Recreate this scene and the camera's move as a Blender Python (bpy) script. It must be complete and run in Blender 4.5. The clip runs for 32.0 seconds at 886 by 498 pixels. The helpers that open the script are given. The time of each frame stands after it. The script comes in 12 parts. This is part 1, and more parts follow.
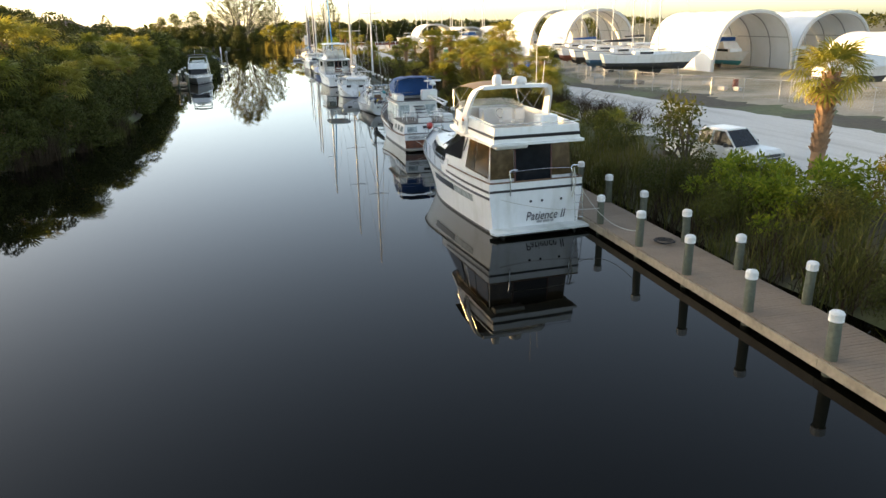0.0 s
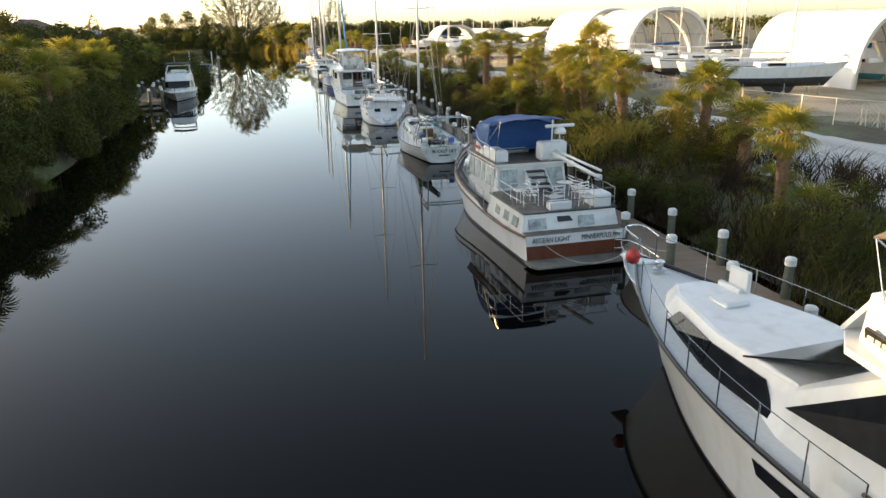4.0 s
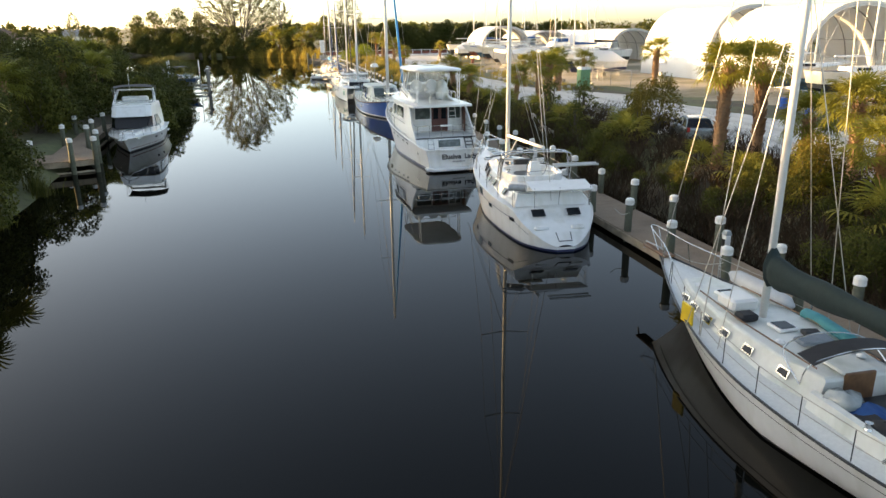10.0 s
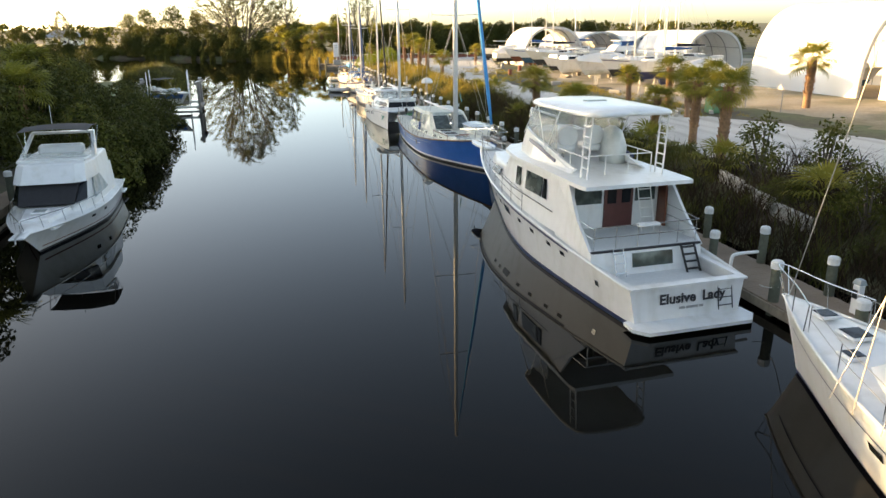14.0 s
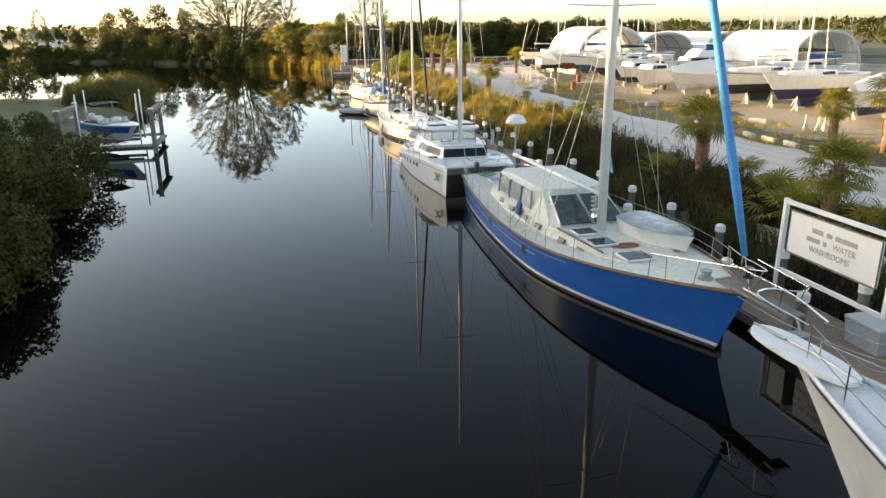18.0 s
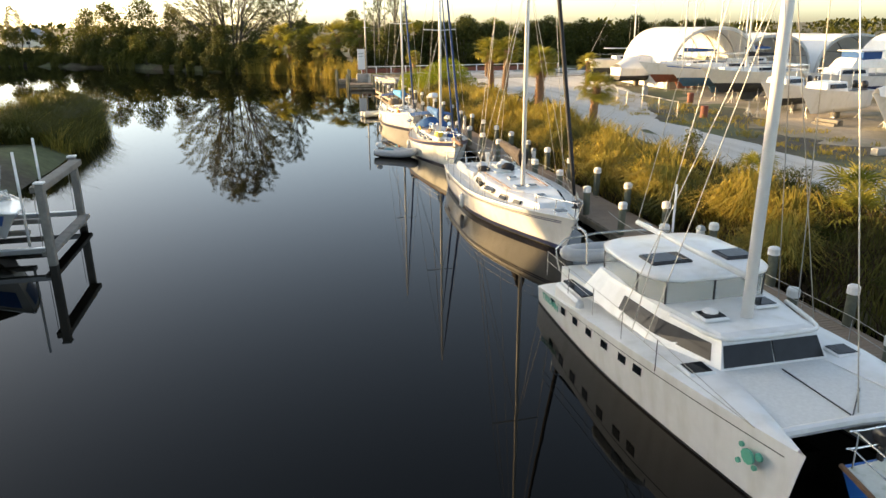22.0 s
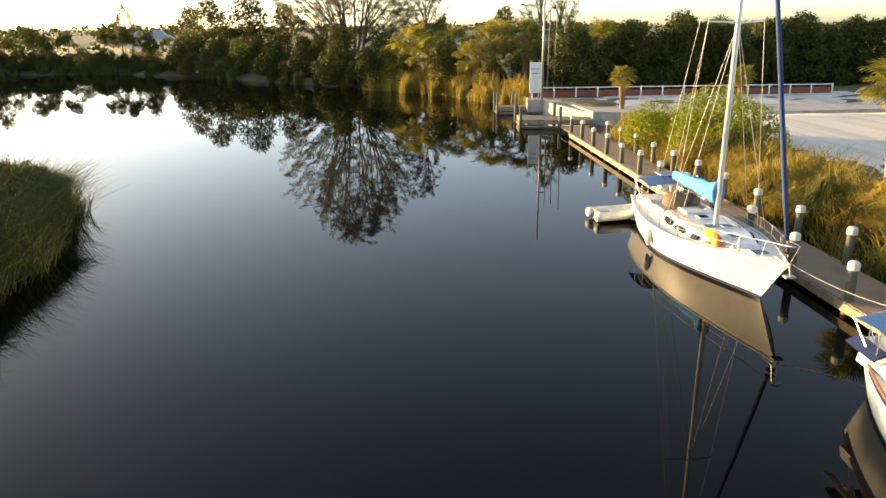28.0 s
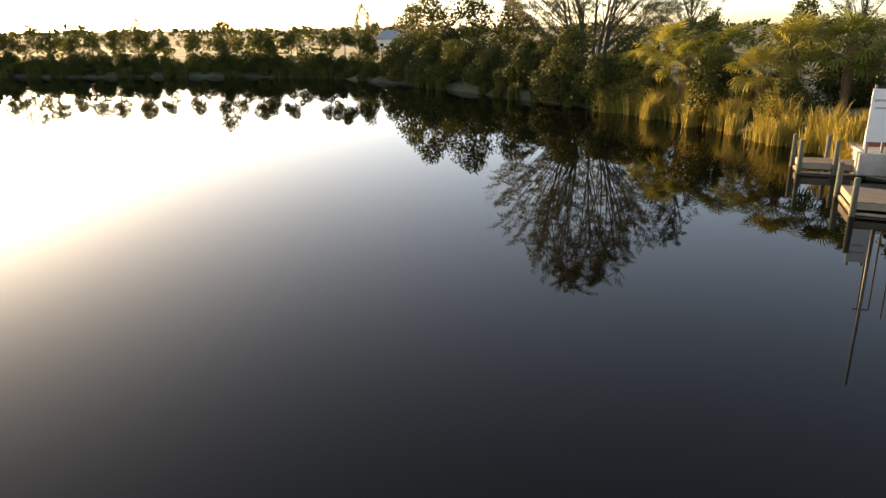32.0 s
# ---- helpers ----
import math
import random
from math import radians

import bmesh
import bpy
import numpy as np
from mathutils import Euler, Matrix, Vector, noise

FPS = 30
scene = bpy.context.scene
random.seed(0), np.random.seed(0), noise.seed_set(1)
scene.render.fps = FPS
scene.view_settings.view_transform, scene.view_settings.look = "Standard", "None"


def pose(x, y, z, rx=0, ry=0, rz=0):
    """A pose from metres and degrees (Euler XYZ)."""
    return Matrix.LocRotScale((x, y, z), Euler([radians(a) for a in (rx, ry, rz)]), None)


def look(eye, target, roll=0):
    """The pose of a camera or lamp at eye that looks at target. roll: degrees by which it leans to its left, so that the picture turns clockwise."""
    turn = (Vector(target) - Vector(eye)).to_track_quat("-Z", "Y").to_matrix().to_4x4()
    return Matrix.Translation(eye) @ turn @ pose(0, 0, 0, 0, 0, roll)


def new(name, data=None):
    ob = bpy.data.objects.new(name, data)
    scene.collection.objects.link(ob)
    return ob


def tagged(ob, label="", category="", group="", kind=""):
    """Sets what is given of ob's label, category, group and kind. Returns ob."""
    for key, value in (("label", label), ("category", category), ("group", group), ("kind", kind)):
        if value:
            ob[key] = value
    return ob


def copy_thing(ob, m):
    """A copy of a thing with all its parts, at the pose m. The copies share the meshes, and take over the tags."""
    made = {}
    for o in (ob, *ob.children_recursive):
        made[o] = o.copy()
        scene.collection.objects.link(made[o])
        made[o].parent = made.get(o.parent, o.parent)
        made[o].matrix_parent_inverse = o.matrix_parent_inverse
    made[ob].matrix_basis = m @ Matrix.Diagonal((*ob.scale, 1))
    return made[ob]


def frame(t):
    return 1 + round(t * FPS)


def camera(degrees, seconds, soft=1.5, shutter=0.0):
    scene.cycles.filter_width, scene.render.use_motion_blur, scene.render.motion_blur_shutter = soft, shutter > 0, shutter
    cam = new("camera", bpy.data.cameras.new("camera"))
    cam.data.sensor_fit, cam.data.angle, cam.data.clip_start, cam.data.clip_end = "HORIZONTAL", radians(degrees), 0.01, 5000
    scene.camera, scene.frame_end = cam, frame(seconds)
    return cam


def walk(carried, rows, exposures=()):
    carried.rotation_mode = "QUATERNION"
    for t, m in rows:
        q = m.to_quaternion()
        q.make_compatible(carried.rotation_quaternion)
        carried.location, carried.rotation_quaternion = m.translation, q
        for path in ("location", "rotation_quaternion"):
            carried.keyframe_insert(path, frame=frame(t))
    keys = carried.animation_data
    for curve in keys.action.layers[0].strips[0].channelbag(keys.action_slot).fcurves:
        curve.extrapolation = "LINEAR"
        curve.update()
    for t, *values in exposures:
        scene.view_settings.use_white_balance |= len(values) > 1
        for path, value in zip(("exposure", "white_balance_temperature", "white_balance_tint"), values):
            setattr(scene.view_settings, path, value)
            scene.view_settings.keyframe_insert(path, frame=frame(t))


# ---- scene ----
cam = camera(64.5, 32.0)
ROWS = [  # seconds, x, y, z, and the three turns in degrees
    (0.0, -0.135, 0.061, 8.200, 72.050, 1.027, -13.630),
    (0.5, -0.268, 3.016, 8.173, 72.070, 1.007, -13.640),
    (1.0, -0.267, 6.035, 8.144, 72.090, 0.987, -13.630),
    (1.5, -0.184, 9.053, 8.135, 72.100, 0.967, -13.619),
    (2.0, -0.047, 12.058, 8.144, 72.120, 0.957, -13.619),
    (2.5, 0.077, 15.086, 8.135, 72.140, 0.907, -13.609),
    (3.0, 0.145, 18.127, 8.144, 72.140, 0.907, -13.608),
    (3.5, 0.111, 21.153, 8.154, 72.140, 0.887, -13.608),
    (5.5, 0.196, 33.187, 8.155, 72.230, 0.707, -13.646),
    (6.0, 0.389, 36.179, 8.146, 72.230, 0.697, -13.656),
    (6.5, 0.638, 39.158, 8.155, 72.220, 0.707, -13.656),
    (7.0, 0.913, 42.169, 8.126, 72.220, 0.707, -13.666),
    (7.5, 1.088, 45.165, 8.079, 72.230, 0.697, -13.666),
    (8.0, 0.996, 48.107, 8.051, 72.220, 0.726, -13.716),
    (8.5, 0.641, 51.031, 8.044, 72.240, 0.666, -13.736),
    (9.0, 0.171, 53.980, 8.074, 72.230, 0.666, -13.716),
    (9.5, -0.428, 56.820, 8.125, 72.210, 0.666, -13.716),
    (10.0, -0.817, 59.744, 8.098, 72.260, 0.576, -13.685),
    (10.5, -1.023, 62.624, 8.129, 72.240, 0.627, -13.636),
    (11.0, -1.061, 65.545, 8.120, 72.260, 0.617, -13.636),
    (11.5, -0.936, 68.313, 8.094, 72.280, 0.597, -13.606),
    (12.0, -0.709, 71.255, 8.104, 72.280, 0.597, -13.586),
    (12.5, -0.641, 74.178, 8.114, 72.270, 0.567, -13.565),
    (13.0, -0.830, 77.005, 8.088, 72.280, 0.558, -13.535),
    (13.5, -1.129, 79.861, 8.100, 72.270, 0.568, -13.525),
    (14.0, -1.361, 82.764, 8.074, 72.300, 0.508, -13.505),
    (14.5, -1.400, 85.665, 8.104, 72.300, 0.538, -13.475),
    (15.0, -1.380, 88.576, 8.133, 72.300, 0.498, -13.464),
    (15.5, -1.277, 91.509, 8.125, 72.300, 0.499, -13.454),
    (17.5, -0.424, 103.538, 8.144, 72.230, 0.619, -13.385),
    (18.0, -0.285, 106.524, 8.154, 72.230, 0.599, -13.385),
    (18.5, -0.136, 109.540, 8.164, 72.210, 0.609, -13.365),
    (19.0, -0.001, 112.572, 8.155, 72.210, 0.609, -13.376),
    (19.5, 0.081, 115.620, 8.165, 72.200, 0.629, -13.386),
    (20.0, 0.090, 118.698, 8.118, 72.190, 0.559, -13.395),
    (20.5, 0.018, 121.768, 8.109, 72.190, 0.499, -13.375),
    (21.0, -0.107, 124.792, 8.100, 72.210, 0.459, -13.354),
    (21.5, -0.190, 127.831, 8.110, 72.230, 0.410, -13.343),
    (22.0, -0.230, 130.890, 8.101, 72.230, 0.420, -13.333),
    (22.5, -0.254, 133.937, 8.131, 72.250, 0.390, -13.312),
    (23.0, -0.286, 136.955, 8.160, 72.250, 0.390, -13.311),
    (23.5, -0.308, 140.009, 8.152, 72.270, 0.360, -13.290),
    (24.0, -0.369, 143.035, 8.162, 72.270, 0.380, -13.270),
    (24.5, -0.613, 146.041, 8.154, 72.290, 0.350, -13.260),
    (26.5, -1.213, 157.845, 8.197, 72.271, 0.318, -10.394),
    (27.0, -1.193, 160.835, 8.188, 72.292, 0.370, -8.085),
    (27.5, -0.993, 163.857, 8.179, 72.325, 0.411, -5.875),
    (28.0, -0.713, 166.927, 8.132, 72.348, 0.462, -3.666),
    (28.5, -0.379, 170.014, 8.104, 72.372, 0.503, -1.448),
    (29.0, -0.046, 173.120, 8.113, 72.377, 0.547, 1.072),
    (29.5, 0.215, 176.195, 8.124, 72.404, 0.611, 3.731),
    (30.0, 0.450, 179.240, 8.115, 72.432, 0.605, 6.372),
    (30.5, 0.634, 182.231, 8.125, 72.441, 0.607, 8.833),
    (31.0, 0.723, 185.228, 8.154, 72.430, 0.649, 11.253),
    (31.5, 0.781, 188.311, 8.145, 72.450, 0.660, 13.773),
    (32.0, 0.711, 191.260, 8.156, 72.453, 0.653, 16.484),
]
walk(cam, [(t, pose(x, y, z, rx, ry, rz)) for t, x, y, z, rx, ry, rz in ROWS], [(0, 2.6, 8050, 8), (3, 2.4, 8050, 8), (6, 2.6, 8050, 8), (12, 2.57, 8050, 8), (18, 2.57, 8050, 8), (21, 2.4, 8050, 8), (24, 2.35, 8000, 8), (28, 2.45, 8050, 8), (30, 2.35, 8050, 9), (32, 2.25, 8100, 12)])

# ---- light ----
SUN_AZ = 58.0   # degrees to the left of +y
SUN_EL = 4.7
world = bpy.data.worlds.new("evening_sky")
scene.world = world
world.use_nodes = True
wn = world.node_tree.nodes
sky = wn.new("ShaderNodeTexSky")
sky.sky_type = "NISHITA"
sky.sun_disc = False
sky.sun_elevation = radians(SUN_EL)
sky.sun_rotation = radians(-SUN_AZ)
sky.air_density, sky.dust_density, sky.ozone_density = 0.52, 1.1, 1.4
wn["Background"].inputs["Strength"].default_value = 0.15
haze = wn.new("ShaderNodeHueSaturation")   # thin evening haze takes colour out of the whole sky
haze.inputs["Saturation"].default_value = 0.8
world.node_tree.links.new(sky.outputs["Color"], haze.inputs["Color"])
world.node_tree.links.new(haze.outputs["Color"], wn["Background"].inputs["Color"])
sun_data = bpy.data.lights.new("sun", "SUN")
sun_data.energy, sun_data.angle, sun_data.color = 3.2, radians(0.6), (1.0, 0.70, 0.38)
sun = new("sun", sun_data)
SUN_DIR = Vector((-math.sin(radians(SUN_AZ)) * math.cos(radians(SUN_EL)), math.cos(radians(SUN_AZ)) * math.cos(radians(SUN_EL)), math.sin(radians(SUN_EL))))
sun.matrix_world = look(SUN_DIR * 50, (0, 0, 0))


# ---- materials ----
def material(name, colour, rough=0.5, metal=0.0, vary=0.12, scale=4.0, bump=0.0, bump_scale=40.0, second=None, second_scale=0.7, second_cut=(0.45, 0.7), per="", spread=0.2, coat=0.0, translucent=0.0, spec=0.5, stretch=None, alpha=1.0):
    """A surface with fine grain, a second colour in stains, and small relief, in metres."""
    m = bpy.data.materials.new(name)
    m.use_nodes = True
    n, l = m.node_tree.nodes, m.node_tree.links
    b = n["Principled BSDF"]
    geo = n.new("ShaderNodeTexCoord")
    src = geo.outputs["Object"]
    def noise_node(s, detail=4.0):
        t = n.new("ShaderNodeTexNoise")
        t.inputs["Scale"].default_value, t.inputs["Detail"].default_value = s, detail
        l.new(src, t.inputs["Vector"])
        return t
    def mix(kind, fac, a, c):
        x = n.new("ShaderNodeMix")
        x.data_type, x.blend_type = "RGBA", kind
        if isinstance(fac, float):
            x.inputs["Factor"].default_value = fac
        else:
            l.new(fac, x.inputs["Factor"])
        for sock, v in ((x.inputs["A"], a), (x.inputs["B"], c)):
            if isinstance(v, tuple):
                sock.default_value = (*v, 1)
            else:
                l.new(v, sock)
        return x.outputs["Result"]
    def ramp(fac, lo, hi, a=0.0, c=1.0):
        r = n.new("ShaderNodeMapRange")
        for k, v in (("From Min", lo), ("From Max", hi), ("To Min", a), ("To Max", c)):
            r.inputs[k].default_value = v
        l.new(fac, r.inputs["Value"])
        return r.outputs["Result"]
    out = tuple(colour)
    if second:
        stain = noise_node(second_scale, 6.0)
        if stretch:
            mp = n.new("ShaderNodeMapping")
            mp.inputs["Scale"].default_value = stretch
            l.new(src, mp.inputs["Vector"])
            l.new(mp.outputs["Vector"], stain.inputs["Vector"])
        f = ramp(stain.outputs["Fac"], *second_cut)
        out = mix("MIX", f, out, tuple(second))
    g = ramp(noise_node(scale).outputs["Fac"], 0.25, 0.75, 1 - vary, 1 + vary)
    hsv = n.new("ShaderNodeHueSaturation")
    if isinstance(out, tuple):
        hsv.inputs["Color"].default_value = (*out, 1)
    else:
        l.new(out, hsv.inputs["Color"])
    if per:
        if per == "object":
            rnd = n.new("ShaderNodeObjectInfo").outputs["Random"]
        else:
            rnd = n.new("ShaderNodeNewGeometry").outputs["Random Per Island"]
        mul = n.new("ShaderNodeMath")
        mul.operation = "MULTIPLY"
        l.new(g, mul.inputs[0])
        l.new(ramp(rnd, 0.0, 1.0, 1 - spread, 1 + spread), mul.inputs[1])
        l.new(mul.outputs[0], hsv.inputs["Value"])
        l.new(ramp(rnd, 0.0, 1.0, 0.5 + spread * 0.06, 0.5 - spread * 0.06), hsv.inputs["Hue"])
    else:
        l.new(g, hsv.inputs["Value"])
    l.new(hsv.outputs["Color"], b.inputs["Base Color"])
    b.inputs["Roughness"].default_value, b.inputs["Metallic"].default_value = rough, metal
    b.inputs["Specular IOR Level"].default_value = spec
    b.inputs["Alpha"].default_value = alpha
    if coat:
        b.inputs["Coat Weight"].default_value, b.inputs["Coat Roughness"].default_value = coat, 0.08
    if bump:
        bn = n.new("ShaderNodeBump")
        bn.inputs["Strength"].default_value, bn.inputs["Distance"].default_value = 0.6, bump
        l.new(noise_node(bump_scale).outputs["Fac"], bn.inputs["Height"])
        l.new(bn.outputs["Normal"], b.inputs["Normal"])
    if translucent:
        tr = n.new("ShaderNodeBsdfTranslucent")
        l.new(hsv.outputs["Color"], tr.inputs["Color"])
        ms = n.new("ShaderNodeMixShader")
        ms.inputs["Fac"].default_value = translucent
        l.new(b.outputs[0], ms.inputs[1])
        l.new(tr.outputs[0], ms.inputs[2])
        l.new(ms.outputs[0], n["Material Output"].inputs["Surface"])
    return m


M = {}
M["gelcoat"] = material("white_gelcoat", (0.74, 0.74, 0.72), 0.28, vary=0.04, second=(0.58, 0.57, 0.51), second_scale=2.2, second_cut=(0.5, 0.85), coat=0.3, stretch=(1.0, 1.0, 0.22))
M["gelcoat_old"] = material("weathered_gelcoat", (0.66, 0.67, 0.63), 0.42, vary=0.07, second=(0.47, 0.50, 0.44), second_scale=1.6, second_cut=(0.48, 0.75))
M["gelcoat_green"] = material("mildewed_gelcoat", (0.60, 0.62, 0.56), 0.5, vary=0.08, scale=14, second=(0.30, 0.33, 0.24), second_scale=7.0, second_cut=(0.5, 0.8))
M["cream"] = material("cream_gelcoat", (0.70, 0.66, 0.56), 0.35, vary=0.05, second=(0.58, 0.53, 0.43), second_cut=(0.5, 0.8))
M["nonskid"] = material("grey_white_nonskid", (0.62, 0.63, 0.61), 0.6, vary=0.08, scale=14, bump=0.002, bump_scale=160)
M["tan_deck"] = material("dark_teak_deck", (0.12, 0.10, 0.085), 0.7, vary=0.2, scale=9, second=(0.2, 0.17, 0.14), second_scale=2.0)
M["bottom"] = material("dark_antifouling", (0.025, 0.027, 0.03), 0.7, vary=0.3, scale=6, second=(0.05, 0.05, 0.035), second_scale=2)
M["red_bottom"] = material("oxide_red_paint", (0.20, 0.055, 0.03), 0.6, vary=0.2, scale=5, second=(0.13, 0.05, 0.03), second_scale=1.5)
M["blue_bottom"] = material("blue_antifouling", (0.03, 0.10, 0.17), 0.65, vary=0.2, scale=5, second=(0.06, 0.10, 0.12), second_scale=1.5)
M["black"] = material("black_stripe", (0.018, 0.018, 0.02), 0.35, vary=0.2)
M["navy"] = material("navy_stripe", (0.02, 0.03, 0.09), 0.3, vary=0.1)
M["blue_hull"] = material("blue_hull_paint", (0.008, 0.11, 0.40), 0.28, vary=0.08, scale=3, second=(0.03, 0.14, 0.46), second_scale=0.8, coat=0.25)
M["furl_blue"] = material("navy_sunstrip_canvas", (0.012, 0.04, 0.12), 0.85, vary=0.15, scale=8)
M["blue_canvas"] = material("blue_canvas", (0.010, 0.065, 0.21), 0.85, vary=0.15, scale=8, bump=0.01, bump_scale=9)
M["mid_canvas"] = material("sun_bleached_blue_canvas", (0.012, 0.085, 0.24), 0.85, vary=0.15, scale=8, bump=0.01, bump_scale=9)
M["sky_canvas"] = material("faded_blue_canvas", (0.035, 0.24, 0.50), 0.85, vary=0.15, scale=8, bump=0.01, bump_scale=9)
M["green_canvas"] = material("dark_green_canvas", (0.007, 0.02, 0.02), 0.85, vary=0.2, scale=8, bump=0.012, bump_scale=9)
M["brown_canvas"] = material("brown_canvas", (0.028, 0.021, 0.02), 0.85, vary=0.2, scale=8, bump=0.012, bump_scale=9)
M["black_canvas"] = material("black_canvas", (0.02, 0.02, 0.022), 0.85, vary=0.2, scale=8, bump=0.008, bump_scale=10)
M["tan_canvas"] = material("tan_canvas", (0.16, 0.12, 0.085), 0.85, vary=0.12, scale=8, bump=0.006, bump_scale=10)
M["glass"] = material("dark_boat_glass", (0.012, 0.014, 0.017), 0.08, vary=0.3, spec=0.2)
M["vinyl"] = material("clear_vinyl", (0.24, 0.28, 0.29), 0.2, vary=0.25, scale=3, second=(0.42, 0.44, 0.42), second_scale=2.0)
M["clear"] = material("cloudy_clear_vinyl", (0.55, 0.58, 0.55), 0.15, vary=0.1, scale=3, second=(0.66, 0.67, 0.62), second_scale=1.5, alpha=0.34)
M["tinted"] = material("green_tinted_glass", (0.035, 0.05, 0.045), 0.08, vary=0.3, scale=3, second=(0.09, 0.11, 0.10), second_scale=2.5, spec=0.6)
# brown-gold evening reflection painted into the pane colour
M["gold_glass"] = material("bronze_tinted_glass", (0.055, 0.034, 0.016), 0.1, vary=0.3, scale=5, second=(0.11, 0.075, 0.04), second_scale=1.8, spec=0.6)
M["curtain"] = material("curtained_glass", (0.36, 0.40, 0.38), 0.12, vary=0.25, scale=9, second=(0.16, 0.19, 0.19), second_scale=3.0)
M["chrome"] = material("stainless_steel", (0.62, 0.62, 0.60), 0.22, metal=1.0, vary=0.06)
M["alu"] = material("aluminium_spar", (0.62, 0.62, 0.60), 0.38, metal=0.85, vary=0.08, scale=3)
M["white_spar"] = material("white_painted_spar", (0.74, 0.73, 0.70), 0.35, vary=0.05)
M["wire"] = material("rigging_wire", (0.42, 0.40, 0.36), 0.4, metal=0.7, vary=0.1)
M["rope"] = material("pale_rope", (0.52, 0.49, 0.42), 0.9, vary=0.2, scale=30)
M["teak"] = material("oiled_teak", (0.17, 0.085, 0.04), 0.55, vary=0.2, scale=9, second=(0.1, 0.05, 0.025), second_scale=3)
M["mahogany"] = material("mahogany_transom", (0.16, 0.045, 0.018), 0.4, vary=0.2, scale=5, second=(0.11, 0.03, 0.014), second_scale=2, coat=0.3)
M["door_red"] = material("dark_red_door", (0.10, 0.03, 0.025), 0.45, vary=0.15)
M["plastic"] = material("white_plastic", (0.72, 0.72, 0.70), 0.4, vary=0.05)
M["grey_rubber"] = material("grey_hypalon", (0.42, 0.43, 0.43), 0.6, vary=0.08, scale=5)
M["rubber"] = material("black_rubber", (0.02, 0.02, 0.02), 0.7, vary=0.2)
M["red"] = material("red_float", (0.42, 0.03, 0.025), 0.45, vary=0.1)
M["orange"] = material("orange_plastic", (0.62, 0.16, 0.02), 0.5, vary=0.1)
M["yellow"] = material("yellow_plastic", (0.66, 0.46, 0.03), 0.5, vary=0.12)
M["teal"] = material("teal_tarp", (0.03, 0.22, 0.25), 0.7, vary=0.15, scale=6, bump=0.01, bump_scale=8)
M["blue_plastic"] = material("blue_plastic", (0.03, 0.12, 0.42), 0.45, vary=0.1)
M["green_plastic"] = material("green_plastic", (0.10, 0.24, 0.12), 0.5, vary=0.1)
M["grey_cover"] = material("grey_boat_cover", (0.17, 0.20, 0.23), 0.75, vary=0.15, scale=6, bump=0.02, bump_scale=7)
M["ink"] = material("dark_lettering", (0.03, 0.03, 0.035), 0.5, vary=0.05)
M["green_ink"] = material("green_lettering", (0.08, 0.35, 0.25), 0.5, vary=0.05)
M["deckboard"] = material("tan_dock_decking", (0.26, 0.185, 0.125), 0.75, vary=0.1, scale=12, second=(0.20, 0.14, 0.095), second_scale=0.8, per="object", spread=0.07, bump=0.002, bump_scale=60)
M["fascia"] = material("dock_fascia_timber", (0.34, 0.27, 0.19), 0.8, vary=0.15, scale=8, second=(0.2, 0.16, 0.11), second_scale=1.5)
M["pile"] = material("greened_pile_timber", (0.10, 0.102, 0.07), 0.85, vary=0.25, scale=7, second=(0.09, 0.10, 0.07), second_scale=2.5, per="object", spread=0.15, bump=0.008, bump_scale=25)
M["grey_wood"] = material("grey_weathered_timber", (0.20, 0.185, 0.16), 0.85, vary=0.2, scale=8, second=(0.13, 0.12, 0.10), second_scale=2, per="object", spread=0.12)
M["cap"] = material("white_pile_cap", (0.74, 0.73, 0.70), 0.5, vary=0.06, second=(0.6, 0.58, 0.53), second_scale=3)
M["tent"] = material("white_tent_fabric", (0.82, 0.82, 0.80), 0.6, vary=0.04, scale=1.0, second=(0.70, 0.69, 0.65), second_scale=0.25, translucent=0.08)
M["tent_rim"] = material("grey_tent_rim", (0.55, 0.54, 0.51), 0.6, vary=0.08)
M["steel"] = material("galvanised_steel", (0.36, 0.36, 0.35), 0.5, metal=0.6, vary=0.15, scale=6)
M["concrete"] = material("pale_concrete", (0.40, 0.38, 0.34), 0.85, vary=0.12, scale=5, second=(0.28, 0.27, 0.24), second_scale=0.9, bump=0.004)
M["bark"] = material("palm_bark", (0.24, 0.14, 0.08), 0.9, vary=0.3, scale=9, second=(0.31, 0.18, 0.095), second_scale=3, bump=0.03, bump_scale=16)
M["grey_bark"] = material("grey_bark", (0.085, 0.07, 0.055), 0.9, vary=0.25, scale=7, bump=0.02, bump_scale=14)
M["frond"] = material("palm_frond", (0.215, 0.205, 0.035), 0.45, vary=0.15, scale=2, per="object", spread=0.3, translucent=0.48, spec=0.15)
M["frond_dry"] = material("dry_palm_frond", (0.22, 0.14, 0.06), 0.8, vary=0.2, per="object", spread=0.3, translucent=0.2, spec=0.15)
M["leaf"] = material("shrub_leaf", (0.085, 0.09, 0.02), 0.5, vary=0.15, scale=1.5, per="island", spread=0.28, translucent=0.26, spec=0.05)
M["leaf_dark"] = material("mangrove_leaf", (0.062, 0.068, 0.018), 0.5, vary=0.15, scale=1.5, per="island", spread=0.28, translucent=0.24, spec=0.05)
# lighter, warmer leaf: the low sun's gold is put into its colour
M["leaf_gold"] = material("yellowing_leaf", (0.15, 0.122, 0.024), 0.55, vary=0.15, scale=1.5, per="island", spread=0.28, translucent=0.35, spec=0.05)
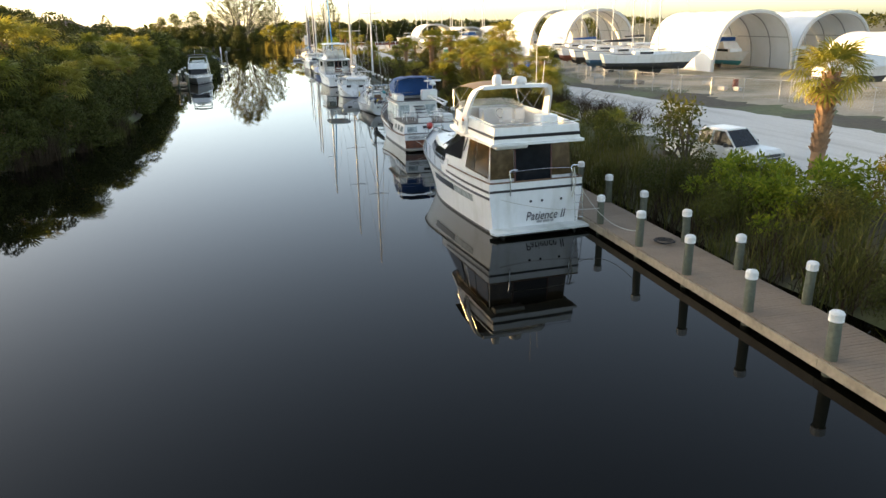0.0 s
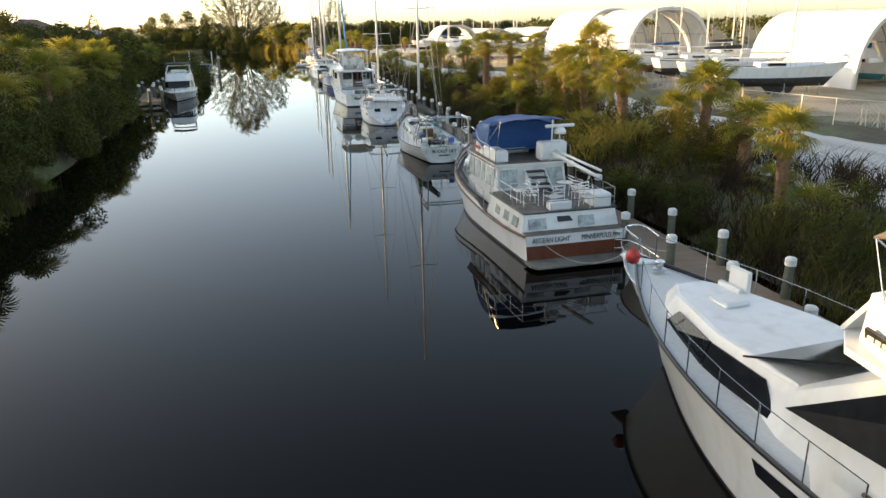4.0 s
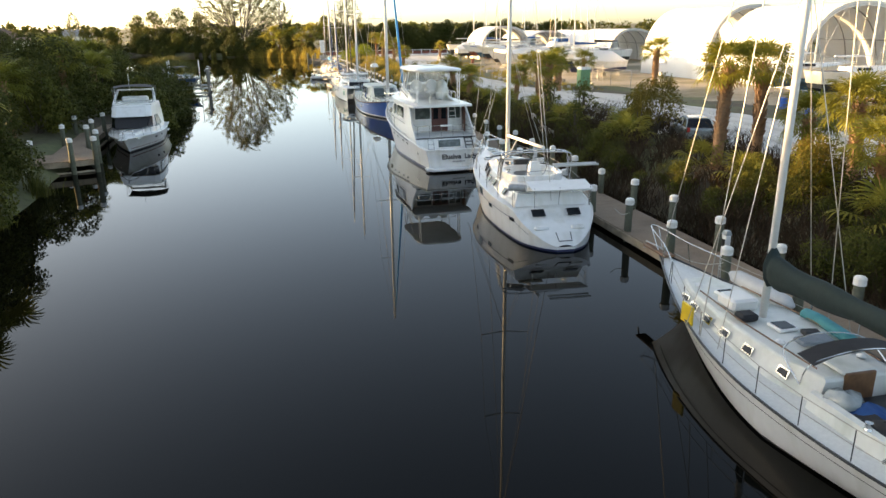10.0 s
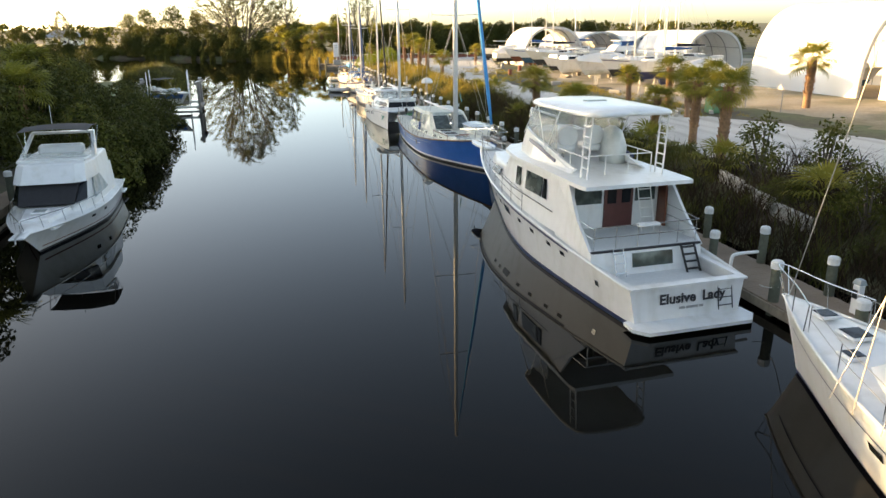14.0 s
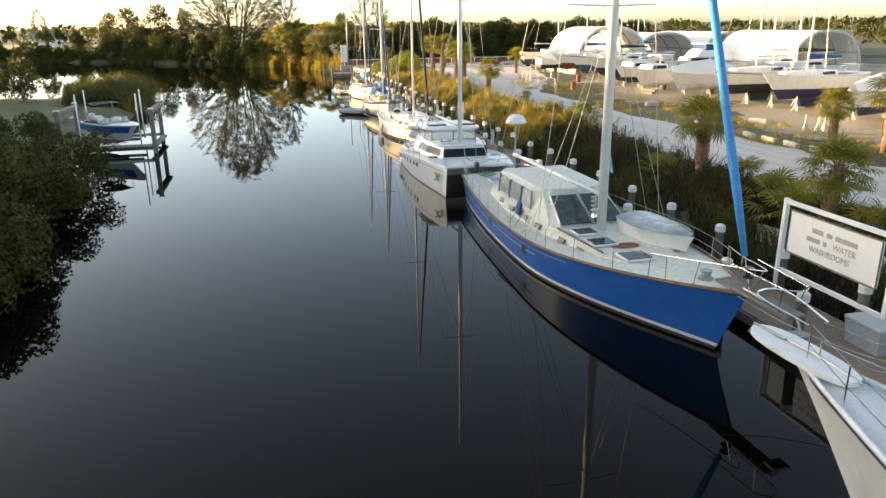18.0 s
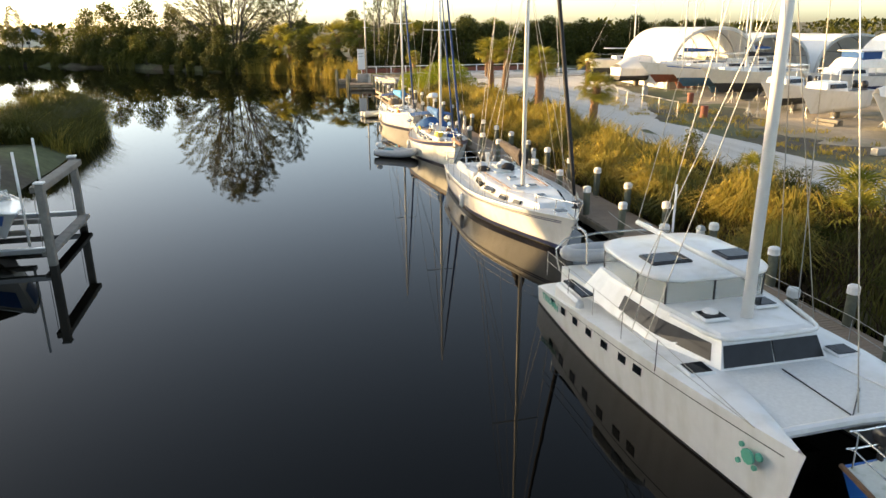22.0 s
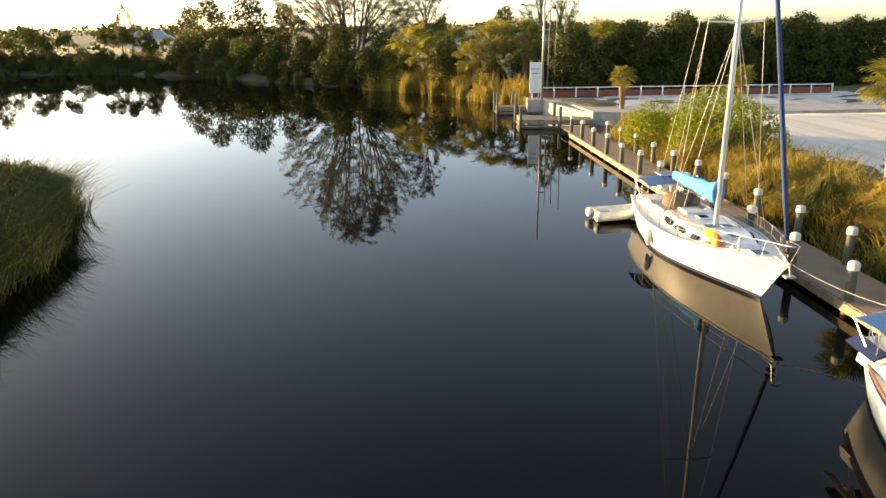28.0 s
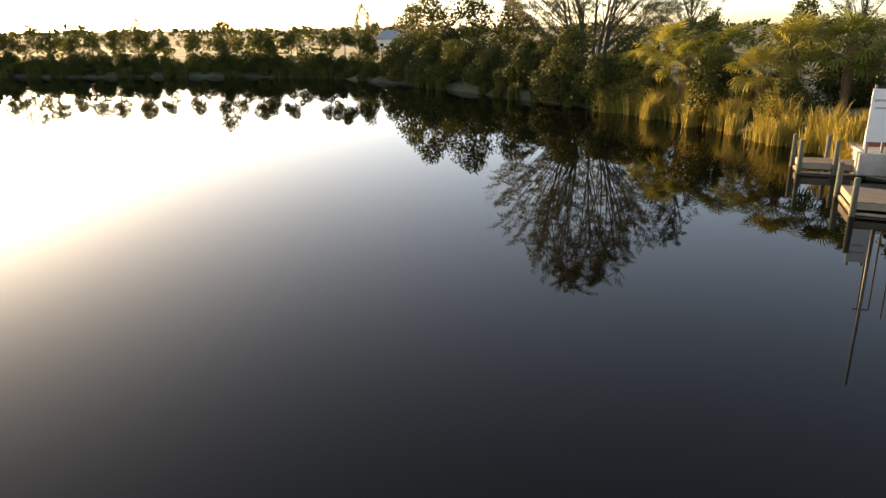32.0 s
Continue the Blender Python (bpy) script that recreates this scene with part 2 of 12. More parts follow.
M["leaf_bright"] = material("bright_green_leaf", (0.19, 0.23, 0.025), 0.5, vary=0.15, scale=1.5, per="island", spread=0.35, translucent=0.35, spec=0.05)
M["needle"] = material("pine_needle", (0.11, 0.11, 0.045), 0.6, vary=0.15, per="island", spread=0.35, translucent=0.42, spec=0.15)
M["reed"] = material("reed_blade", (0.30, 0.24, 0.05), 0.6, vary=0.15, per="island", spread=0.28, translucent=0.35, spec=0.15)
M["reed_green"] = material("green_reed_blade", (0.09, 0.092, 0.022), 0.6, vary=0.15, per="island", spread=0.28, translucent=0.3, spec=0.15)
# dry brown, darkened so the colour carries the deep shade of the undergrowth
M["reed_dry"] = material("shade_dark_dry_reed", (0.05, 0.034, 0.02), 0.75, vary=0.15, per="island", spread=0.28, translucent=0.25, spec=0.15)


# ---- mesh tools ----
def link(name, verts, faces, mat, parent=None, label="", smooth=False):
    me = bpy.data.meshes.new(name)
    me.from_pydata([tuple(v) for v in verts], [], faces)
    me.update()
    if smooth:
        me.polygons.foreach_set("use_smooth", [True] * len(me.polygons))
    if mat:
        me.materials.append(M[mat] if isinstance(mat, str) else mat)
    ob = new(name, me)
    if parent:
        ob.parent = parent
    if label:
        ob["label"] = label
    return ob


class Geo:
    """Vertices and faces that gather into one mesh."""

    def __init__(self):
        self.v, self.f = [], []

    def add(self, verts, faces):
        o = len(self.v)
        self.v += [Vector(p) for p in verts]
        self.f += [tuple(o + i for i in q) for q in faces]
        return self

    def box(self, lo, hi, bevel=0.0):
        (a, b, c), (d, e, f) = lo, hi
        if bevel <= 0:
            p = [(a, b, c), (d, b, c), (d, e, c), (a, e, c), (a, b, f), (d, b, f), (d, e, f), (a, e, f)]
            return self.add(p, [(0, 3, 2, 1), (4, 5, 6, 7), (0, 1, 5, 4), (1, 2, 6, 5), (2, 3, 7, 6), (3, 0, 4, 7)])
        k = min(bevel, (d - a) * 0.45, (e - b) * 0.45, (f - c) * 0.45)
        def ring(i, z):
            return [(a + i, b + k, z), (a + k, b + i, z), (d - k, b + i, z), (d - i, b + k, z), (d - i, e - k, z), (d - k, e - i, z), (a + k, e - i, z), (a + i, e - k, z)]
        return self.rings([ring(k, c), ring(0, c + k), ring(0, f - k), ring(k, f)])

    def rings(self, rings, caps=True, closed=True):
        n = len(rings[0])
        verts = [p for r in rings for p in r]
        faces = []
        for i in range(len(rings) - 1):
            for j in range(n if closed else n - 1):
                k = (j + 1) % n
                faces.append((i * n + j, i * n + k, (i + 1) * n + k, (i + 1) * n + j))
        if caps and closed:
            faces.append(tuple(reversed(range(n))))
            faces.append(tuple((len(rings) - 1) * n + j for j in range(n)))
        return self.add(verts, faces)

    def tube(self, path, r, sides=6, caps=True):
        path = [Vector(p) for p in path]
        rs = r if isinstance(r, (list, tuple)) else [r] * len(path)
        rings = []
        side = None
        for i, p in enumerate(path):
            d = (path[min(i + 1, len(path) - 1)] - path[max(i - 1, 0)])
            d = d.normalized() if d.length > 1e-9 else Vector((0, 0, 1))
            if side is None:
                side = d.orthogonal().normalized()
            side = (side - d * side.dot(d))
            side = side.normalized() if side.length > 1e-6 else d.orthogonal().normalized()
            up = d.cross(side)
            rings.append([p + (side * math.cos(2 * math.pi * k / sides) + up * math.sin(2 * math.pi * k / sides)) * rs[i] for k in range(sides)])
        return self.rings(rings, caps)

    def lathe(self, profile, sides=12, at=(0, 0, 0)):
        at = Vector(at)
        return self.rings([[at + Vector((math.cos(2 * math.pi * k / sides) * max(r, 1e-4), math.sin(2 * math.pi * k / sides) * max(r, 1e-4), z)) for k in range(sides)] for r, z in profile])

    def slab(self, poly, z0, z1):
        """A polygon in plan, from z0 to z1 (numbers or functions of x, y)."""
        f0 = z0 if callable(z0) else (lambda x, y: z0)
        f1 = z1 if callable(z1) else (lambda x, y: z1)
        return self.rings([[(x, y, f0(x, y)) for x, y in poly], [(x, y, f1(x, y)) for x, y in poly]])

    def frustum(self, lo, z0, hi, z1, round_top=0.0):
        """Two plan outlines of as many points, joined; round_top softens the upper edge."""
        rs = [[(x, y, z0) for x, y in lo]]
        if round_top:
            cx, cy = sum(p[0] for p in hi) / len(hi), sum(p[1] for p in hi) / len(hi)
            rs.append([(x, y, z1 - round_top) for x, y in hi])
            def inset(k):
                out = []
                for x, y in hi:
                    d = Vector((cx - x, cy - y))
                    m = min(k, d.length * 0.5)
                    d = d.normalized() * m
                    out.append((x + d.x, y + d.y))
                return out
            rs.append([(x, y, z1 - round_top * 0.35) for x, y in inset(round_top * 0.45)])
            rs.append([(x, y, z1) for x, y in inset(round_top * 1.5)])
        else:
            rs.append([(x, y, z1) for x, y in hi])
        return self.rings(rs)

    def quad_panel(self, corners, u0, u1, v0, v1, proud=0.012, slant=0.0):
        """A thin plate on the four-cornered face (a b c d: lower left, lower right, upper right, upper left)."""
        a, b, c, d = (Vector(p) for p in corners)
        n = (b - a).cross(d - a).normalized()
        def at(u, v):
            return (a * (1 - u) + b * u) * (1 - v) + (d * (1 - u) + c * u) * v
        p = [at(u0, v0), at(u1, v0), at(u1 - slant, v1), at(u0 + slant, v1)]
        q = [x + n * proud for x in p]
        p = [x - n * 0.01 for x in p]
        return self.rings([p, q])

    def done(self, name, mat, parent=None, label="", smooth=False):
        return link(name, self.v, self.f, mat, parent, label, smooth)


def part(name, geo, mat, parent, label="", smooth=False):
    return geo.done(name, mat, parent, label, smooth)


def thing(name, label, category, at=(0, 0, 0), turn=0.0, group=""):
    e = new(name)
    e.empty_display_size = 0.3
    e.matrix_basis = pose(*at, 0, 0, turn)
    return tagged(e, label, category, group)


def lerp(a, b, t):
    return a + (b - a) * t


def table(xs, ys, x):
    return float(np.interp(x, xs, ys))


def superellipse(cx, cy, rx, ry, n=24, p=2.6):
    out = []
    for k in range(n):
        a = 2 * math.pi * k / n
        c, s = math.cos(a), math.sin(a)
        out.append((cx + rx * math.copysign(abs(c) ** (2 / p), c), cy + ry * math.copysign(abs(s) ** (2 / p), s)))
    return out


def lettering(text, size, mat, parent, m, name="lettering", shear=0.0, width=0.0, bold=0.0):
    """Letters as a flat raised mesh, lying in the plane of the pose m."""
    cu = bpy.data.curves.new("letters", "FONT")
    cu.body, cu.size, cu.extrude, cu.align_x, cu.align_y, cu.shear = text, size, 0.004, "CENTER", "CENTER", shear
    cu.resolution_u = 3
    cu.offset = bold
    tmp = bpy.data.objects.new("letters", cu)
    scene.collection.objects.link(tmp)
    me = bpy.data.meshes.new_from_object(tmp.evaluated_get(bpy.context.evaluated_depsgraph_get()))
    bpy.data.objects.remove(tmp)
    bpy.data.curves.remove(cu)
    if width:
        xs = [v.co.x for v in me.vertices]
        k = width / (max(xs) - min(xs))
        for v in me.vertices:
            v.co.x *= k
    me.materials.clear()
    me.materials.append(M[mat])
    ob = new(name, me)
    ob.parent = parent
    ob.matrix_basis = m
    return ob


# ---- ground and water ----
def far_bank(x):
    return table((-400, -115, -70, -50, -30, -4, 6, 12, 16), (300, 298, 305, 303, 288, 264, 252, 240, 225), x)


def left_edge(y):
    return table((-200, 36, 45, 52, 60, 84, 92, 150, 176, 184, 210), (-20.0, -19.5, -17.0, -13.4, -12.3, -12.4, -12.6, -12.6, -12.8, -14.0, -14.0), y)


def shore(x, y):
    """Metres from the water's edge, above nought on land."""
    wob = 0.5 * math.sin(y * 0.21) + 0.35 * math.sin(y * 0.53 + 1.0)
    right = min(x - 14.9 - 0.4 * wob, 1000.0) if y < 222 else -1000.0
    tip = table((-200, -60, -25, -16, -13), (188, 190, 193, 201, 190), x)
    left = min(left_edge(y) + 0.6 * wob - x, tip - y)
    far = y - far_bank(x) + 0.7 * wob
    return max(right, left, far)


def ground_height(x, y):
    d = shore(x, y)
    if d < 0:
        return max(-1.6, -0.25 + 0.35 * d)
    rise = 1.25 if x > 0 else 1.0
    h = -0.25 + (rise + 0.25) * min(1.0, d / (4.0 if x > 0 else 2.2)) ** 0.8
    rough = 0.12 * math.sin(x * 0.9 + 1.3) * math.sin(y * 0.7) if d < 9 else 0.03 * math.sin(x * 0.31) * math.sin(y * 0.27)
    return h + rough * min(1.0, d / 2)


def axis(a, b, step, reach, grow=1.35):
    mid = list(np.arange(a, b + 0.01, step))
    lo, hi, s = [], [], step
    while (mid[0] if not lo else lo[0]) > -reach:
        s *= grow
        lo.insert(0, (lo[0] if lo else mid[0]) - s)
    s = step
    while (hi[-1] if hi else mid[-1]) < reach:
        s *= grow
        hi.append((hi[-1] if hi else mid[-1]) + s)
    return lo + mid + hi


gx, gy = axis(-32, 34, 1.0, 4500), axis(-12, 312, 2.0, 4500)
gv = [(x, y, ground_height(x, y)) for y in gy for x in gx]
gf = [(j * len(gx) + i, j * len(gx) + i + 1, (j + 1) * len(gx) + i + 1, (j + 1) * len(gx) + i) for j in range(len(gy) - 1) for i in range(len(gx) - 1)]
M["soil"] = material("dry_grass_soil", (0.075, 0.06, 0.038), 0.95, vary=0.3, scale=2.2, second=(0.10, 0.11, 0.045), second_scale=0.12, second_cut=(0.42, 0.6), bump=0.05, bump_scale=3)
ground = link("ground", gv, gf, "soil", smooth=True)
tagged(ground, "dry grassy soil of the banks and yard", "ground", kind="structure")


def water_material():
    m = bpy.data.materials.new("still_dark_water")
    m.use_nodes = True
    n, l = m.node_tree.nodes, m.node_tree.links
    b = n["Principled BSDF"]
    b.inputs["Base Color"].default_value = (0.002, 0.0018, 0.0012, 1)
    b.inputs["Roughness"].default_value = 0.015
    b.inputs["IOR"].default_value = 1.21
    co = n.new("ShaderNodeTexCoord")
    t = n.new("ShaderNodeTexNoise")
    t.inputs["Scale"].default_value, t.inputs["Detail"].default_value = 0.9, 2.0
    l.new(co.outputs["Object"], t.inputs["Vector"])
    bu = n.new("ShaderNodeBump")
    bu.inputs["Strength"].default_value, bu.inputs["Distance"].default_value = 0.25, 0.004
    l.new(t.outputs["Fac"], bu.inputs["Height"])
    l.new(bu.outputs["Normal"], b.inputs["Normal"])
    return m


M["water"] = water_material()
water = link("water", [(-700, -200, 0), (30, -200, 0), (30, 330, 0), (-700, 330, 0)], [(0, 1, 2, 3)], "water")
tagged(water, "still dark canal water mirroring sky and boats", "water", kind="structure")

# gravel road and lot, laid on the ground
def strip(name, left, right, ys, mat, label, lift=0.03):
    vs, fs = [], []
    n = 9
    for i, y in enumerate(ys):
        a, b = table(*left, y), table(*right, y)
        for k in range(n):
            x = lerp(a, b, k / (n - 1)) + (0.35 * math.sin(y * 0.9 + k) if k in (0, n - 1) else 0)
            edge = 0.0 if k in (0, n - 1) else lift
            vs.append((x, y, ground_height(x, y) + edge + (0 if k in (0, n - 1) else 0.012 * math.sin(y * 1.7 + k * 2.1)) - (0.02 if edge == 0 else 0)))
    for i in range(len(ys) - 1):
        for k in range(n - 1):
            fs.append((i * n + k, i * n + k + 1, (i + 1) * n + k + 1, (i + 1) * n + k))
    ob = link(name, vs, fs, mat, smooth=True)
    tagged(ob, label, "road", kind="structure")
    return ob


M["gravel"] = material("crushed_shell_gravel", (0.57, 0.545, 0.495), 0.95, vary=0.1, scale=9, second=(0.45, 0.42, 0.37), second_scale=0.9, second_cut=(0.46, 0.66), stretch=(1.0, 0.06, 1.0), bump=0.02, bump_scale=30)
strip("road", ((-40, 20, 36, 50, 62, 72, 88, 98, 106, 122, 135, 175, 200, 240), (21.5, 20.5, 20.8, 21.4, 21.6, 23.4, 24.4, 23.4, 20.8, 20.6, 20.2, 21.2, 21.6, 18)), ((-40, 20, 45, 64, 80, 100, 126, 136, 160, 178, 196, 240), (40, 38, 36, 33, 32, 36, 34, 28.5, 27, 27.5, 36, 48)), list(np.arange(-40, 240.1, 1.5)), "gravel", "pale crushed-shell road and lot beside the canal")
M["yard_sand"] = material("sandy_yard_ground", (0.36, 0.30, 0.22), 0.95, vary=0.18, scale=3, second=(0.20, 0.17, 0.10), second_scale=0.15, second_cut=(0.45, 0.62), bump=0.03, bump_scale=12)
strip("yard", ((30, 45, 64, 80, 100, 126, 136, 160, 178, 196, 226), (39, 37, 34, 33, 37, 35, 29.5, 28.5, 29, 37, 44)), ((30, 226), (95, 95)), list(np.arange(30, 226.1, 2.0)), "yard_sand", "sandy tan ground of the boatyard with dry grass", 0.02)
M["field"] = material("golden_field_grass", (0.34, 0.26, 0.10), 0.95, vary=0.2, scale=0.6, second=(0.20, 0.19, 0.07), second_scale=0.05, second_cut=(0.45, 0.6))
fy = list(np.arange(312, 470, 6.0))
fv = [(x, y, ground_height(x, y) + 0.12) for y in fy for x in np.arange(-260, -44, 12.0)]
fn = len(np.arange(-260, -44, 12.0))
tagged(link("field", fv, [(j * fn + i, j * fn + i + 1, (j + 1) * fn + i + 1, (j + 1) * fn + i) for j in range(len(fy) - 1) for i in range(fn - 1)], "field", smooth=True), "dry golden field behind the far bank", "field", kind="structure")

# ---- the long dock ----
PITCH, FIRST = 3.0824, 15.6
DOCK_TOP = 0.42


def mooring_pile(at, h, r=0.15, group="mooring piles along the dock", lean=(0, 0)):
    e = thing("mooring_pile", "greened round timber pile with a white cap beside the dock", "pile", (at[0], at[1], 0), 0, group)
    dx, dy = lean
    part("post", Geo().tube([(0, 0, -1.4), (dx * 0.5, dy * 0.5, h * 0.5), (dx, dy, h - 0.03)], [r, r * 0.98, r * 0.93], 12), "pile", e, smooth=True)
    part("cap", Geo().lathe([(r * 0.98, h - 0.16), (r * 1.16, h - 0.15), (r * 1.16, h + 0.03), (r * 0.9, h + 0.08), (0.0, h + 0.12)], 12, (dx, dy, 0)), "cap", e, "white plastic cap", smooth=False)
    return e


pile_variants = {}
rng = random.Random(5)
for k in range(-6, 67):
    y = FIRST + PITCH * k
    for row, x in (("front", 12.2), ("back", 14.07)):
        if row == "back" and k in (66,):
            continue
        key = rng.randrange(5)
        if key not in pile_variants:
            pile_variants[key] = mooring_pile((x, y), 1.5 + 0.03 * key, 0.14 + 0.006 * (key % 3), lean=(0.02 * (key - 2), 0.02 * ((key * 2) % 5 - 2)))
        else:
            copy_thing(pile_variants[key], pose(x, y, 0, 0, 0, 0))

dock = thing("dock", "long low boardwalk dock of tan decking on timber piles", "dock")
dock["kind"] = "structure"
for a in range(0, 24):
    y0, y1 = -6 + a * 9.36, -6 + (a + 1) * 9.36
    part("fascia", Geo().box((11.99, y0, DOCK_TOP - 0.30), (12.05, y1 - 0.012, DOCK_TOP - 0.028), 0.008), "fascia", dock)
    part("fascia", Geo().box((14.12, y0, DOCK_TOP - 0.30), (14.18, y1 - 0.012, DOCK_TOP - 0.028), 0.008), "fascia", dock)

# ---- hulls ----
class Hull:
    """Local axes: y from the stern (0) to the bow (L), x athwart, z up from the waterline."""

    def __init__(self, L, B, stern, mid, bow, tw=0.8, rake=1.2, counter=0.0, depth=0.5, wl=0.86, full=0.38, entry=1.9, flare=1.3, maxat=0.42, fine=0.0, fore=0.42):
        self.L, self.B, self.zs = L, B, (stern, mid, bow)
        self.tw, self.rake, self.counter, self.depth, self.wl = tw, rake, counter, depth, wl
        self.maxat, self.entry, self.flare, self.full, self.fine, self.fore = maxat, entry, flare, full, fine, fore

    def sheer(self, s):
        a, m, b = self.zs
        # parabola through stern, a low point near 0.35 and the bow
        return a * (1 - s) * (1 - 2 * s) + 4 * m * s * (1 - s) + b * s * (2 * s - 1)

    def deck_half(self, s):
        h = self.B / 2
        if s <= self.maxat:
            u = (self.maxat - s) / self.maxat
            return h * (1 - (1 - self.tw) * u ** 2)
        u = (s - self.maxat) / (1 - self.maxat)
        return h * max(0.012, (1 - u ** self.entry))

    def half(self, s, z):
        zs = self.sheer(s)
        d = self.deck_half(s)
        u = max(0.0, (s - self.maxat) / (1 - self.maxat))
        w = d * lerp(self.wl, self.wl * (1 - self.fore * u ** 1.5), 1.0) * (1 - self.fine * max(0.0, 1 - s / self.maxat))
        if z >= 0:
            return w + (d - w) * min(1.0, z / zs) ** self.flare
        k = min(1.0, -z / self.depth)
        return w * max(0.02, (1 - k ** 2.2)) ** 0.5

    def yy(self, s, z):
        zs, zb = self.zs[0], self.zs[2]
        y0 = self.counter * (1 - max(-0.2, z) / zs)
        y1 = self.L - self.rake * max(0.0, 1 - z / zb) ** 0.9
        return y0 + s * (y1 - y0)

    def point(self, s, f, side=1):
        """f: the part of the height from the water to the sheer."""
        z = f * self.sheer(s)
        return Vector((side * self.half(s, z), self.yy(s, z), z))

    def band(self, zlo, zhi, n=26, rows=5, proud=0.0, s0=0.0, s1=1.0, sides=(-1, 1)):
        """A strip of both sides between two heights (numbers, or functions of s)."""
        lo = zlo if callable(zlo) else (lambda s: zlo)
        hi = zhi if callable(zhi) else (lambda s: zhi)
        g = Geo()
        for side in sides:
            vs, fs = [], []
            for i in range(n + 1):
                s = lerp(s0, s1, i / n)
                s = 1 - (1 - s) ** 1.25 if s1 == 1.0 and s0 == 0.0 else s
                for j in range(rows + 1):
                    z = lerp(lo(s), hi(s), j / rows)
                    vs.append((side * (self.half(s, z) + proud), self.yy(s, z) + (proud * 0.5 if s > 0.97 else 0), z))
            for i in range(n):
                for j in range(rows):
                    q = (i * (rows + 1) + j, (i + 1) * (rows + 1) + j, (i + 1) * (rows + 1) + j + 1, i * (rows + 1) + j + 1)
                    fs.append(q if side > 0 else q[::-1])
            g.add(vs, fs)
        return g

    def stem(self, zlo, zhi, rows=6):
        """Closes the sliver at the bow."""
        g = Geo()
        vs = []
        for j in range(rows + 1):
            z = lerp(zlo, zhi, j / rows)
            h = self.half(1.0, z)
            vs += [(-h, self.yy(1.0, z), z), (h, self.yy(1.0, z), z)]
        g.add(vs, [(2 * j + 1, 2 * j, 2 * j + 2, 2 * j + 3) for j in range(rows)])
        return g

    def transom(self, zlo=-0.3, zhi=None, rows=8, bulge=0.0, proud=0.0):
        zhi = self.sheer(0) if zhi is None else zhi
        g, vs, fs, n = Geo(), [], [], 8
        for j in range(rows + 1):
            z = lerp(zlo, zhi, j / rows)
            h = self.half(0, z)
            for k in range(n + 1):
                u = -1 + 2 * k / n
                vs.append((u * h, self.yy(0, z) - bulge * (1 - u * u) - proud, z))
        for j in range(rows):
            for k in range(n):
                a = j * (n + 1) + k
                fs.append((a, a + 1, a + n + 2, a + n + 1))
        return g.add(vs, fs)

    def deck(self, drop=0.0, inset=0.0, s0=0.0, s1=0.985, camber=0.05, n=24):
        g, vs, fs, m = Geo(), [], [], 8
        for i in range(n + 1):
            s = lerp(s0, s1, i / n)
            zs = self.sheer(s) - drop
            h = max(0.01, self.half(s, zs) - inset)
            for k in range(m + 1):
                u = -1 + 2 * k / m
                vs.append((u * h, self.yy(s, zs), zs + camber * (1 - u * u)))
        for i in range(n):
            for k in range(m):
                a = i * (m + 1) + k
                fs.append((a, a + 1, a + m + 2, a + m + 1))
        return g.add(vs, fs)

    def edge(self, side, s0=0.0, s1=1.0, n=22, up=0.0, inset=0.0):
        return [Vector((side * (self.half(s, self.sheer(s)) - inset), self.yy(s, self.sheer(s)), self.sheer(s) + up)) for s in (lerp(s0, s1, i / n) for i in range(n + 1))]

    def build(self, e, side="gelcoat", bottom="bottom", boot="navy", boot_z=(0.03, 0.14), deck="nonskid", rail="gelcoat", drop=0.04, stripe=None, stripe_f=(0.82, 0.88), transom=None, bulge=0.0, rail_r=0.035, camber=0.06, deck_s0=0.0):
        part("hull_bottom", self.band(-self.depth * 0.98, boot_z[0], rows=4).add(*self._tup(self.transom(-0.3, boot_z[0], bulge=bulge))).add(*self._tup(self.stem(-0.3, boot_z[0], 2))), bottom, e, "antifouled bottom", smooth=True)
        part("boot_stripe", self.band(boot_z[0], boot_z[1], rows=1).add(*self._tup(self.transom(boot_z[0], boot_z[1], 1, bulge))).add(*self._tup(self.stem(boot_z[0], boot_z[1], 1))), boot, e, "waterline stripe", smooth=True)
        part("hull_side", self.band(boot_z[1], lambda s: self.sheer(s), rows=7).add(*self._tup(self.stem(boot_z[1], self.sheer(1), 6))), side, e, smooth=True)
        part("transom", self.transom(boot_z[1], None, 8, bulge), transom or side, e, smooth=True)
        part("deck", self.deck(drop, camber=camber, s0=deck_s0), deck, e, smooth=True)
        if stripe:
            self.belt(e, "hull_stripe", lambda s: self.sheer(s) * stripe_f[0], lambda s: self.sheer(s) * stripe_f[1], stripe, "painted stripe along the hull", proud=0.006, n=26)
        for sd in (-1, 1):
            part("toe_rail", Geo().tube(self.edge(sd, 0, 1, 26, 0.0), rail_r, 6), rail, e)

    def belt(self, e, name, zlo, zhi, mat, label="", s0=0.0, s1=1.0, n=10, rows=1, proud=0.008):
        """The same strip on each side, as two parts."""
        if proud > 0:
            n, proud = max(n, int(26 * (s1 - s0))), max(proud, 0.02)
        for side in (-1, 1):
            part(name, self.band(zlo, zhi, n, rows, proud, s0, s1, (side,)), mat, e, label, smooth=True)

    def _tup(self, g):
        return g.v, g.f


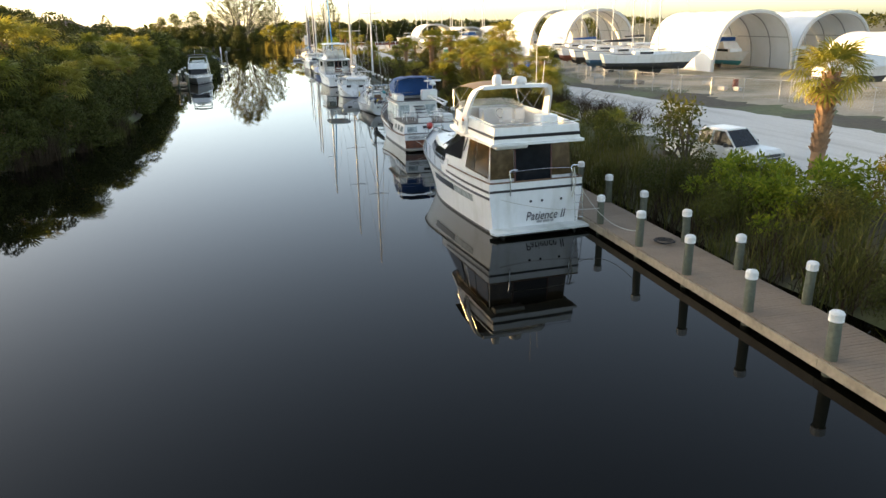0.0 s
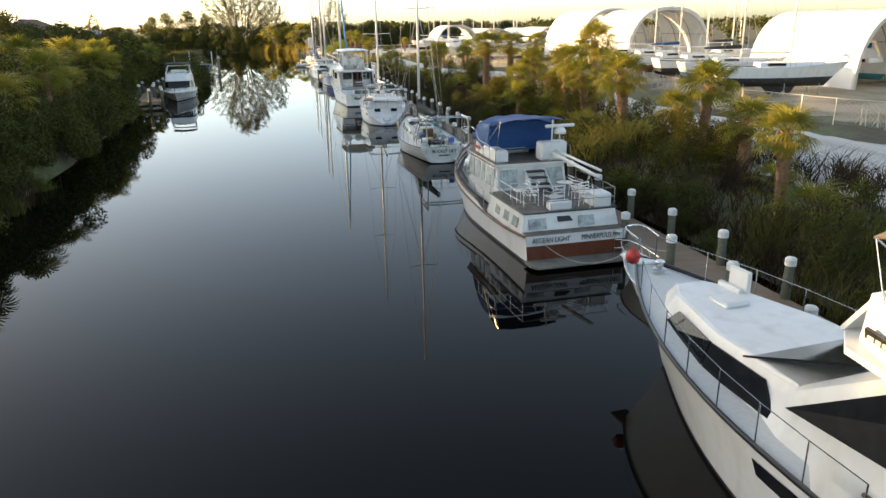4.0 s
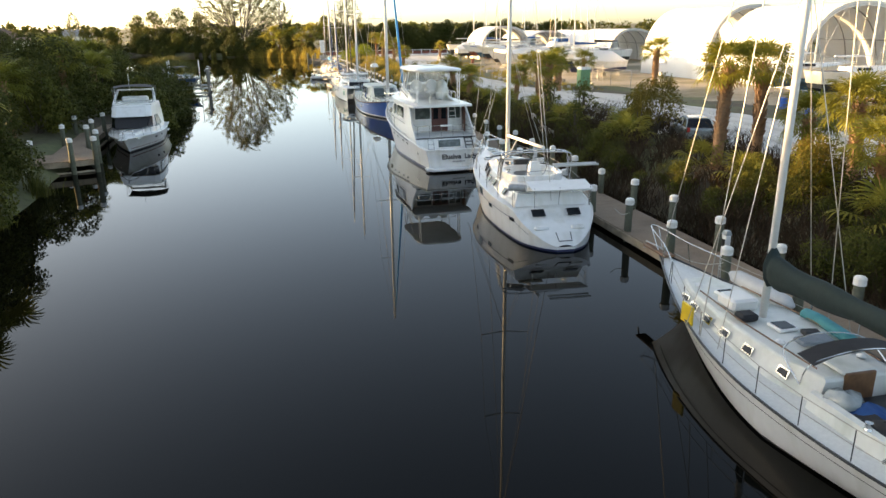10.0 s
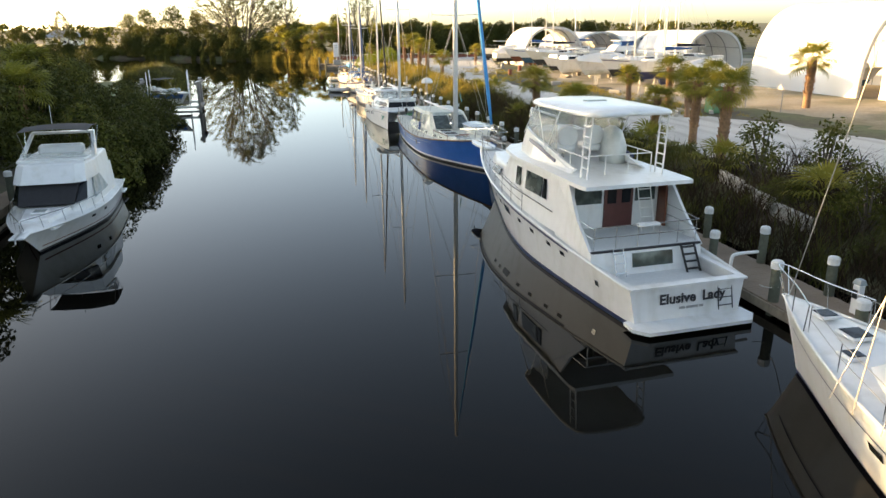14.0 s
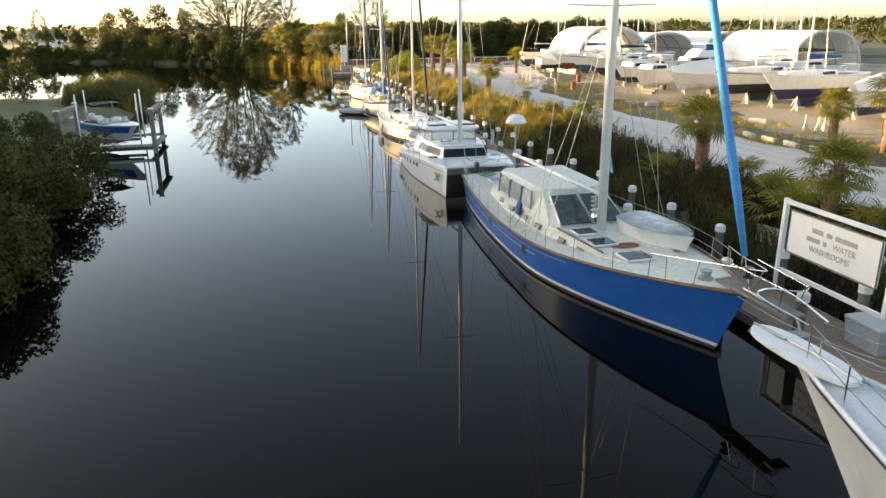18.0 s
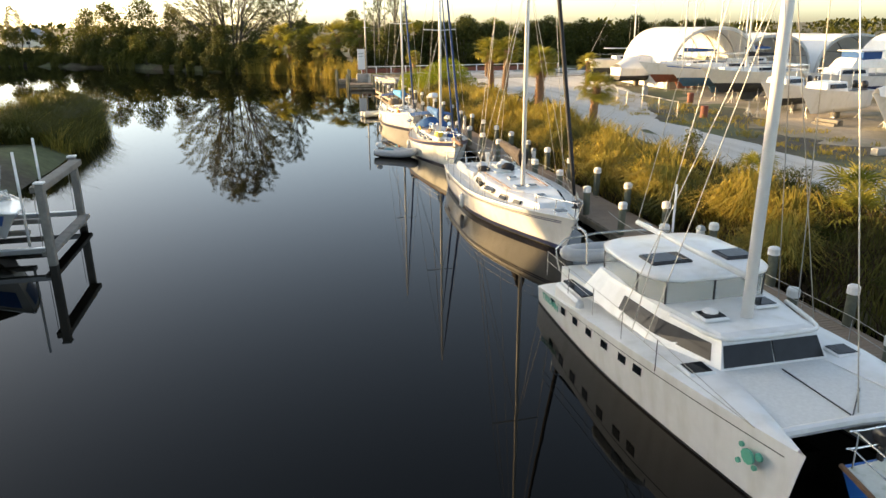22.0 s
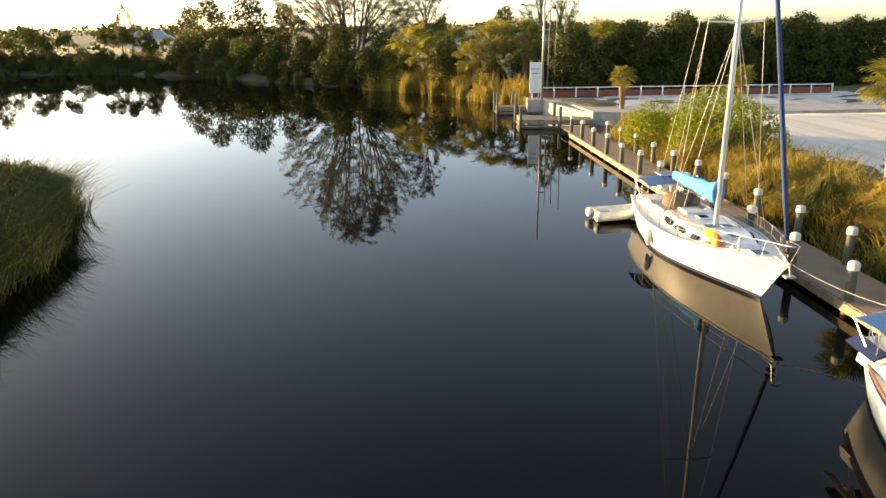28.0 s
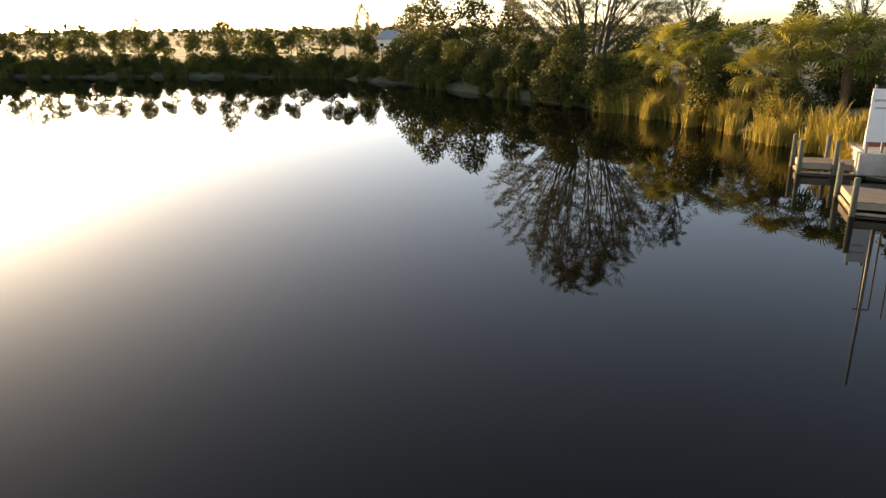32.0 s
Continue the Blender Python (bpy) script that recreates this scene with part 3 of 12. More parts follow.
def stanchions(e, hull, side, s0, s1, n, h=0.62, inset=0.08, lines=(1.0, 0.5), mat="chrome", line_mat="wire"):
    """Upright posts along the deck edge with wires between them."""
    pts = [(lambda s: Vector((side * (hull.half(s, hull.sheer(s)) - inset), hull.yy(s, hull.sheer(s)), hull.sheer(s))))(lerp(s0, s1, i / (n - 1))) for i in range(n)]
    for p in pts:
        part("stanchion", Geo().tube([p, p + Vector((0, 0, h))], 0.014, 5), mat, e)
    for f in lines:
        part("lifeline", Geo().tube([p + Vector((0, 0, h * f)) for p in pts], 0.008, 4), line_mat, e)
    return pts


def rod(e, name, path, r, mat, label="", sides=6):
    return part(name, Geo().tube(path, r, sides), mat, e, label, smooth=sides > 7)


def curve3(pts, n=6):
    """A smooth line through the points."""
    P = [Vector(p) for p in pts]
    out = []
    for i in range(len(P) - 1):
        a, b, c, d = P[max(i - 1, 0)], P[i], P[i + 1], P[min(i + 2, len(P) - 1)]
        for k in range(n):
            t = k / n
            out.append(0.5 * ((2 * b) + (c - a) * t + (2 * a - 5 * b + 4 * c - d) * t * t + (3 * b - a - 3 * c + d) * t ** 3))
    out.append(P[-1])
    return out


def rig(e, hull, y, base, top, spar="white_spar", r=0.09, spreaders=((0.45, 1.1), ), fore=None, aft=None, chain=None, boom=None, cover=None, furl=None, furl_mat="white_spar", cap_y=None):
    """A mast with spreaders, stays and shrouds; boom: (length, height, tilt, side)."""
    mast = part("mast", Geo().tube([(0, y, base), (0, y - 0.02, (base + top) / 2), (0, y - 0.05, top)], [r, r * 0.95, r * 0.75], 10), spar, e, "tall mast", smooth=True)
    H = top - base
    chain = chain or hull.B / 2 * 0.93
    part("masthead_light", Geo().lathe([(0.05, top), (0.06, top + 0.06), (0.02, top + 0.12)], 8, (0, y - 0.05, 0)), "plastic", e)
    part("antenna", Geo().tube([(0.06, y - 0.1, top), (0.06, y - 0.12, top + 0.9)], 0.012, 4), "wire", e)
    tips = []
    for f, w in spreaders:
        z = base + H * f
        for sd in (-1, 1):
            part("spreader", Geo().tube([(0, y, z), (sd * w, y - 0.15, z + 0.05)], [0.035, 0.025], 6), spar, e)
        tips.append((w, z + 0.05))
    cy = cap_y if cap_y is not None else y - 0.15
    for sd in (-1, 1):
        line = [(0, y, top - 0.1)] + [(sd * w, y - 0.15, z) for w, z in reversed(tips)] + [(sd * chain, cy, base * 0.55 + 0.4)]
        part("shroud", Geo().tube(line, 0.012, 4), "wire", e)
        for dy in (-0.7, 0.6):
            part("lower_shroud", Geo().tube([(0, y, base + H * spreaders[0][0]), (sd * chain, cy + dy, base * 0.55 + 0.4)], 0.011, 4), "wire", e)
    if fore:
        part("forestay", Geo().tube([(0, y, top - 0.15), fore], 0.013, 4), "wire", e)
        if furl:
            a, b = Vector((0, y, top - 0.15)), Vector(fore)
            part("furled_headsail", Geo().tube([b.lerp(a, 0.04), b.lerp(a, 0.12), b.lerp(a, 0.5), b.lerp(a, 0.93)], [furl * 0.7, furl * 1.1, furl, furl * 0.45], 8), furl_mat, e, "furled headsail on the forestay", smooth=True)
            part("furling_drum", Geo().lathe([(0.05, 0), (0.14, 0.02), (0.14, 0.05), (0.06, 0.08), (0.06, 0.2), (0.14, 0.22), (0.14, 0.25), (0.05, 0.27)], 10, b.lerp(a, 0.015)), "black", e)
    if aft:
        part("backstay", Geo().tube([(0, y - 0.05, top - 0.05), aft], 0.013, 4), "wire", e)
    if boom:
        ln, z, tilt, side = boom
        end = Vector((side, y - ln, z + tilt))
        part("boom", Geo().tube([(0, y - 0.12, z), end], [0.075, 0.07], 8), spar, e, smooth=True)
        part("topping_lift", Geo().tube([end, (0, y - 0.05, top - 0.1)], 0.008, 4), "rope", e)
        if cover:
            a = Vector((0, y - 0.05, z + 0.42))
            pts = [a, Vector((side * 0.05, y - 0.5, z + 0.30)), Vector((side * 0.5, y - ln * 0.5, z + 0.2 + tilt * 0.5)), Vector((side, y - ln + 0.15, z + 0.1 + tilt))]
            rings = []
            for i, p in enumerate(curve3(pts, 5)):
                t = i / 15
                w = lerp(0.23, 0.13, t) * (1 + 0.12 * math.sin(i * 2.3))
                hh = lerp(0.42, 0.16, t ** 0.7) * (1 + 0.1 * math.sin(i * 1.7))
                rings.append([(p.x + w * math.cos(a2) * (1 - 0.3 * max(0, math.sin(a2))), p.y, p.z + hh * math.sin(a2) * (1.0 if math.sin(a2) > 0 else 1.35)) for a2 in (2 * math.pi * k / 10 for k in range(10))])
            part("sail_cover", Geo().rings(rings), cover, e, "canvas cover laced over the lowered mainsail", smooth=True)
    return mast


def pulpit(e, hull, s0=0.86, h=0.62, out=0.25, mat="chrome", mids=1):
    P = [hull.edge(-1, s0, 1, 4, 0)[0], hull.edge(-1, s0, 1, 4, 0)[2], Vector((0, hull.L + out * 0.2, hull.sheer(1))), hull.edge(1, s0, 1, 4, 0)[2], hull.edge(1, s0, 1, 4, 0)[0]]
    top = [P[0] + Vector((0.05, 0, h * 0.98)), P[1] + Vector((0.05, out * 0.4, h)), Vector((-0.12, hull.L + out, hull.sheer(1) + h * 1.05)), Vector((0.12, hull.L + out, hull.sheer(1) + h * 1.05)), P[3] + Vector((-0.05, out * 0.4, h)), P[4] + Vector((-0.05, 0, h * 0.98))]
    part("pulpit", Geo().tube(curve3(top, 5), 0.016, 6), mat, e, "stainless bow rail")
    for a, b in ((P[0], top[0]), (P[1], top[1]), (Vector((-0.06, hull.L - 0.1, hull.sheer(1))), top[2]), (Vector((0.06, hull.L - 0.1, hull.sheer(1))), top[3]), (P[3], top[4]), (P[4], top[5])):
        part("rail_post", Geo().tube([a, b], 0.014, 5), mat, e)


def pushpit(e, hull, s1=0.1, h=0.62, mat="chrome"):
    z = hull.sheer(0)
    w = hull.half(0, z) - 0.1
    y1 = hull.yy(s1, z)
    w1 = hull.half(s1, z) - 0.08
    for f in (1.0, 0.5):
        part("stern_rail", Geo().tube(curve3([(-w1, y1, z + h * f), (-w, 0.12, z + h * f), (-w * 0.9, 0.05, z + h * f), (w * 0.9, 0.05, z + h * f), (w, 0.12, z + h * f), (w1, y1, z + h * f)], 3), 0.015, 6), mat, e)
    for p in ((-w1, y1), (-w, 0.12), (-w * 0.35, 0.05), (w * 0.35, 0.05), (w, 0.12), (w1, y1)):
        part("rail_post", Geo().tube([(p[0], p[1], z), (p[0], p[1], z + h)], 0.014, 5), mat, e)

# ---- boat fittings ----
def pane(e, name, corners, mat, proud=0.012, label="", deep=0.015):
    c = [Vector(p) for p in corners]
    n = (c[1] - c[0]).cross(c[-1] - c[0]).normalized()
    return part(name, Geo().rings([[p - n * deep for p in c], [p + n * proud for p in c]]), mat, e, label)


def pane2(e, name, corners, mat, proud=0.012, label=""):
    """The same plate on both sides; the corners are given for starboard (x above nought), counter-clockwise from outside."""
    pane(e, name, corners, mat, proud, label)
    pane(e, name, [(-x, y, z) for x, y, z in reversed(corners)], mat, proud, label)


def wall_loop(e, name, pts, z0, z1, thick, mat, label="", flare=0.0, closed=False):
    """An upright wall along a plan line; z0, z1: numbers or lists, one a point."""
    n = len(pts)
    P = [Vector((x, y)) for x, y in pts]
    a = z0 if isinstance(z0, (list, tuple)) else [z0] * n
    b = z1 if isinstance(z1, (list, tuple)) else [z1] * n
    rings = []
    for i, p in enumerate(P):
        q, r = P[(i - 1) % n if closed else max(i - 1, 0)], P[(i + 1) % n if closed else min(i + 1, n - 1)]
        d = (r - q).normalized()
        o = Vector((d.y, -d.x))
        t = o * thick
        f = o * flare
        rings.append([(p.x, p.y, a[i]), (p.x + f.x, p.y + f.y, b[i]), (p.x + f.x - t.x, p.y + f.y - t.y, b[i]), (p.x - t.x, p.y - t.y, a[i])])
    if closed:
        rings.append(rings[0])
    return part(name, Geo().rings(rings, caps=not closed), mat, e, label)


def cleat(e, at, mat="chrome"):
    x, y, z = at
    part("cleat", Geo().tube([(x, y - 0.12, z + 0.06), (x, y, z + 0.05), (x, y + 0.12, z + 0.06)], 0.02, 5).tube([(x, y - 0.03, z - 0.01), (x, y - 0.03, z + 0.05)], 0.018, 5).tube([(x, y + 0.03, z - 0.01), (x, y + 0.03, z + 0.05)], 0.018, 5), mat, e)


def hatch(e, x, y, z, w, l, mat="glass", rim="plastic", tilt=0.0):
    h = part("hatch", Geo().box((x - w / 2, y - l / 2, z - 0.03), (x + w / 2, y + l / 2, z + 0.05), 0.025), rim, e)
    part("hatch_lens", Geo().box((x - w / 2 + 0.05, y - l / 2 + 0.05, z + 0.03), (x + w / 2 - 0.05, y + l / 2 - 0.05, z + 0.064), 0.015), mat, h, "dark acrylic hatch lens")


def ladder(e, a, b, w, n, mat="chrome", r=0.016, name="ladder"):
    a, b = Vector(a), Vector(b)
    d = (b - a)
    s = Vector((w / 2, 0, 0))
    lad = part(name, Geo().tube([a - s, b - s], r, 6).tube([a + s, b + s], r, 6), mat, e)
    for i in range(n):
        p = a.lerp(b, (i + 0.5) / n)
        part("rung", Geo().tube([p - s, p + s], r * 0.9, 5), mat, lad)
    return lad


def dome(e, at, r, h, name="radar_dome", mat="plastic"):
    return part(name, Geo().lathe([(r * 0.8, 0), (r, h * 0.2), (r, h * 0.55), (r * 0.85, h * 0.85), (r * 0.4, h), (0, h * 1.02)], 14, at), mat, e, "white radome", smooth=True)


def fender(e, at, r=0.13, l=0.6, mat="plastic"):
    x, y, z = at
    part("fender", Geo().lathe([(0.03, -l / 2 - 0.06), (r * 0.6, -l / 2), (r, -l / 2 + 0.08), (r, l / 2 - 0.08), (r * 0.6, l / 2), (0.03, l / 2 + 0.06)], 10, at), mat, e, "cylindrical fender hung on a line", smooth=True)


def dock_line(a, b, sag=0.25, r=0.012, mat="rope"):
    a, b = Vector(a), Vector(b)
    pts = [a.lerp(b, i / 10) - Vector((0, 0, sag * 4 * (i / 10) * (1 - i / 10))) for i in range(11)]
    g = Geo().tube(pts, r, 5)
    ob = link("mooring_line", g.v, g.f, mat)
    tagged(ob, "slack pale mooring line from boat to dock pile", "rope", group="mooring lines")
    return ob


def bars(e, m, widths, h, mat="ink", gap=0.04, name="marking"):
    """A row of plain bars where small writing cannot be read."""
    x = -sum(widths) / 2 - gap * (len(widths) - 1) / 2
    for w in widths:
        o = part(name, Geo().box((x, -h / 2, 0), (x + w, h / 2, 0.006)), mat, e)
        o.matrix_basis = m
        x += w + gap


def outboard(e, at, turn=0.0, s=1.0, cowl="black", parent_name="outboard_motor"):
    """A small motor clamped to a transom; returns its cowl."""
    m = Matrix.Translation(at) @ pose(0, 0, 0, 0, 0, turn) @ Matrix.Scale(s, 4)
    def put(name, g, mat, par, label="", smooth=True):
        g.v = [m @ Vector(v) for v in g.v]
        return part(name, g, mat, par, label, smooth)
    c = put("outboard_motor", Geo().rings([superellipse_z(0, -0.12, 0.13, 0.2, 0.25), superellipse_z(0, -0.13, 0.17, 0.25, 0.36), superellipse_z(0, -0.14, 0.17, 0.25, 0.52), superellipse_z(0, -0.13, 0.13, 0.2, 0.64), superellipse_z(0, -0.12, 0.05, 0.08, 0.68)]), cowl, e, "outboard motor")
    put("motor_leg", Geo().box((-0.05, -0.2, -0.55), (0.05, -0.04, 0.28), 0.02).box((-0.09, -0.34, -0.38), (0.09, 0.0, -0.35)), "black", c)
    put("propeller", Geo().lathe([(0.03, -0.08), (0.06, 0.0), (0.02, 0.08)], 8, (0, -0.24, -0.5)).box((-0.16, -0.26, -0.53), (0.16, -0.24, -0.47)), "black", c)
    return c


def superellipse_z(cx, cy, rx, ry, z, n=12, p=2.8):
    return [(x, y, z) for x, y in superellipse(cx, cy, rx, ry, n, p)]


# ---- the near motor yacht ----
def motor_yacht():
    e = thing("motor_yacht", "large white flybridge motor yacht with tan bimini at the dock", "yacht", (9.9, 26.0, 0), 4.2)
    H = Hull(13.7, 4.5, 1.5, 1.62, 2.35, 0.9, rake=1.5, wl=0.93, entry=2.7, fore=0.4, flare=1.5, depth=0.6)
    H.build(e, boot="black", boot_z=(0.02, 0.1), rail="black", rail_r=0.045, stripe="black", stripe_f=(0.955, 0.985))
    z0 = 1.5
    # full-width aft bulwark with its stripe, and the side window band in the hull
    H.belt(e, "bulwark", lambda s: H.sheer(s), lambda s: H.sheer(s) + lerp(0.58, 0.42, min(1, s / 0.4)), "gelcoat", s1=0.42, rows=2, proud=-0.01)
    part("bulwark", H.transom(1.5, 2.08, 3).add(*H._tup(H.transom(1.5, 2.08, 3, 0, -0.07))), "gelcoat", e)
    part("cap_rail", Geo().tube([(-2.14, 4.8, 2.02), (-2.1, 2.0, 2.06), (-2.0, 0.0, 2.1), (2.0, 0.0, 2.1), (2.1, 2.0, 2.06), (2.14, 4.8, 2.02)], 0.035, 6), "teak", e)
    H.belt(e, "hull_stripe", lambda s: H.sheer(s) + 0.2, lambda s: H.sheer(s) + 0.3, "black", s1=0.36)
    pane(e, "hull_stripe", [(-2.02, 0.0, 1.7), (2.02, 0.0, 1.7), (2.02, 0.0, 1.8), (-2.02, 0.0, 1.8)], "black", 0.01)
    for s0, s1, mat in ((0.30, 0.52, "glass"), (0.13, 0.295, "curtain")):
        H.belt(e, "hull_window", lambda s: 1.02 + 0.3 * max(0, s - 0.4), lambda s: 1.32 + 0.2 * max(0, s - 0.4), mat, "long dark window let into the hull side", s0, s1)
    part("deck_floor", Geo().box((-1.95, 0.1, 1.42), (1.95, 4.6, 1.5)), "nonskid", e)
    # saloon and aft cabin under the flybridge
    out = [(-1.8, 0.55), (1.8, 0.55), (1.82, 4.5), (1.75, 7.0), (1.35, 8.3), (-1.35, 8.3), (-1.75, 7.0), (-1.82, 4.5)]
    top = [(-1.72, 0.7), (1.72, 0.7), (1.72, 4.5), (1.6, 5.9), (1.15, 6.2), (-1.15, 6.2), (-1.6, 5.9), (-1.72, 4.5)]
    part("deckhouse", Geo().frustum(out, 1.4, top, 3.36), "gelcoat", e)
    for a, b in ((0.75, 2.3), (2.38, 3.42)):
        pane2(e, "side_window", [(1.80, a, 2.14), (1.80, b, 2.14), (1.725, b, 3.26), (1.725, a, 3.26)], "gold_glass", 0.02)
    pane2(e, "side_window", [(1.82, 4.0, 2.35), (1.80, 6.6, 2.25), (1.6, 5.7, 3.24), (1.72, 4.2, 3.24)], "glass", 0.03, "black wedge-shaped saloon window")
    pane2(e, "vent_slot", [(1.8, 3.62, 2.7), (1.8, 3.7, 2.7), (1.74, 3.8, 3.26), (1.74, 3.72, 3.26)], "black", 0.02)
    pane(e, "aft_window", [(-1.78, 0.56, 2.12), (-0.75, 0.56, 2.12), (-0.75, 0.68, 3.27), (-1.72, 0.68, 3.27)], "gold_glass", 0.02)
    pane(e, "aft_window", [(0.95, 0.56, 2.12), (1.78, 0.56, 2.12), (1.72, 0.68, 3.27), (0.95, 0.68, 3.27)], "gold_glass", 0.02)
    d = pane(e, "sliding_door", [(-0.72, 0.56, 1.5), (0.92, 0.56, 1.5), (0.92, 0.68, 3.29), (-0.72, 0.68, 3.29)], "glass", 0.03, "dark open sliding door")
    part("door_frame", Geo().tube([(-0.7, 0.5, 1.5), (-0.7, 0.64, 3.3)], 0.03, 4), "door_red", d)
    part("door_frame", Geo().tube([(0.9, 0.5, 1.5), (0.9, 0.64, 3.3)], 0.03, 4), "door_red", d)
    pane(e, "windscreen", [(1.3, 8.2, 2.3), (-1.3, 8.2, 2.3), (-1.1, 6.25, 3.26), (1.1, 6.25, 3.26)], "glass", 0.02)
    # trunk cabin forward
    lo = [(-1.6, 6.8), (1.6, 6.8), (1.55, 9.0), (1.0, 11.4), (0.5, 12.2), (-0.5, 12.2), (-1.0, 11.4), (-1.55, 9.0)]
    hi = [(-1.35, 6.8), (1.35, 6.8), (1.25, 9.0), (0.75, 11.0), (0.35, 11.6), (-0.35, 11.6), (-0.75, 11.0), (-1.25, 9.0)]
    part("trunk_cabin", Geo().frustum(lo, 1.6, hi, 2.44, 0.08), "gelcoat", e)
    pane2(e, "cabin_window", [(1.57, 7.0, 1.7), (1.5, 9.0, 1.75), (1.32, 9.0, 2.25), (1.4, 7.5, 2.25)], "glass", 0.03)
    pane2(e, "cabin_window", [(1.5, 9.05, 1.75), (1.12, 10.9, 1.8), (0.97, 10.5, 2.25), (1.31, 9.05, 2.25)], "glass", 0.03)
    hatch(e, 0, 10.2, 2.46, 0.6, 0.6, "plastic")
    part("anchor_windlass", Geo().lathe([(0.14, 0), (0.16, 0.08), (0.09, 0.12), (0.12, 0.25), (0.1, 0.28)], 10, (0, 12.7, 2.3)), "chrome", e)
    part("float_ball", Geo().lathe([(0.02, -0.2), (0.13, -0.15), (0.19, 0), (0.15, 0.13), (0.04, 0.2)], 12, (-0.5, 13.1, 2.62)), "red", e, "round red fender ball on the bow", smooth=True)
    part("storm_ladder", Geo().box((0.5, 10.5, 2.4), (0.62, 11.2, 2.54), 0.02).box((0.7, 10.5, 2.36), (0.82, 11.1, 2.9), 0.02), "plastic", e)
    # flybridge
    fl = [(-2.0, -0.1), (2.0, -0.1), (2.02, 4.8), (1.7, 6.9), (1.1, 7.6), (-1.1, 7.6), (-1.7, 6.9), (-2.02, 4.8)]
    part("flybridge_floor", Geo().slab(fl, 3.34, 3.43), "gelcoat", e)
    co = [(1.25, 7.0), (1.62, 6.0), (1.8, 4.6), (1.8, 0.05), (-1.8, 0.05), (-1.8, 4.6), (-1.62, 6.0), (-1.25, 7.0)]
    wall_loop(e, "flybridge_coaming", co, 3.41, [4.05, 4.1, 4.05, 3.92, 3.92, 4.05, 4.1, 4.05], 0.09, "gelcoat", flare=0.08)
    pane(e, "coaming_front", [(1.25, 7.5, 3.41), (-1.25, 7.5, 3.41), (-1.25, 6.85, 4.05), (1.25, 6.85, 4.05)], "gelcoat", 0.06)
    pane(e, "coaming_stripe", [(-1.84, 0.0, 3.56), (1.84, 0.0, 3.56), (1.85, -0.02, 3.67), (-1.85, -0.02, 3.67)], "black", 0.01)
    pane2(e, "coaming_stripe", [(1.83, 0.05, 3.56), (1.83, 4.6, 3.58), (1.85, 4.6, 3.69), (1.85, 0.05, 3.67)], "black", 0.02)
    pane2(e, "name_board", [(1.78, 5.1, 3.56), (1.52, 6.7, 3.6), (1.55, 6.7, 3.73), (1.81, 5.1, 3.7)], "black", 0.04)
    bars(e, pose(-1.74, 5.85, 3.65, 90, 0, -99), (0.12, 0.1, 0.14, 0.1, 0.12, 0.16, 0.1, 0.14), 0.07, "cream", 0.03)
    wall_loop(e, "venturi_screen", [(1.5, 5.6), (1.3, 6.7), (0.9, 7.0), (-0.9, 7.0), (-1.3, 6.7), (-1.5, 5.6)], 4.06, [4.18, 4.32, 4.36, 4.36, 4.32, 4.18], 0.015, "clear", "clear windscreen")
    part("helm_console", Geo().frustum([(-0.3, 5.6), (1.3, 5.6), (1.2, 6.7), (-0.3, 6.7)], 3.18, [(-0.3, 6.1), (1.2, 6.1), (1.1, 6.8), (-0.3, 6.8)], 4.02, 0.05), "gelcoat", e)
    part("steering_wheel", Geo().tube([(0.4 + 0.2 * math.cos(a), 5.72 + 0.1 * math.sin(a), 3.86 + 0.17 * math.sin(a)) for a in (k * math.pi / 6 for k in range(13))], 0.016, 5), "chrome", e)
    for x in (0.4, 1.0):
        s = part("helm_seat", Geo().box((x - 0.24, 4.75, 3.55), (x + 0.24, 5.2, 3.68), 0.05).tube([(x, 5.0, 3.18), (x, 5.0, 3.55)], 0.05, 8), "plastic", e, "white pedestal seat")
        part("backrest", Geo().box((x - 0.24, 4.66, 3.66), (x + 0.24, 4.76, 4.1), 0.05), "plastic", s)
    part("bench_seat", Geo().box((-1.68, 2.6, 3.18), (-1.1, 5.4, 3.6), 0.05), "plastic", e)
    part("bench_seat", Geo().box((-1.1, 4.9, 3.18), (-0.5, 5.5, 3.6), 0.05), "plastic", e)
    part("wet_bar", Geo().box((0.55, 0.9, 3.18), (1.35, 1.75, 4.15), 0.06), "gelcoat", e, "white cabinet on the flybridge")
    part("bench_seat", Geo().box((-1.68, 0.2, 3.18), (-0.3, 0.75, 3.55), 0.05), "plastic", e)
    # radar arch
    for sd in (-1, 1):
        legs = [(1.93, 4.1, 3.35, 0.05, 0.42), (1.86, 3.55, 4.2, 0.05, 0.33), (1.76, 3.1, 4.72, 0.06, 0.28), (1.6, 2.85, 4.97, 0.09, 0.26), (1.3, 2.75, 5.06, 0.1, 0.25)]
        part("arch_leg", Geo().rings([[(sd * (x + dx * k), yy + dy * f, z + (0.06 if dx * sd > 0 and z > 4.9 else 0)) for dx, dy in ((-1, -1), (1, -1), (1, 1), (-1, 1))] for x, yy, z, k, f in legs]), "gelcoat", e, "raked radar arch leg")
    part("arch_top", Geo().rings([[(x, 2.75 + dy, 5.07 + dz - 0.03 * (abs(x) / 1.4) ** 2) for dy, dz in ((-0.25, -0.06), (0.25, -0.06), (0.25, 0.06), (-0.25, 0.06))] for x in (-1.42, -0.8, 0, 0.8, 1.42)]), "gelcoat", e)
    dome(e, (-0.75, 2.75, 5.12), 0.2, 0.36)
    dome(e, (0.25, 2.75, 5.13), 0.32, 0.26)
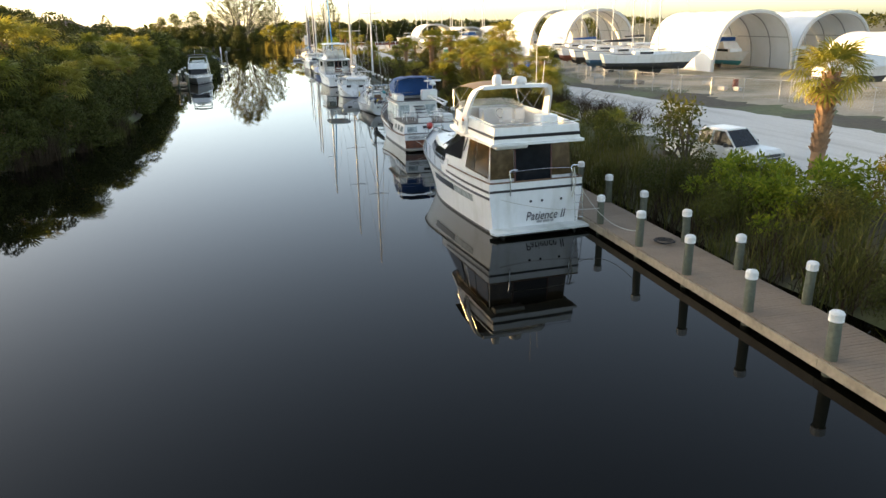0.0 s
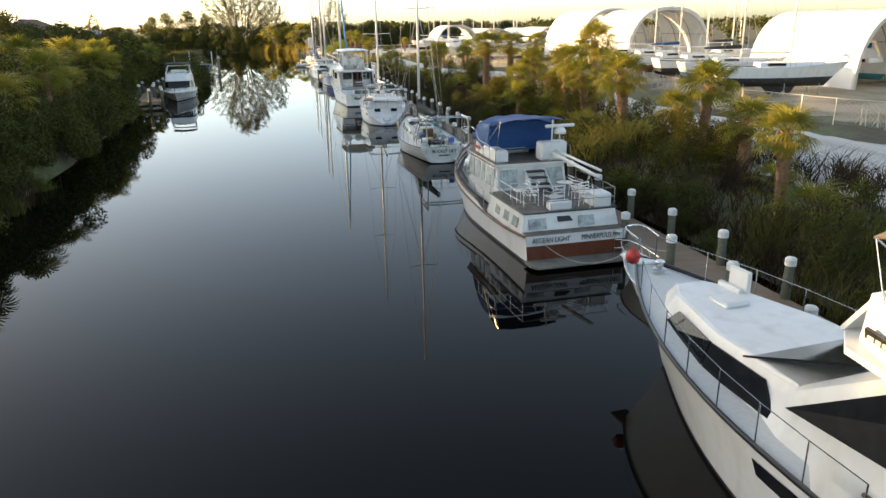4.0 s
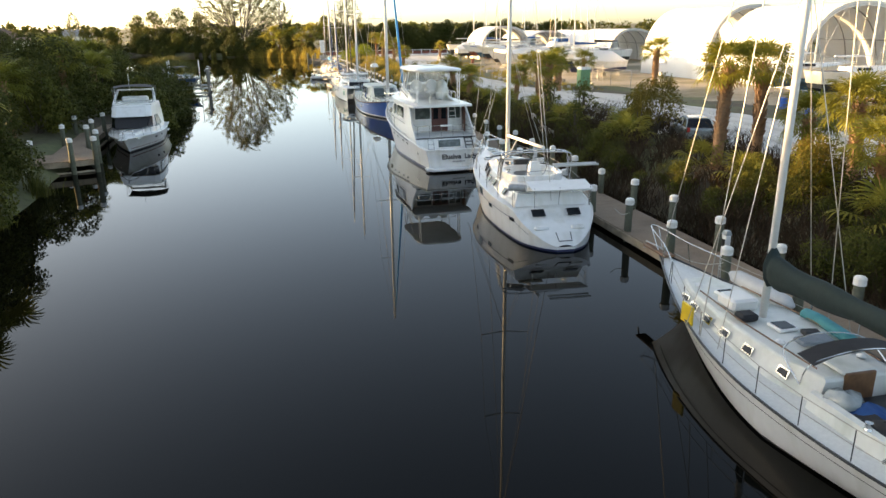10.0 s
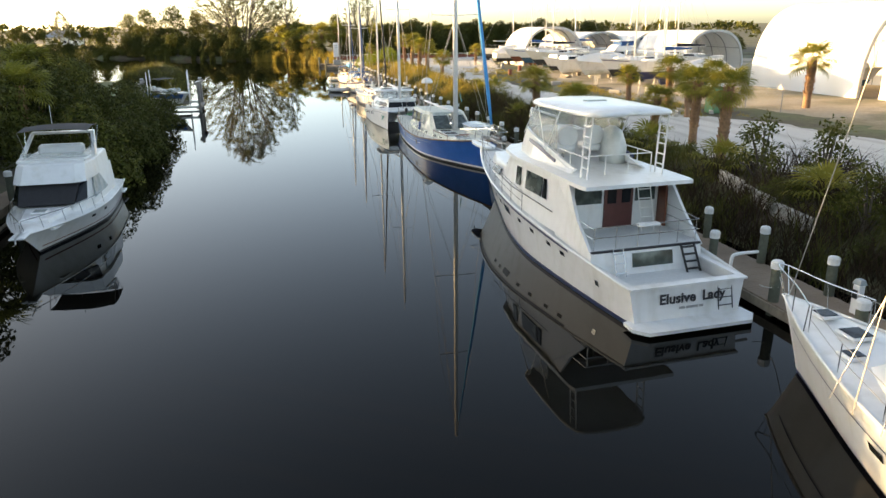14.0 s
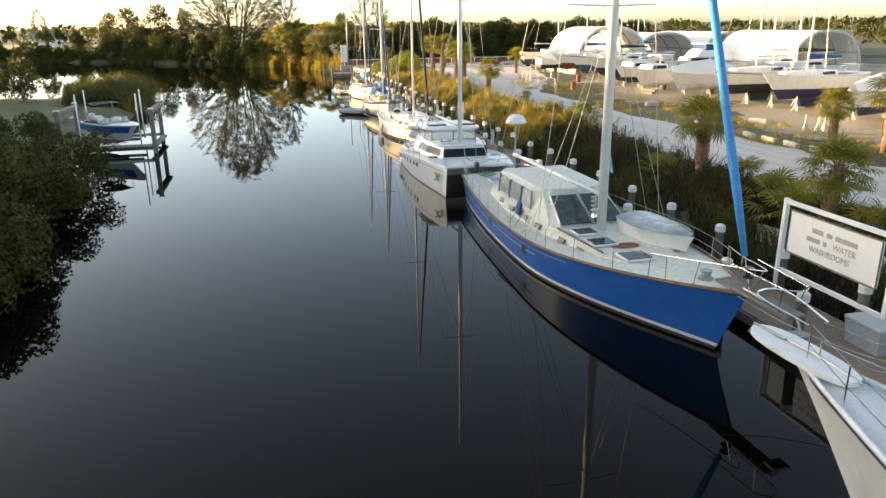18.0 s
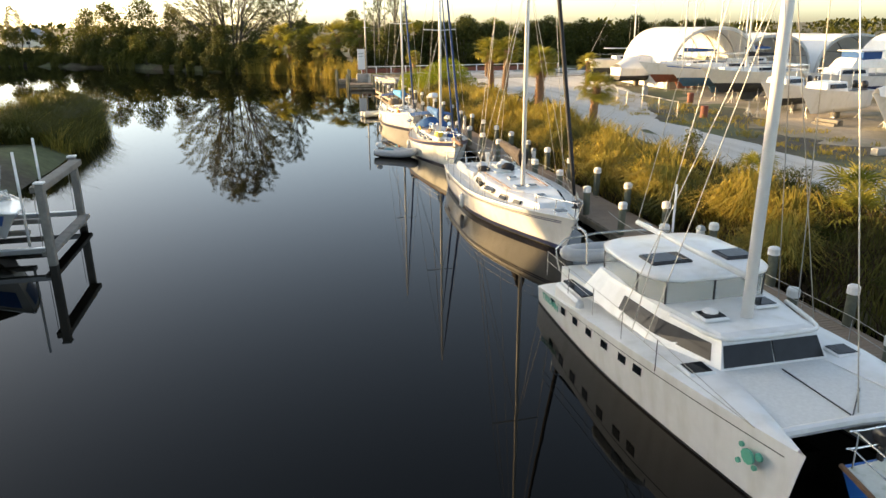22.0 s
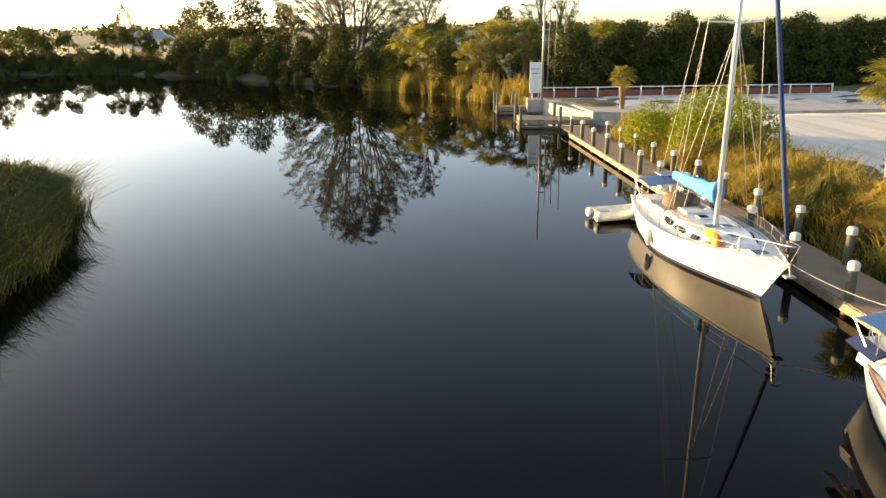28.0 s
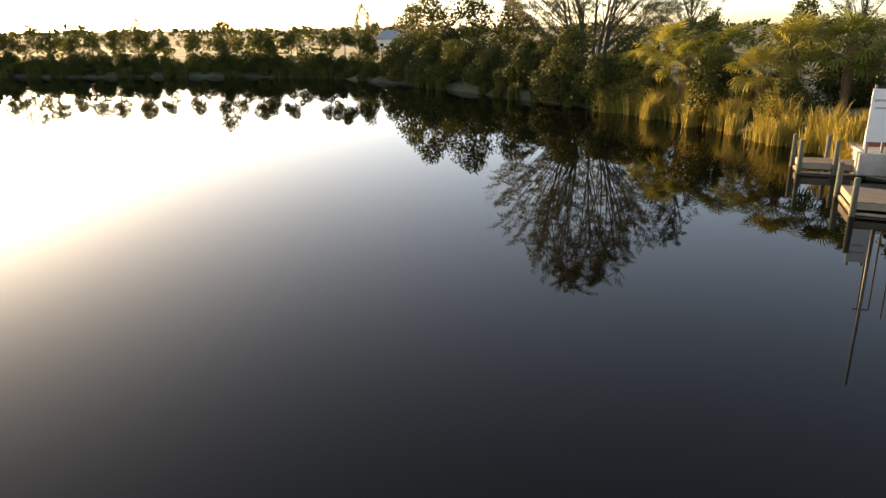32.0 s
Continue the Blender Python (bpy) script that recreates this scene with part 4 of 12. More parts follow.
    rod(e, "antenna", [(1.0, 2.7, 5.1), (1.0, 2.7, 6.5)], 0.012, "plastic")
    rod(e, "antenna", [(1.3, 2.7, 5.08), (1.33, 2.6, 5.9)], 0.012, "plastic")
    # bimini
    fr = []
    for y, z in ((2.95, 5.1), (4.2, 5.16), (5.6, 5.12), (6.9, 4.95)):
        fr.append([(x, y, z - 0.14 * (abs(x) / 1.55) ** 2.5) for x in (-1.55, -1.1, -0.5, 0, 0.5, 1.1, 1.55)])
    part("bimini_top", Geo().rings(fr, caps=False, closed=False).rings([[(x, y, z - 0.02) for x, y, z in r] for r in fr], caps=False, closed=False), "tan_canvas", e, "tan canvas bimini over the helm", smooth=True)
    for sd in (-1, 1):
        for a, b in (((4.6, 4.1), (3.05, 4.94)), ((4.6, 4.1), (6.85, 4.8)), ((6.3, 4.1), (4.3, 5.0)), ((6.4, 4.1), (6.85, 4.8))):
            rod(e, "bimini_bow", [(sd * 1.62, a[0], a[1]), (sd * 1.53, b[0], b[1])], 0.014, "chrome")
    ring = part("life_ring", Geo().tube([(-2.0, 3.35 + 0.27 * math.cos(a), 3.72 + 0.27 * math.sin(a)) for a in (k * math.pi / 8 for k in range(17))], 0.06, 8), "plastic", e, "white and orange life ring", smooth=True)
    part("ring_band", Geo().tube([(-2.005, 3.35 + 0.27 * math.cos(a), 3.72 + 0.27 * math.sin(a)) for a in (0.8, 1.1, 1.4)], 0.066, 8), "orange", ring)
    rod(e, "coaming_rail", curve3([(-1.86, 3.0, 4.1), (-1.86, 0.1, 4.02), (1.86, 0.1, 4.02), (1.86, 3.0, 4.1)], 1), 0.018, "chrome")
    # proportions of the upper works: taller above the side windows, the bridge set further aft
    low = ("hull", "bulwark", "cap_rail", "trunk_cabin", "cabin_window", "hatch", "storm_ladder", "anchor_windlass", "float_ball", "deck", "gunwale", "rub")
    for o in e.children_recursive:
        if o.name.startswith(low) and not o.name.startswith("deckhouse"):
            continue
        shift = o.matrix_basis.translation
        lift = shift.z > 2.1
        for v in ([] if lift else o.data.vertices):
            if v.co.z > 3.12 and v.co.y > 1:
                v.co.y = 1 + (v.co.y - 1) * 0.82
            if v.co.z > 2.1:
                v.co.z = 2.1 + (v.co.z - 2.1) * 1.18
        if lift:
            o.matrix_basis.translation = (shift.x, 1 + (shift.y - 1) * 0.82, 2.1 + (shift.z - 2.1) * 1.18)
    # bow and side rails
    for sd in (-1, 1):
        stanchions(e, H, sd, 0.36, 0.97, 9, 0.72, 0.06, (1.0, ), line_mat="chrome")
        rod(e, "brow_rail", [(sd * 1.72, 4.3, 3.4), (sd * 1.45, 5.85, 3.44), (sd * 0.8, 6.3, 3.46)], 0.016, "chrome")
    rod(e, "pulpit", curve3([H.edge(-1, 0.97, 1, 2, 0.72)[0], (-0.25, 13.9, 3.12), (0.25, 13.9, 3.12), H.edge(1, 0.97, 1, 2, 0.72)[0]], 4), 0.018, "chrome")
    part("bow_plank", Geo().box((-0.28, 13.2, 2.3), (0.28, 14.05, 2.38), 0.03), "gelcoat", e)
    # stern: platform, ladder, davit arms, name
    part("swim_platform", Geo().slab([(-2.0, -0.75), (2.15, -0.75), (2.2, -0.45), (2.0, 0.06), (-2.0, 0.06), (-2.15, -0.45)], 0.16, 0.24), "gelcoat_old", e)
    part("swim_platform", Geo().box((-1.6, -0.4, 0.02), (-1.5, 0.05, 0.16)).box((1.5, -0.4, 0.02), (1.6, 0.05, 0.16)), "gelcoat_old", e)
    ladder(e, (1.85, -0.22, 0.3), (1.85, -0.08, 1.5), 0.36, 4)
    for x in (-1.15, 1.55):
        rod(e, "davit", curve3([(x, -0.04, 1.55), (x, -0.05, 2.25), (x, 0.0, 2.55), (x + 0.35, 0.1, 2.55)], 4), 0.03, "chrome", "folded stern davit arm")
    part("tackle_line", Geo().tube([(1.6, -0.1, 2.5), (1.68, -0.14, 1.9), (1.55, -0.12, 1.3)], 0.03, 5).tube([(1.62, -0.12, 2.4), (1.5, -0.15, 2.1), (1.62, -0.14, 1.6)], 0.02, 5), "rope", e)
    rod(e, "stern_rail", curve3([(-1.2, -0.02, 2.5), (0.2, -0.06, 2.56), (1.5, -0.02, 2.5)], 5), 0.016, "chrome")
    for x in (-0.25, 0.25, 1.1):
        part("exhaust_port", Geo().lathe([(0.05, 0), (0.06, 0.02), (0.03, 0.03)], 8), "black", e).matrix_basis = pose(x, 0.0, 1.25, 90)
    lettering("Patience II", 0.52, "ink", e, pose(0.4, -0.03, 0.62, 90, 0, 0), shear=0.25, width=1.75)
    bars(e, pose(0.4, -0.03, 0.38, 90, 0, 0), (0.24, 0.3, 0.14), 0.09, "steel")
    dock_line((9.9 - 1.9, 26, 1.55), (12.2, 24.7, 1.1), 0.25)
    dock_line((9.9 + 2.0, 26.1, 1.6), (12.2, 21.7, 1.0), 0.5)
    return e


motor_yacht()

# ---- the trawler ----
def metal_chair(e, x, y, z, turn, mat="plastic"):
    """A white tube-framed deck chair with slats."""
    m = Matrix.Translation((x, y, z)) @ pose(0, 0, 0, 0, 0, turn)
    def g(paths, r=0.016):
        q = Geo()
        for p in paths:
            q.tube([m @ Vector(v) for v in p], r, 5)
        return q
    c = part("deck_chair", g([[(-0.28, -0.28, 0), (-0.28, -0.26, 0.6), (-0.28, 0.3, 0.62), (-0.28, 0.3, 0)]]), mat, e, "white tubular deck chair")
    part("side_frame", g([[(0.28, -0.28, 0), (0.28, -0.26, 0.6), (0.28, 0.3, 0.62), (0.28, 0.3, 0)]]), mat, c)
    for k in range(5):
        part("seat_slat", g([[(-0.28, -0.2 + 0.11 * k, 0.4), (0.28, -0.2 + 0.11 * k, 0.4)]], 0.02), mat, c)
    for k in range(4):
        part("back_slat", g([[(-0.26, -0.27 - 0.02 * k, 0.48 + 0.12 * k), (0.26, -0.27 - 0.02 * k, 0.48 + 0.12 * k)]], 0.02), mat, c)
    return c


def trawler():
    e = thing("trawler_yacht", "white aft-cabin trawler yacht with blue bimini and mahogany transom", "yacht", (10.2, 46.2, 0), 1.2)
    H = Hull(12.9, 4.4, 1.05, 1.0, 1.95, 0.93, rake=1.1, wl=0.95, entry=3.0, maxat=0.48, fore=0.28, flare=1.4, depth=0.6)
    H.build(e, boot="black", boot_z=(0.02, 0.12), transom="mahogany", deck="tan_deck", rail="teak", rail_r=0.045, drop=0.12)
    part("name_band", H.transom(0.68, 1.05, 2, 0, 0.012), "gelcoat", e, "white band across the transom")
    lettering("AEGEAN LIGHT", 0.27, "ink", e, pose(-1.02, -0.03, 0.86, 90, 0, 0), width=1.5)
    lettering("MINNEAPOLIS MN", 0.27, "ink", e, pose(0.98, -0.03, 0.86, 90, 0, 0), width=1.55)
    H.belt(e, "bow_bulwark", lambda s: H.sheer(s), lambda s: H.sheer(s) + 0.26 * min(1, (s - 0.33) / 0.1), "gelcoat", "", 0.33, 1.0, 16, 2, -0.01)
    for sd in (-1, 1):
        part("cap_rail", Geo().tube([Vector((sd * (H.half(s, H.sheer(s)) - 0.02), H.yy(s, H.sheer(s)), H.sheer(s) + 0.27)) for s in (0.43 + 0.57 * i / 14 for i in range(15))], 0.05, 6), "teak", e)
    # aft cabin, full width, with its square ports
    lo = [(-2.0, 0.45), (2.0, 0.45), (2.04, 2.0), (2.06, 4.1), (1.95, 4.5), (-1.95, 4.5), (-2.06, 4.1), (-2.04, 2.0)]
    hi = [(-1.85, 0.6), (1.85, 0.6), (1.9, 2.0), (1.92, 4.0), (1.8, 4.3), (-1.8, 4.3), (-1.92, 4.0), (-1.9, 2.0)]
    part("aft_cabin", Geo().frustum(lo, 0.9, hi, 1.66), "gelcoat", e)
    part("aft_deck", Geo().slab([(x * 0.985, y) for x, y in hi], 1.655, 1.685), "tan_deck", e)
    for y in (0.95, 1.85, 2.8):
        w = pane2(e, "cabin_port", [(2.0, y, 1.12), (2.01, y + 0.52, 1.12), (1.93, y + 0.52, 1.46), (1.92, y, 1.46)], "curtain", 0.02)
    for x0, x1 in ((-1.7, -1.0), (0.3, 0.95)):
        pane(e, "stern_port", [(x0, 0.45, 1.14), (x1, 0.45, 1.14), (x1, 0.57, 1.5), (x0, 0.57, 1.5)], "curtain", 0.02)
    pane(e, "stern_hatch", [(-0.55, 0.45, 1.36), (0.05, 0.45, 1.36), (-0.05, 0.57, 1.52), (-0.55, 0.57, 1.52)], "black", 0.02)
    part("stern_ledge", Geo().box((-1.95, 0.0, 1.02), (1.95, 0.45, 1.08), 0.02), "tan_deck", e)
    for sd in (-1, 1):
        part("toe_board", Geo().tube([(sd * 1.9, 0.55, 1.7), (sd * 1.95, 2.0, 1.7), (sd * 1.97, 4.1, 1.7)], 0.03, 5), "black", e)
        part("rub_rail", Geo().tube(H.edge(sd, 0.0, 0.36, 8, -0.02), 0.05, 6), "teak", e)
    part("toe_board", Geo().tube([(-1.85, 0.55, 1.7), (1.85, 0.55, 1.7)], 0.03, 5), "black", e)
    # saloon house
    lo = [(-1.62, 4.2), (1.62, 4.2), (1.62, 8.2), (1.3, 9.2), (-1.3, 9.2), (-1.62, 8.2)]
    hi = [(-1.5, 4.45), (1.5, 4.45), (1.5, 7.7), (1.15, 8.4), (-1.15, 8.4), (-1.5, 7.7)]
    part("saloon", Geo().frustum(lo, 1.0, hi, 2.7), "gelcoat", e)
    for a, b in ((4.7, 5.75), (5.95, 6.4), (6.55, 7.3), (7.4, 8.05)):
        pane2(e, "saloon_window", [(1.575, a, 1.75), (1.575, b, 1.75), (1.525, b - 0.12, 2.5), (1.525, a + 0.03, 2.5)], "curtain", 0.025, "curtained saloon window")
    for x in (-0.95, 0.0, 0.95):
        pane(e, "windscreen", [(x + 0.42, 9.0, 1.75), (x - 0.42, 9.0, 1.75), (x - 0.38, 8.5, 2.55), (x + 0.38, 8.5, 2.55)], "curtain", 0.03)
    for x0, x1 in ((-1.45, -0.65), (0.65, 1.45)):
        pane(e, "aft_window", [(x0, 4.27, 1.8), (x1, 4.27, 1.8), (x1 * 0.97, 4.42, 2.5), (x0 * 0.97, 4.42, 2.5)], "curtain", 0.02)
    # trunk cabin forward
    lo = [(-1.45, 8.4), (1.45, 8.4), (1.3, 10.2), (0.8, 11.3), (-0.8, 11.3), (-1.3, 10.2)]
    hi = [(-1.3, 8.4), (1.3, 8.4), (1.15, 10.1), (0.65, 11.0), (-0.65, 11.0), (-1.15, 10.1)]
    part("trunk_cabin", Geo().frustum(lo, 1.1, hi, 2.0, 0.06), "gelcoat", e)
    for a, b, xa, xb in ((8.7, 9.2, 1.42, 1.39), (9.6, 10.05, 1.35, 1.31)):
        pane2(e, "cabin_port", [(xa, a, 1.45), (xb, b, 1.45), (xb - 0.1, b, 1.8), (xa - 0.1, a, 1.8)], "curtain", 0.02)
    pane(e, "cabin_port", [(-0.95, 10.9, 1.5), (-1.15, 10.5, 1.5), (-1.03, 10.4, 1.82), (-0.85, 10.75, 1.82)], "curtain", 0.02)
    hatch(e, 0, 10.0, 2.03, 0.7, 0.8, "plastic")
    part("windlass_box", Geo().box((-0.45, 11.6, 1.7), (0.45, 12.0, 2.0), 0.04), "gelcoat", e)
    part("blue_bucket", Geo().lathe([(0.12, 0), (0.16, 0.3), (0.15, 0.31)], 10, (0.25, 12.2, 1.8)), "blue_plastic", e)
    part("bowsprit", Geo().box((-0.25, 12.4, 1.98), (0.25, 13.6, 2.06), 0.02), "gelcoat", e)
    part("anchor", Geo().tube([(0, 12.9, 2.1), (0, 13.75, 2.1), (0, 13.9, 1.9)], 0.035, 6).box((-0.2, 13.6, 1.85), (0.2, 13.95, 1.9), 0.01), "steel", e)
    # flybridge
    fl = [(-1.75, 4.1), (1.75, 4.1), (1.75, 7.9), (1.3, 8.7), (-1.3, 8.7), (-1.75, 7.9)]
    part("flybridge_floor", Geo().slab(fl, 2.7, 2.78), "gelcoat", e)
    part("flybridge_deck", Geo().slab([(x * 0.97, 0.15 + y * 0.98) for x, y in fl], 2.775, 2.8), "tan_deck", e)
    for sd in (-1, 1):
        part("grab_rail", Geo().tube([(sd * 1.76, 4.2, 2.72), (sd * 1.76, 7.9, 2.74)], 0.04, 5), "teak", e)
    wall_loop(e, "flybridge_coaming", [(1.5, 6.0), (1.45, 7.6), (1.1, 8.4), (-1.1, 8.4), (-1.45, 7.6), (-1.5, 6.0)], 2.78, [3.1, 3.55, 3.6, 3.6, 3.55, 3.1], 0.08, "gelcoat", flare=-0.1)
    part("name_board", Geo().box((-1.55, 6.7, 2.98), (-1.5, 7.5, 3.12), 0.01), "red", e, "small red name board")
    part("bench_seat", Geo().box((-1.55, 4.5, 2.8), (-1.0, 6.2, 3.25), 0.04), "gelcoat", e)
    part("bench_seat", Geo().box((1.0, 4.9, 2.8), (1.55, 6.2, 3.25), 0.04), "gelcoat", e)
    part("stowed_dinghy_box", Geo().box((0.35, 4.25, 2.8), (1.55, 4.85, 3.55), 0.08), "plastic", e, "white moulded locker on the flybridge")
    part("helm_seat", Geo().box((-0.7, 6.3, 2.8), (0.7, 6.8, 3.4), 0.06), "plastic", e)
    # blue bimini and cover over the helm
    rows = []
    for y, z, w in ((5.35, 4.32, 1.45), (5.9, 4.42, 1.5), (6.6, 4.4, 1.5), (7.2, 4.2, 1.45), (7.8, 3.86, 1.42), (8.5, 3.52, 1.25), (8.62, 3.3, 1.2)):
        rows.append([(w * u, y + 0.04 * math.sin(6 * u + y), z - 0.22 * abs(u) ** 3 + 0.03 * math.sin(9 * u + 2 * y)) for u in (-1, -0.75, -0.5, -0.25, 0, 0.25, 0.5, 0.75, 1)])
    part("bimini_cover", Geo().rings(rows, caps=False, closed=False), "blue_canvas", e, "sagging blue canvas cover over the helm", smooth=True)
    rows = [[(1.42 * u, y, z - 0.1 * abs(u) ** 3) for u in (-1, -0.6, -0.2, 0.2, 0.6, 1)] for y, z in ((4.35, 4.5), (4.9, 4.52), (5.5, 4.46))]
    part("bimini_top", Geo().rings(rows, caps=False, closed=False), "blue_canvas", e, "blue bimini top", smooth=True)
    for sd in (-1, 1):
        part("side_curtain", Geo().rings([[(sd * 1.46, 5.5, 4.25), (sd * 1.46, 6.4, 4.2), (sd * 1.43, 7.4, 3.95), (sd * 1.3, 8.5, 3.4)], [(sd * 1.5, 5.8, 3.1), (sd * 1.5, 6.5, 3.15), (sd * 1.46, 7.4, 3.3), (sd * 1.25, 8.45, 3.3)]], caps=False, closed=False), "blue_canvas", e, smooth=True)
        rod(e, "bimini_bow", [(sd * 1.5, 6.3, 3.1), (sd * 1.44, 5.4, 4.3)], 0.016, "chrome")
        rod(e, "bimini_bow", [(sd * 1.5, 6.3, 3.1), (sd * 1.42, 4.4, 4.42)], 0.016, "chrome")
        rod(e, "bimini_strut", [(sd * 1.55, 4.6, 2.8), (sd * 1.42, 4.4, 4.42)], 0.014, "chrome")
    part("cover_back", Geo().rings([[(1.46 * u, 5.42 + 0.03 * math.sin(8 * u), 4.3 - 0.2 * abs(u) ** 3) for u in (-1, -0.6, -0.2, 0.2, 0.6, 1)], [(1.48 * u, 5.55 + 0.06 * math.sin(11 * u), 3.7) for u in (-1, -0.6, -0.2, 0.2, 0.6, 1)], [(1.5 * u, 5.75 + 0.04 * math.sin(7 * u), 3.05) for u in (-1, -0.6, -0.2, 0.2, 0.6, 1)]], caps=False, closed=False), "blue_canvas", e, "blue canvas closing the helm cover", smooth=True)
    # lowered mast with its boom and radar, laid aft
    part("mast", Geo().tube([(0.75, 5.2, 3.2), (1.1, 0.6, 2.85)], [0.09, 0.06], 8), "white_spar", e, "mast lowered aft over the deck", smooth=True)
    part("boom", Geo().tube([(0.95, 5.2, 3.25), (1.35, 0.9, 3.0)], [0.06, 0.05], 8), "white_spar", e, smooth=True)
    part("mast_crutch", Geo().tube([(0.7, 1.3, 1.68), (1.1, 1.3, 2.85), (1.5, 1.3, 1.68)], 0.02, 5), "chrome", e)
    ped = part("radar_pedestal", Geo().lathe([(0.1, 0), (0.24, 0.02), (0.26, 0.14), (0.16, 0.26), (0.08, 0.3)], 12, (1.2, 4.3, 3.85)), "plastic", e, "radar scanner on a post", smooth=True)
    part("scanner_bar", Geo().box((0.55, 4.22, 4.12), (1.85, 4.42, 4.24), 0.04), "plastic", ped)
    rod(e, "radar_post", [(1.2, 4.3, 2.8), (1.2, 4.3, 3.88)], 0.03, "plastic")
    rod(e, "antenna_post", [(0.75, 4.15, 2.8), (0.78, 4.12, 4.45)], 0.03, "plastic")
    # steps from the aft deck, rails, furniture
    for k in range(4):
        part("step", Geo().box((-0.35, 3.95 - 0.27 * k, 2.42 - 0.2 * k), (0.45, 4.25 - 0.27 * k, 2.47 - 0.2 * k), 0.01), "black", e, "dark stair tread")
    for x in (-0.4, 0.5):
        part("stringer", Geo().rings([[(x - 0.03, 3.0, 1.68), (x + 0.03, 3.0, 1.68), (x + 0.03, 3.2, 1.68), (x - 0.03, 3.2, 1.68)], [(x - 0.03, 4.15, 2.5), (x + 0.03, 4.15, 2.5), (x + 0.03, 4.3, 2.42), (x - 0.03, 4.3, 2.42)]]), "gelcoat", e)
    t = part("round_table", Geo().lathe([(0.32, 0.0), (0.34, 0.03), (0.0, 0.05)], 14, (0.98, 3.2, 2.1)), "plastic", e)
    part("table_leg", Geo().tube([(0.98, 3.2, 1.68), (0.98, 3.2, 2.1)], 0.04, 6), "plastic", t)
    for x, y, a in ((-1.2, 2.6, 95), (-1.1, 1.9, 80), (-0.35, 1.3, 10), (1.0, 1.7, -60), (1.2, 2.4, -90), (0.95, 0.95, 200)):
        metal_chair(e, x, y, 1.68, a)
    part("deck_box", Geo().box((1.05, 0.7, 1.68), (1.75, 1.6, 2.2), 0.05), "plastic", e)
    part("deck_box", Geo().box((-0.75, 0.75, 1.68), (0.15, 1.15, 2.0), 0.05), "plastic", e)
    for sd in (-1, 1):
        pts = [(sd * 1.92, 4.1, 1.68), (sd * 1.93, 2.9, 1.68), (sd * 1.9, 1.7, 1.68), (sd * 1.82, 0.62, 1.68)]
        for p in pts:
            rod(e, "stanchion", [p, (p[0], p[1], 2.42)], 0.014, "chrome")
        for h in (0.74, 0.4):
            rod(e, "rail", [(x, y, z + h) for x, y, z in pts], 0.014, "chrome")
        stanchions(e, H, sd, 0.36, 0.99, 8, 0.85, 0.05, (1.0, 0.65), line_mat="chrome")
        rod(e, "flybridge_rail", [(sd * 1.68, 4.2, 3.4), (sd * 1.68, 6.4, 3.45), (sd * 1.5, 7.4, 3.75)], 0.016, "chrome")
        for y in (4.2, 5.0, 5.8, 6.4):
            rod(e, "rail_post", [(sd * 1.68, y, 2.78), (sd * 1.68, y, 3.42)], 0.013, "chrome")
    for h in (0.74, 0.4):
        rod(e, "rail", [(-1.82, 0.62, 1.68 + h), (1.82, 0.62, 1.68 + h)], 0.014, "chrome")
    for x in (-0.9, 0.2, 0.95):
        rod(e, "stanchion", [(x, 0.62, 1.1), (x, 0.62, 2.42)], 0.014, "chrome")
    rod(e, "flybridge_rail", [(-1.68, 4.2, 3.4), (-0.4, 4.15, 3.42)], 0.016, "chrome")
    rod(e, "pulpit", curve3([H.edge(-1, 0.98, 1, 2, 0.85)[0], (-0.3, 13.5, 2.95), (0.3, 13.5, 2.95), H.edge(1, 0.98, 1, 2, 0.85)[0]], 4), 0.02, "chrome")
    part("swim_platform", Geo().slab([(-1.85, -0.85), (1.85, -0.85), (2.05, -0.6), (2.05, 0.03), (-2.05, 0.03), (-2.05, -0.6)], 0.1, 0.16), "grey_wood", e, "weathered teak swim platform")
    ladder(e, (1.72, -0.1, 0.2), (1.72, -0.04, 1.1), 0.36, 3)
    e.scale = (0.95, 1.0, 1.0)
    dock_line((8.7, 46.3, 1.0), (11.0, 44.3, 0.75), 0.6)
    dock_line((12.2, 46.5, 1.0), (12.2, 43.3, 1.1), 0.3)
    return e


trawler()


# ---- small plain tender between trawler and yacht ----
def tender():
    e = thing("tender", "small white open boat lying at the dock", "boat", (11.2, 40.2, 0), 0)
    H = Hull(4.4, 1.6, 0.55, 0.52, 0.75, 0.8, rake=0.6, depth=0.25)
    H.build(e, boot="gelcoat", drop=0.3, deck="gelcoat_old", rail="gelcoat")
    rod(e, "bow_rail", curve3([(-0.5, 3.0, 0.95), (-0.3, 4.0, 1.1), (0.0, 4.4, 1.15), (0.3, 4.0, 1.1), (0.5, 3.0, 0.95)], 4), 0.016, "chrome")
    for sd in (-1, 1):
        rod(e, "rail_post", [(sd * 0.45, 3.4, 0.6), (sd * 0.42, 3.5, 1.0)], 0.012, "chrome")
    part("console", Geo().box((-0.3, 1.6, 0.25), (0.3, 2.2, 0.95), 0.05), "gelcoat", e)
    part("thwart", Geo().box((-0.65, 0.8, 0.3), (0.65, 1.1, 0.4), 0.02), "gelcoat_old", e)


tender()


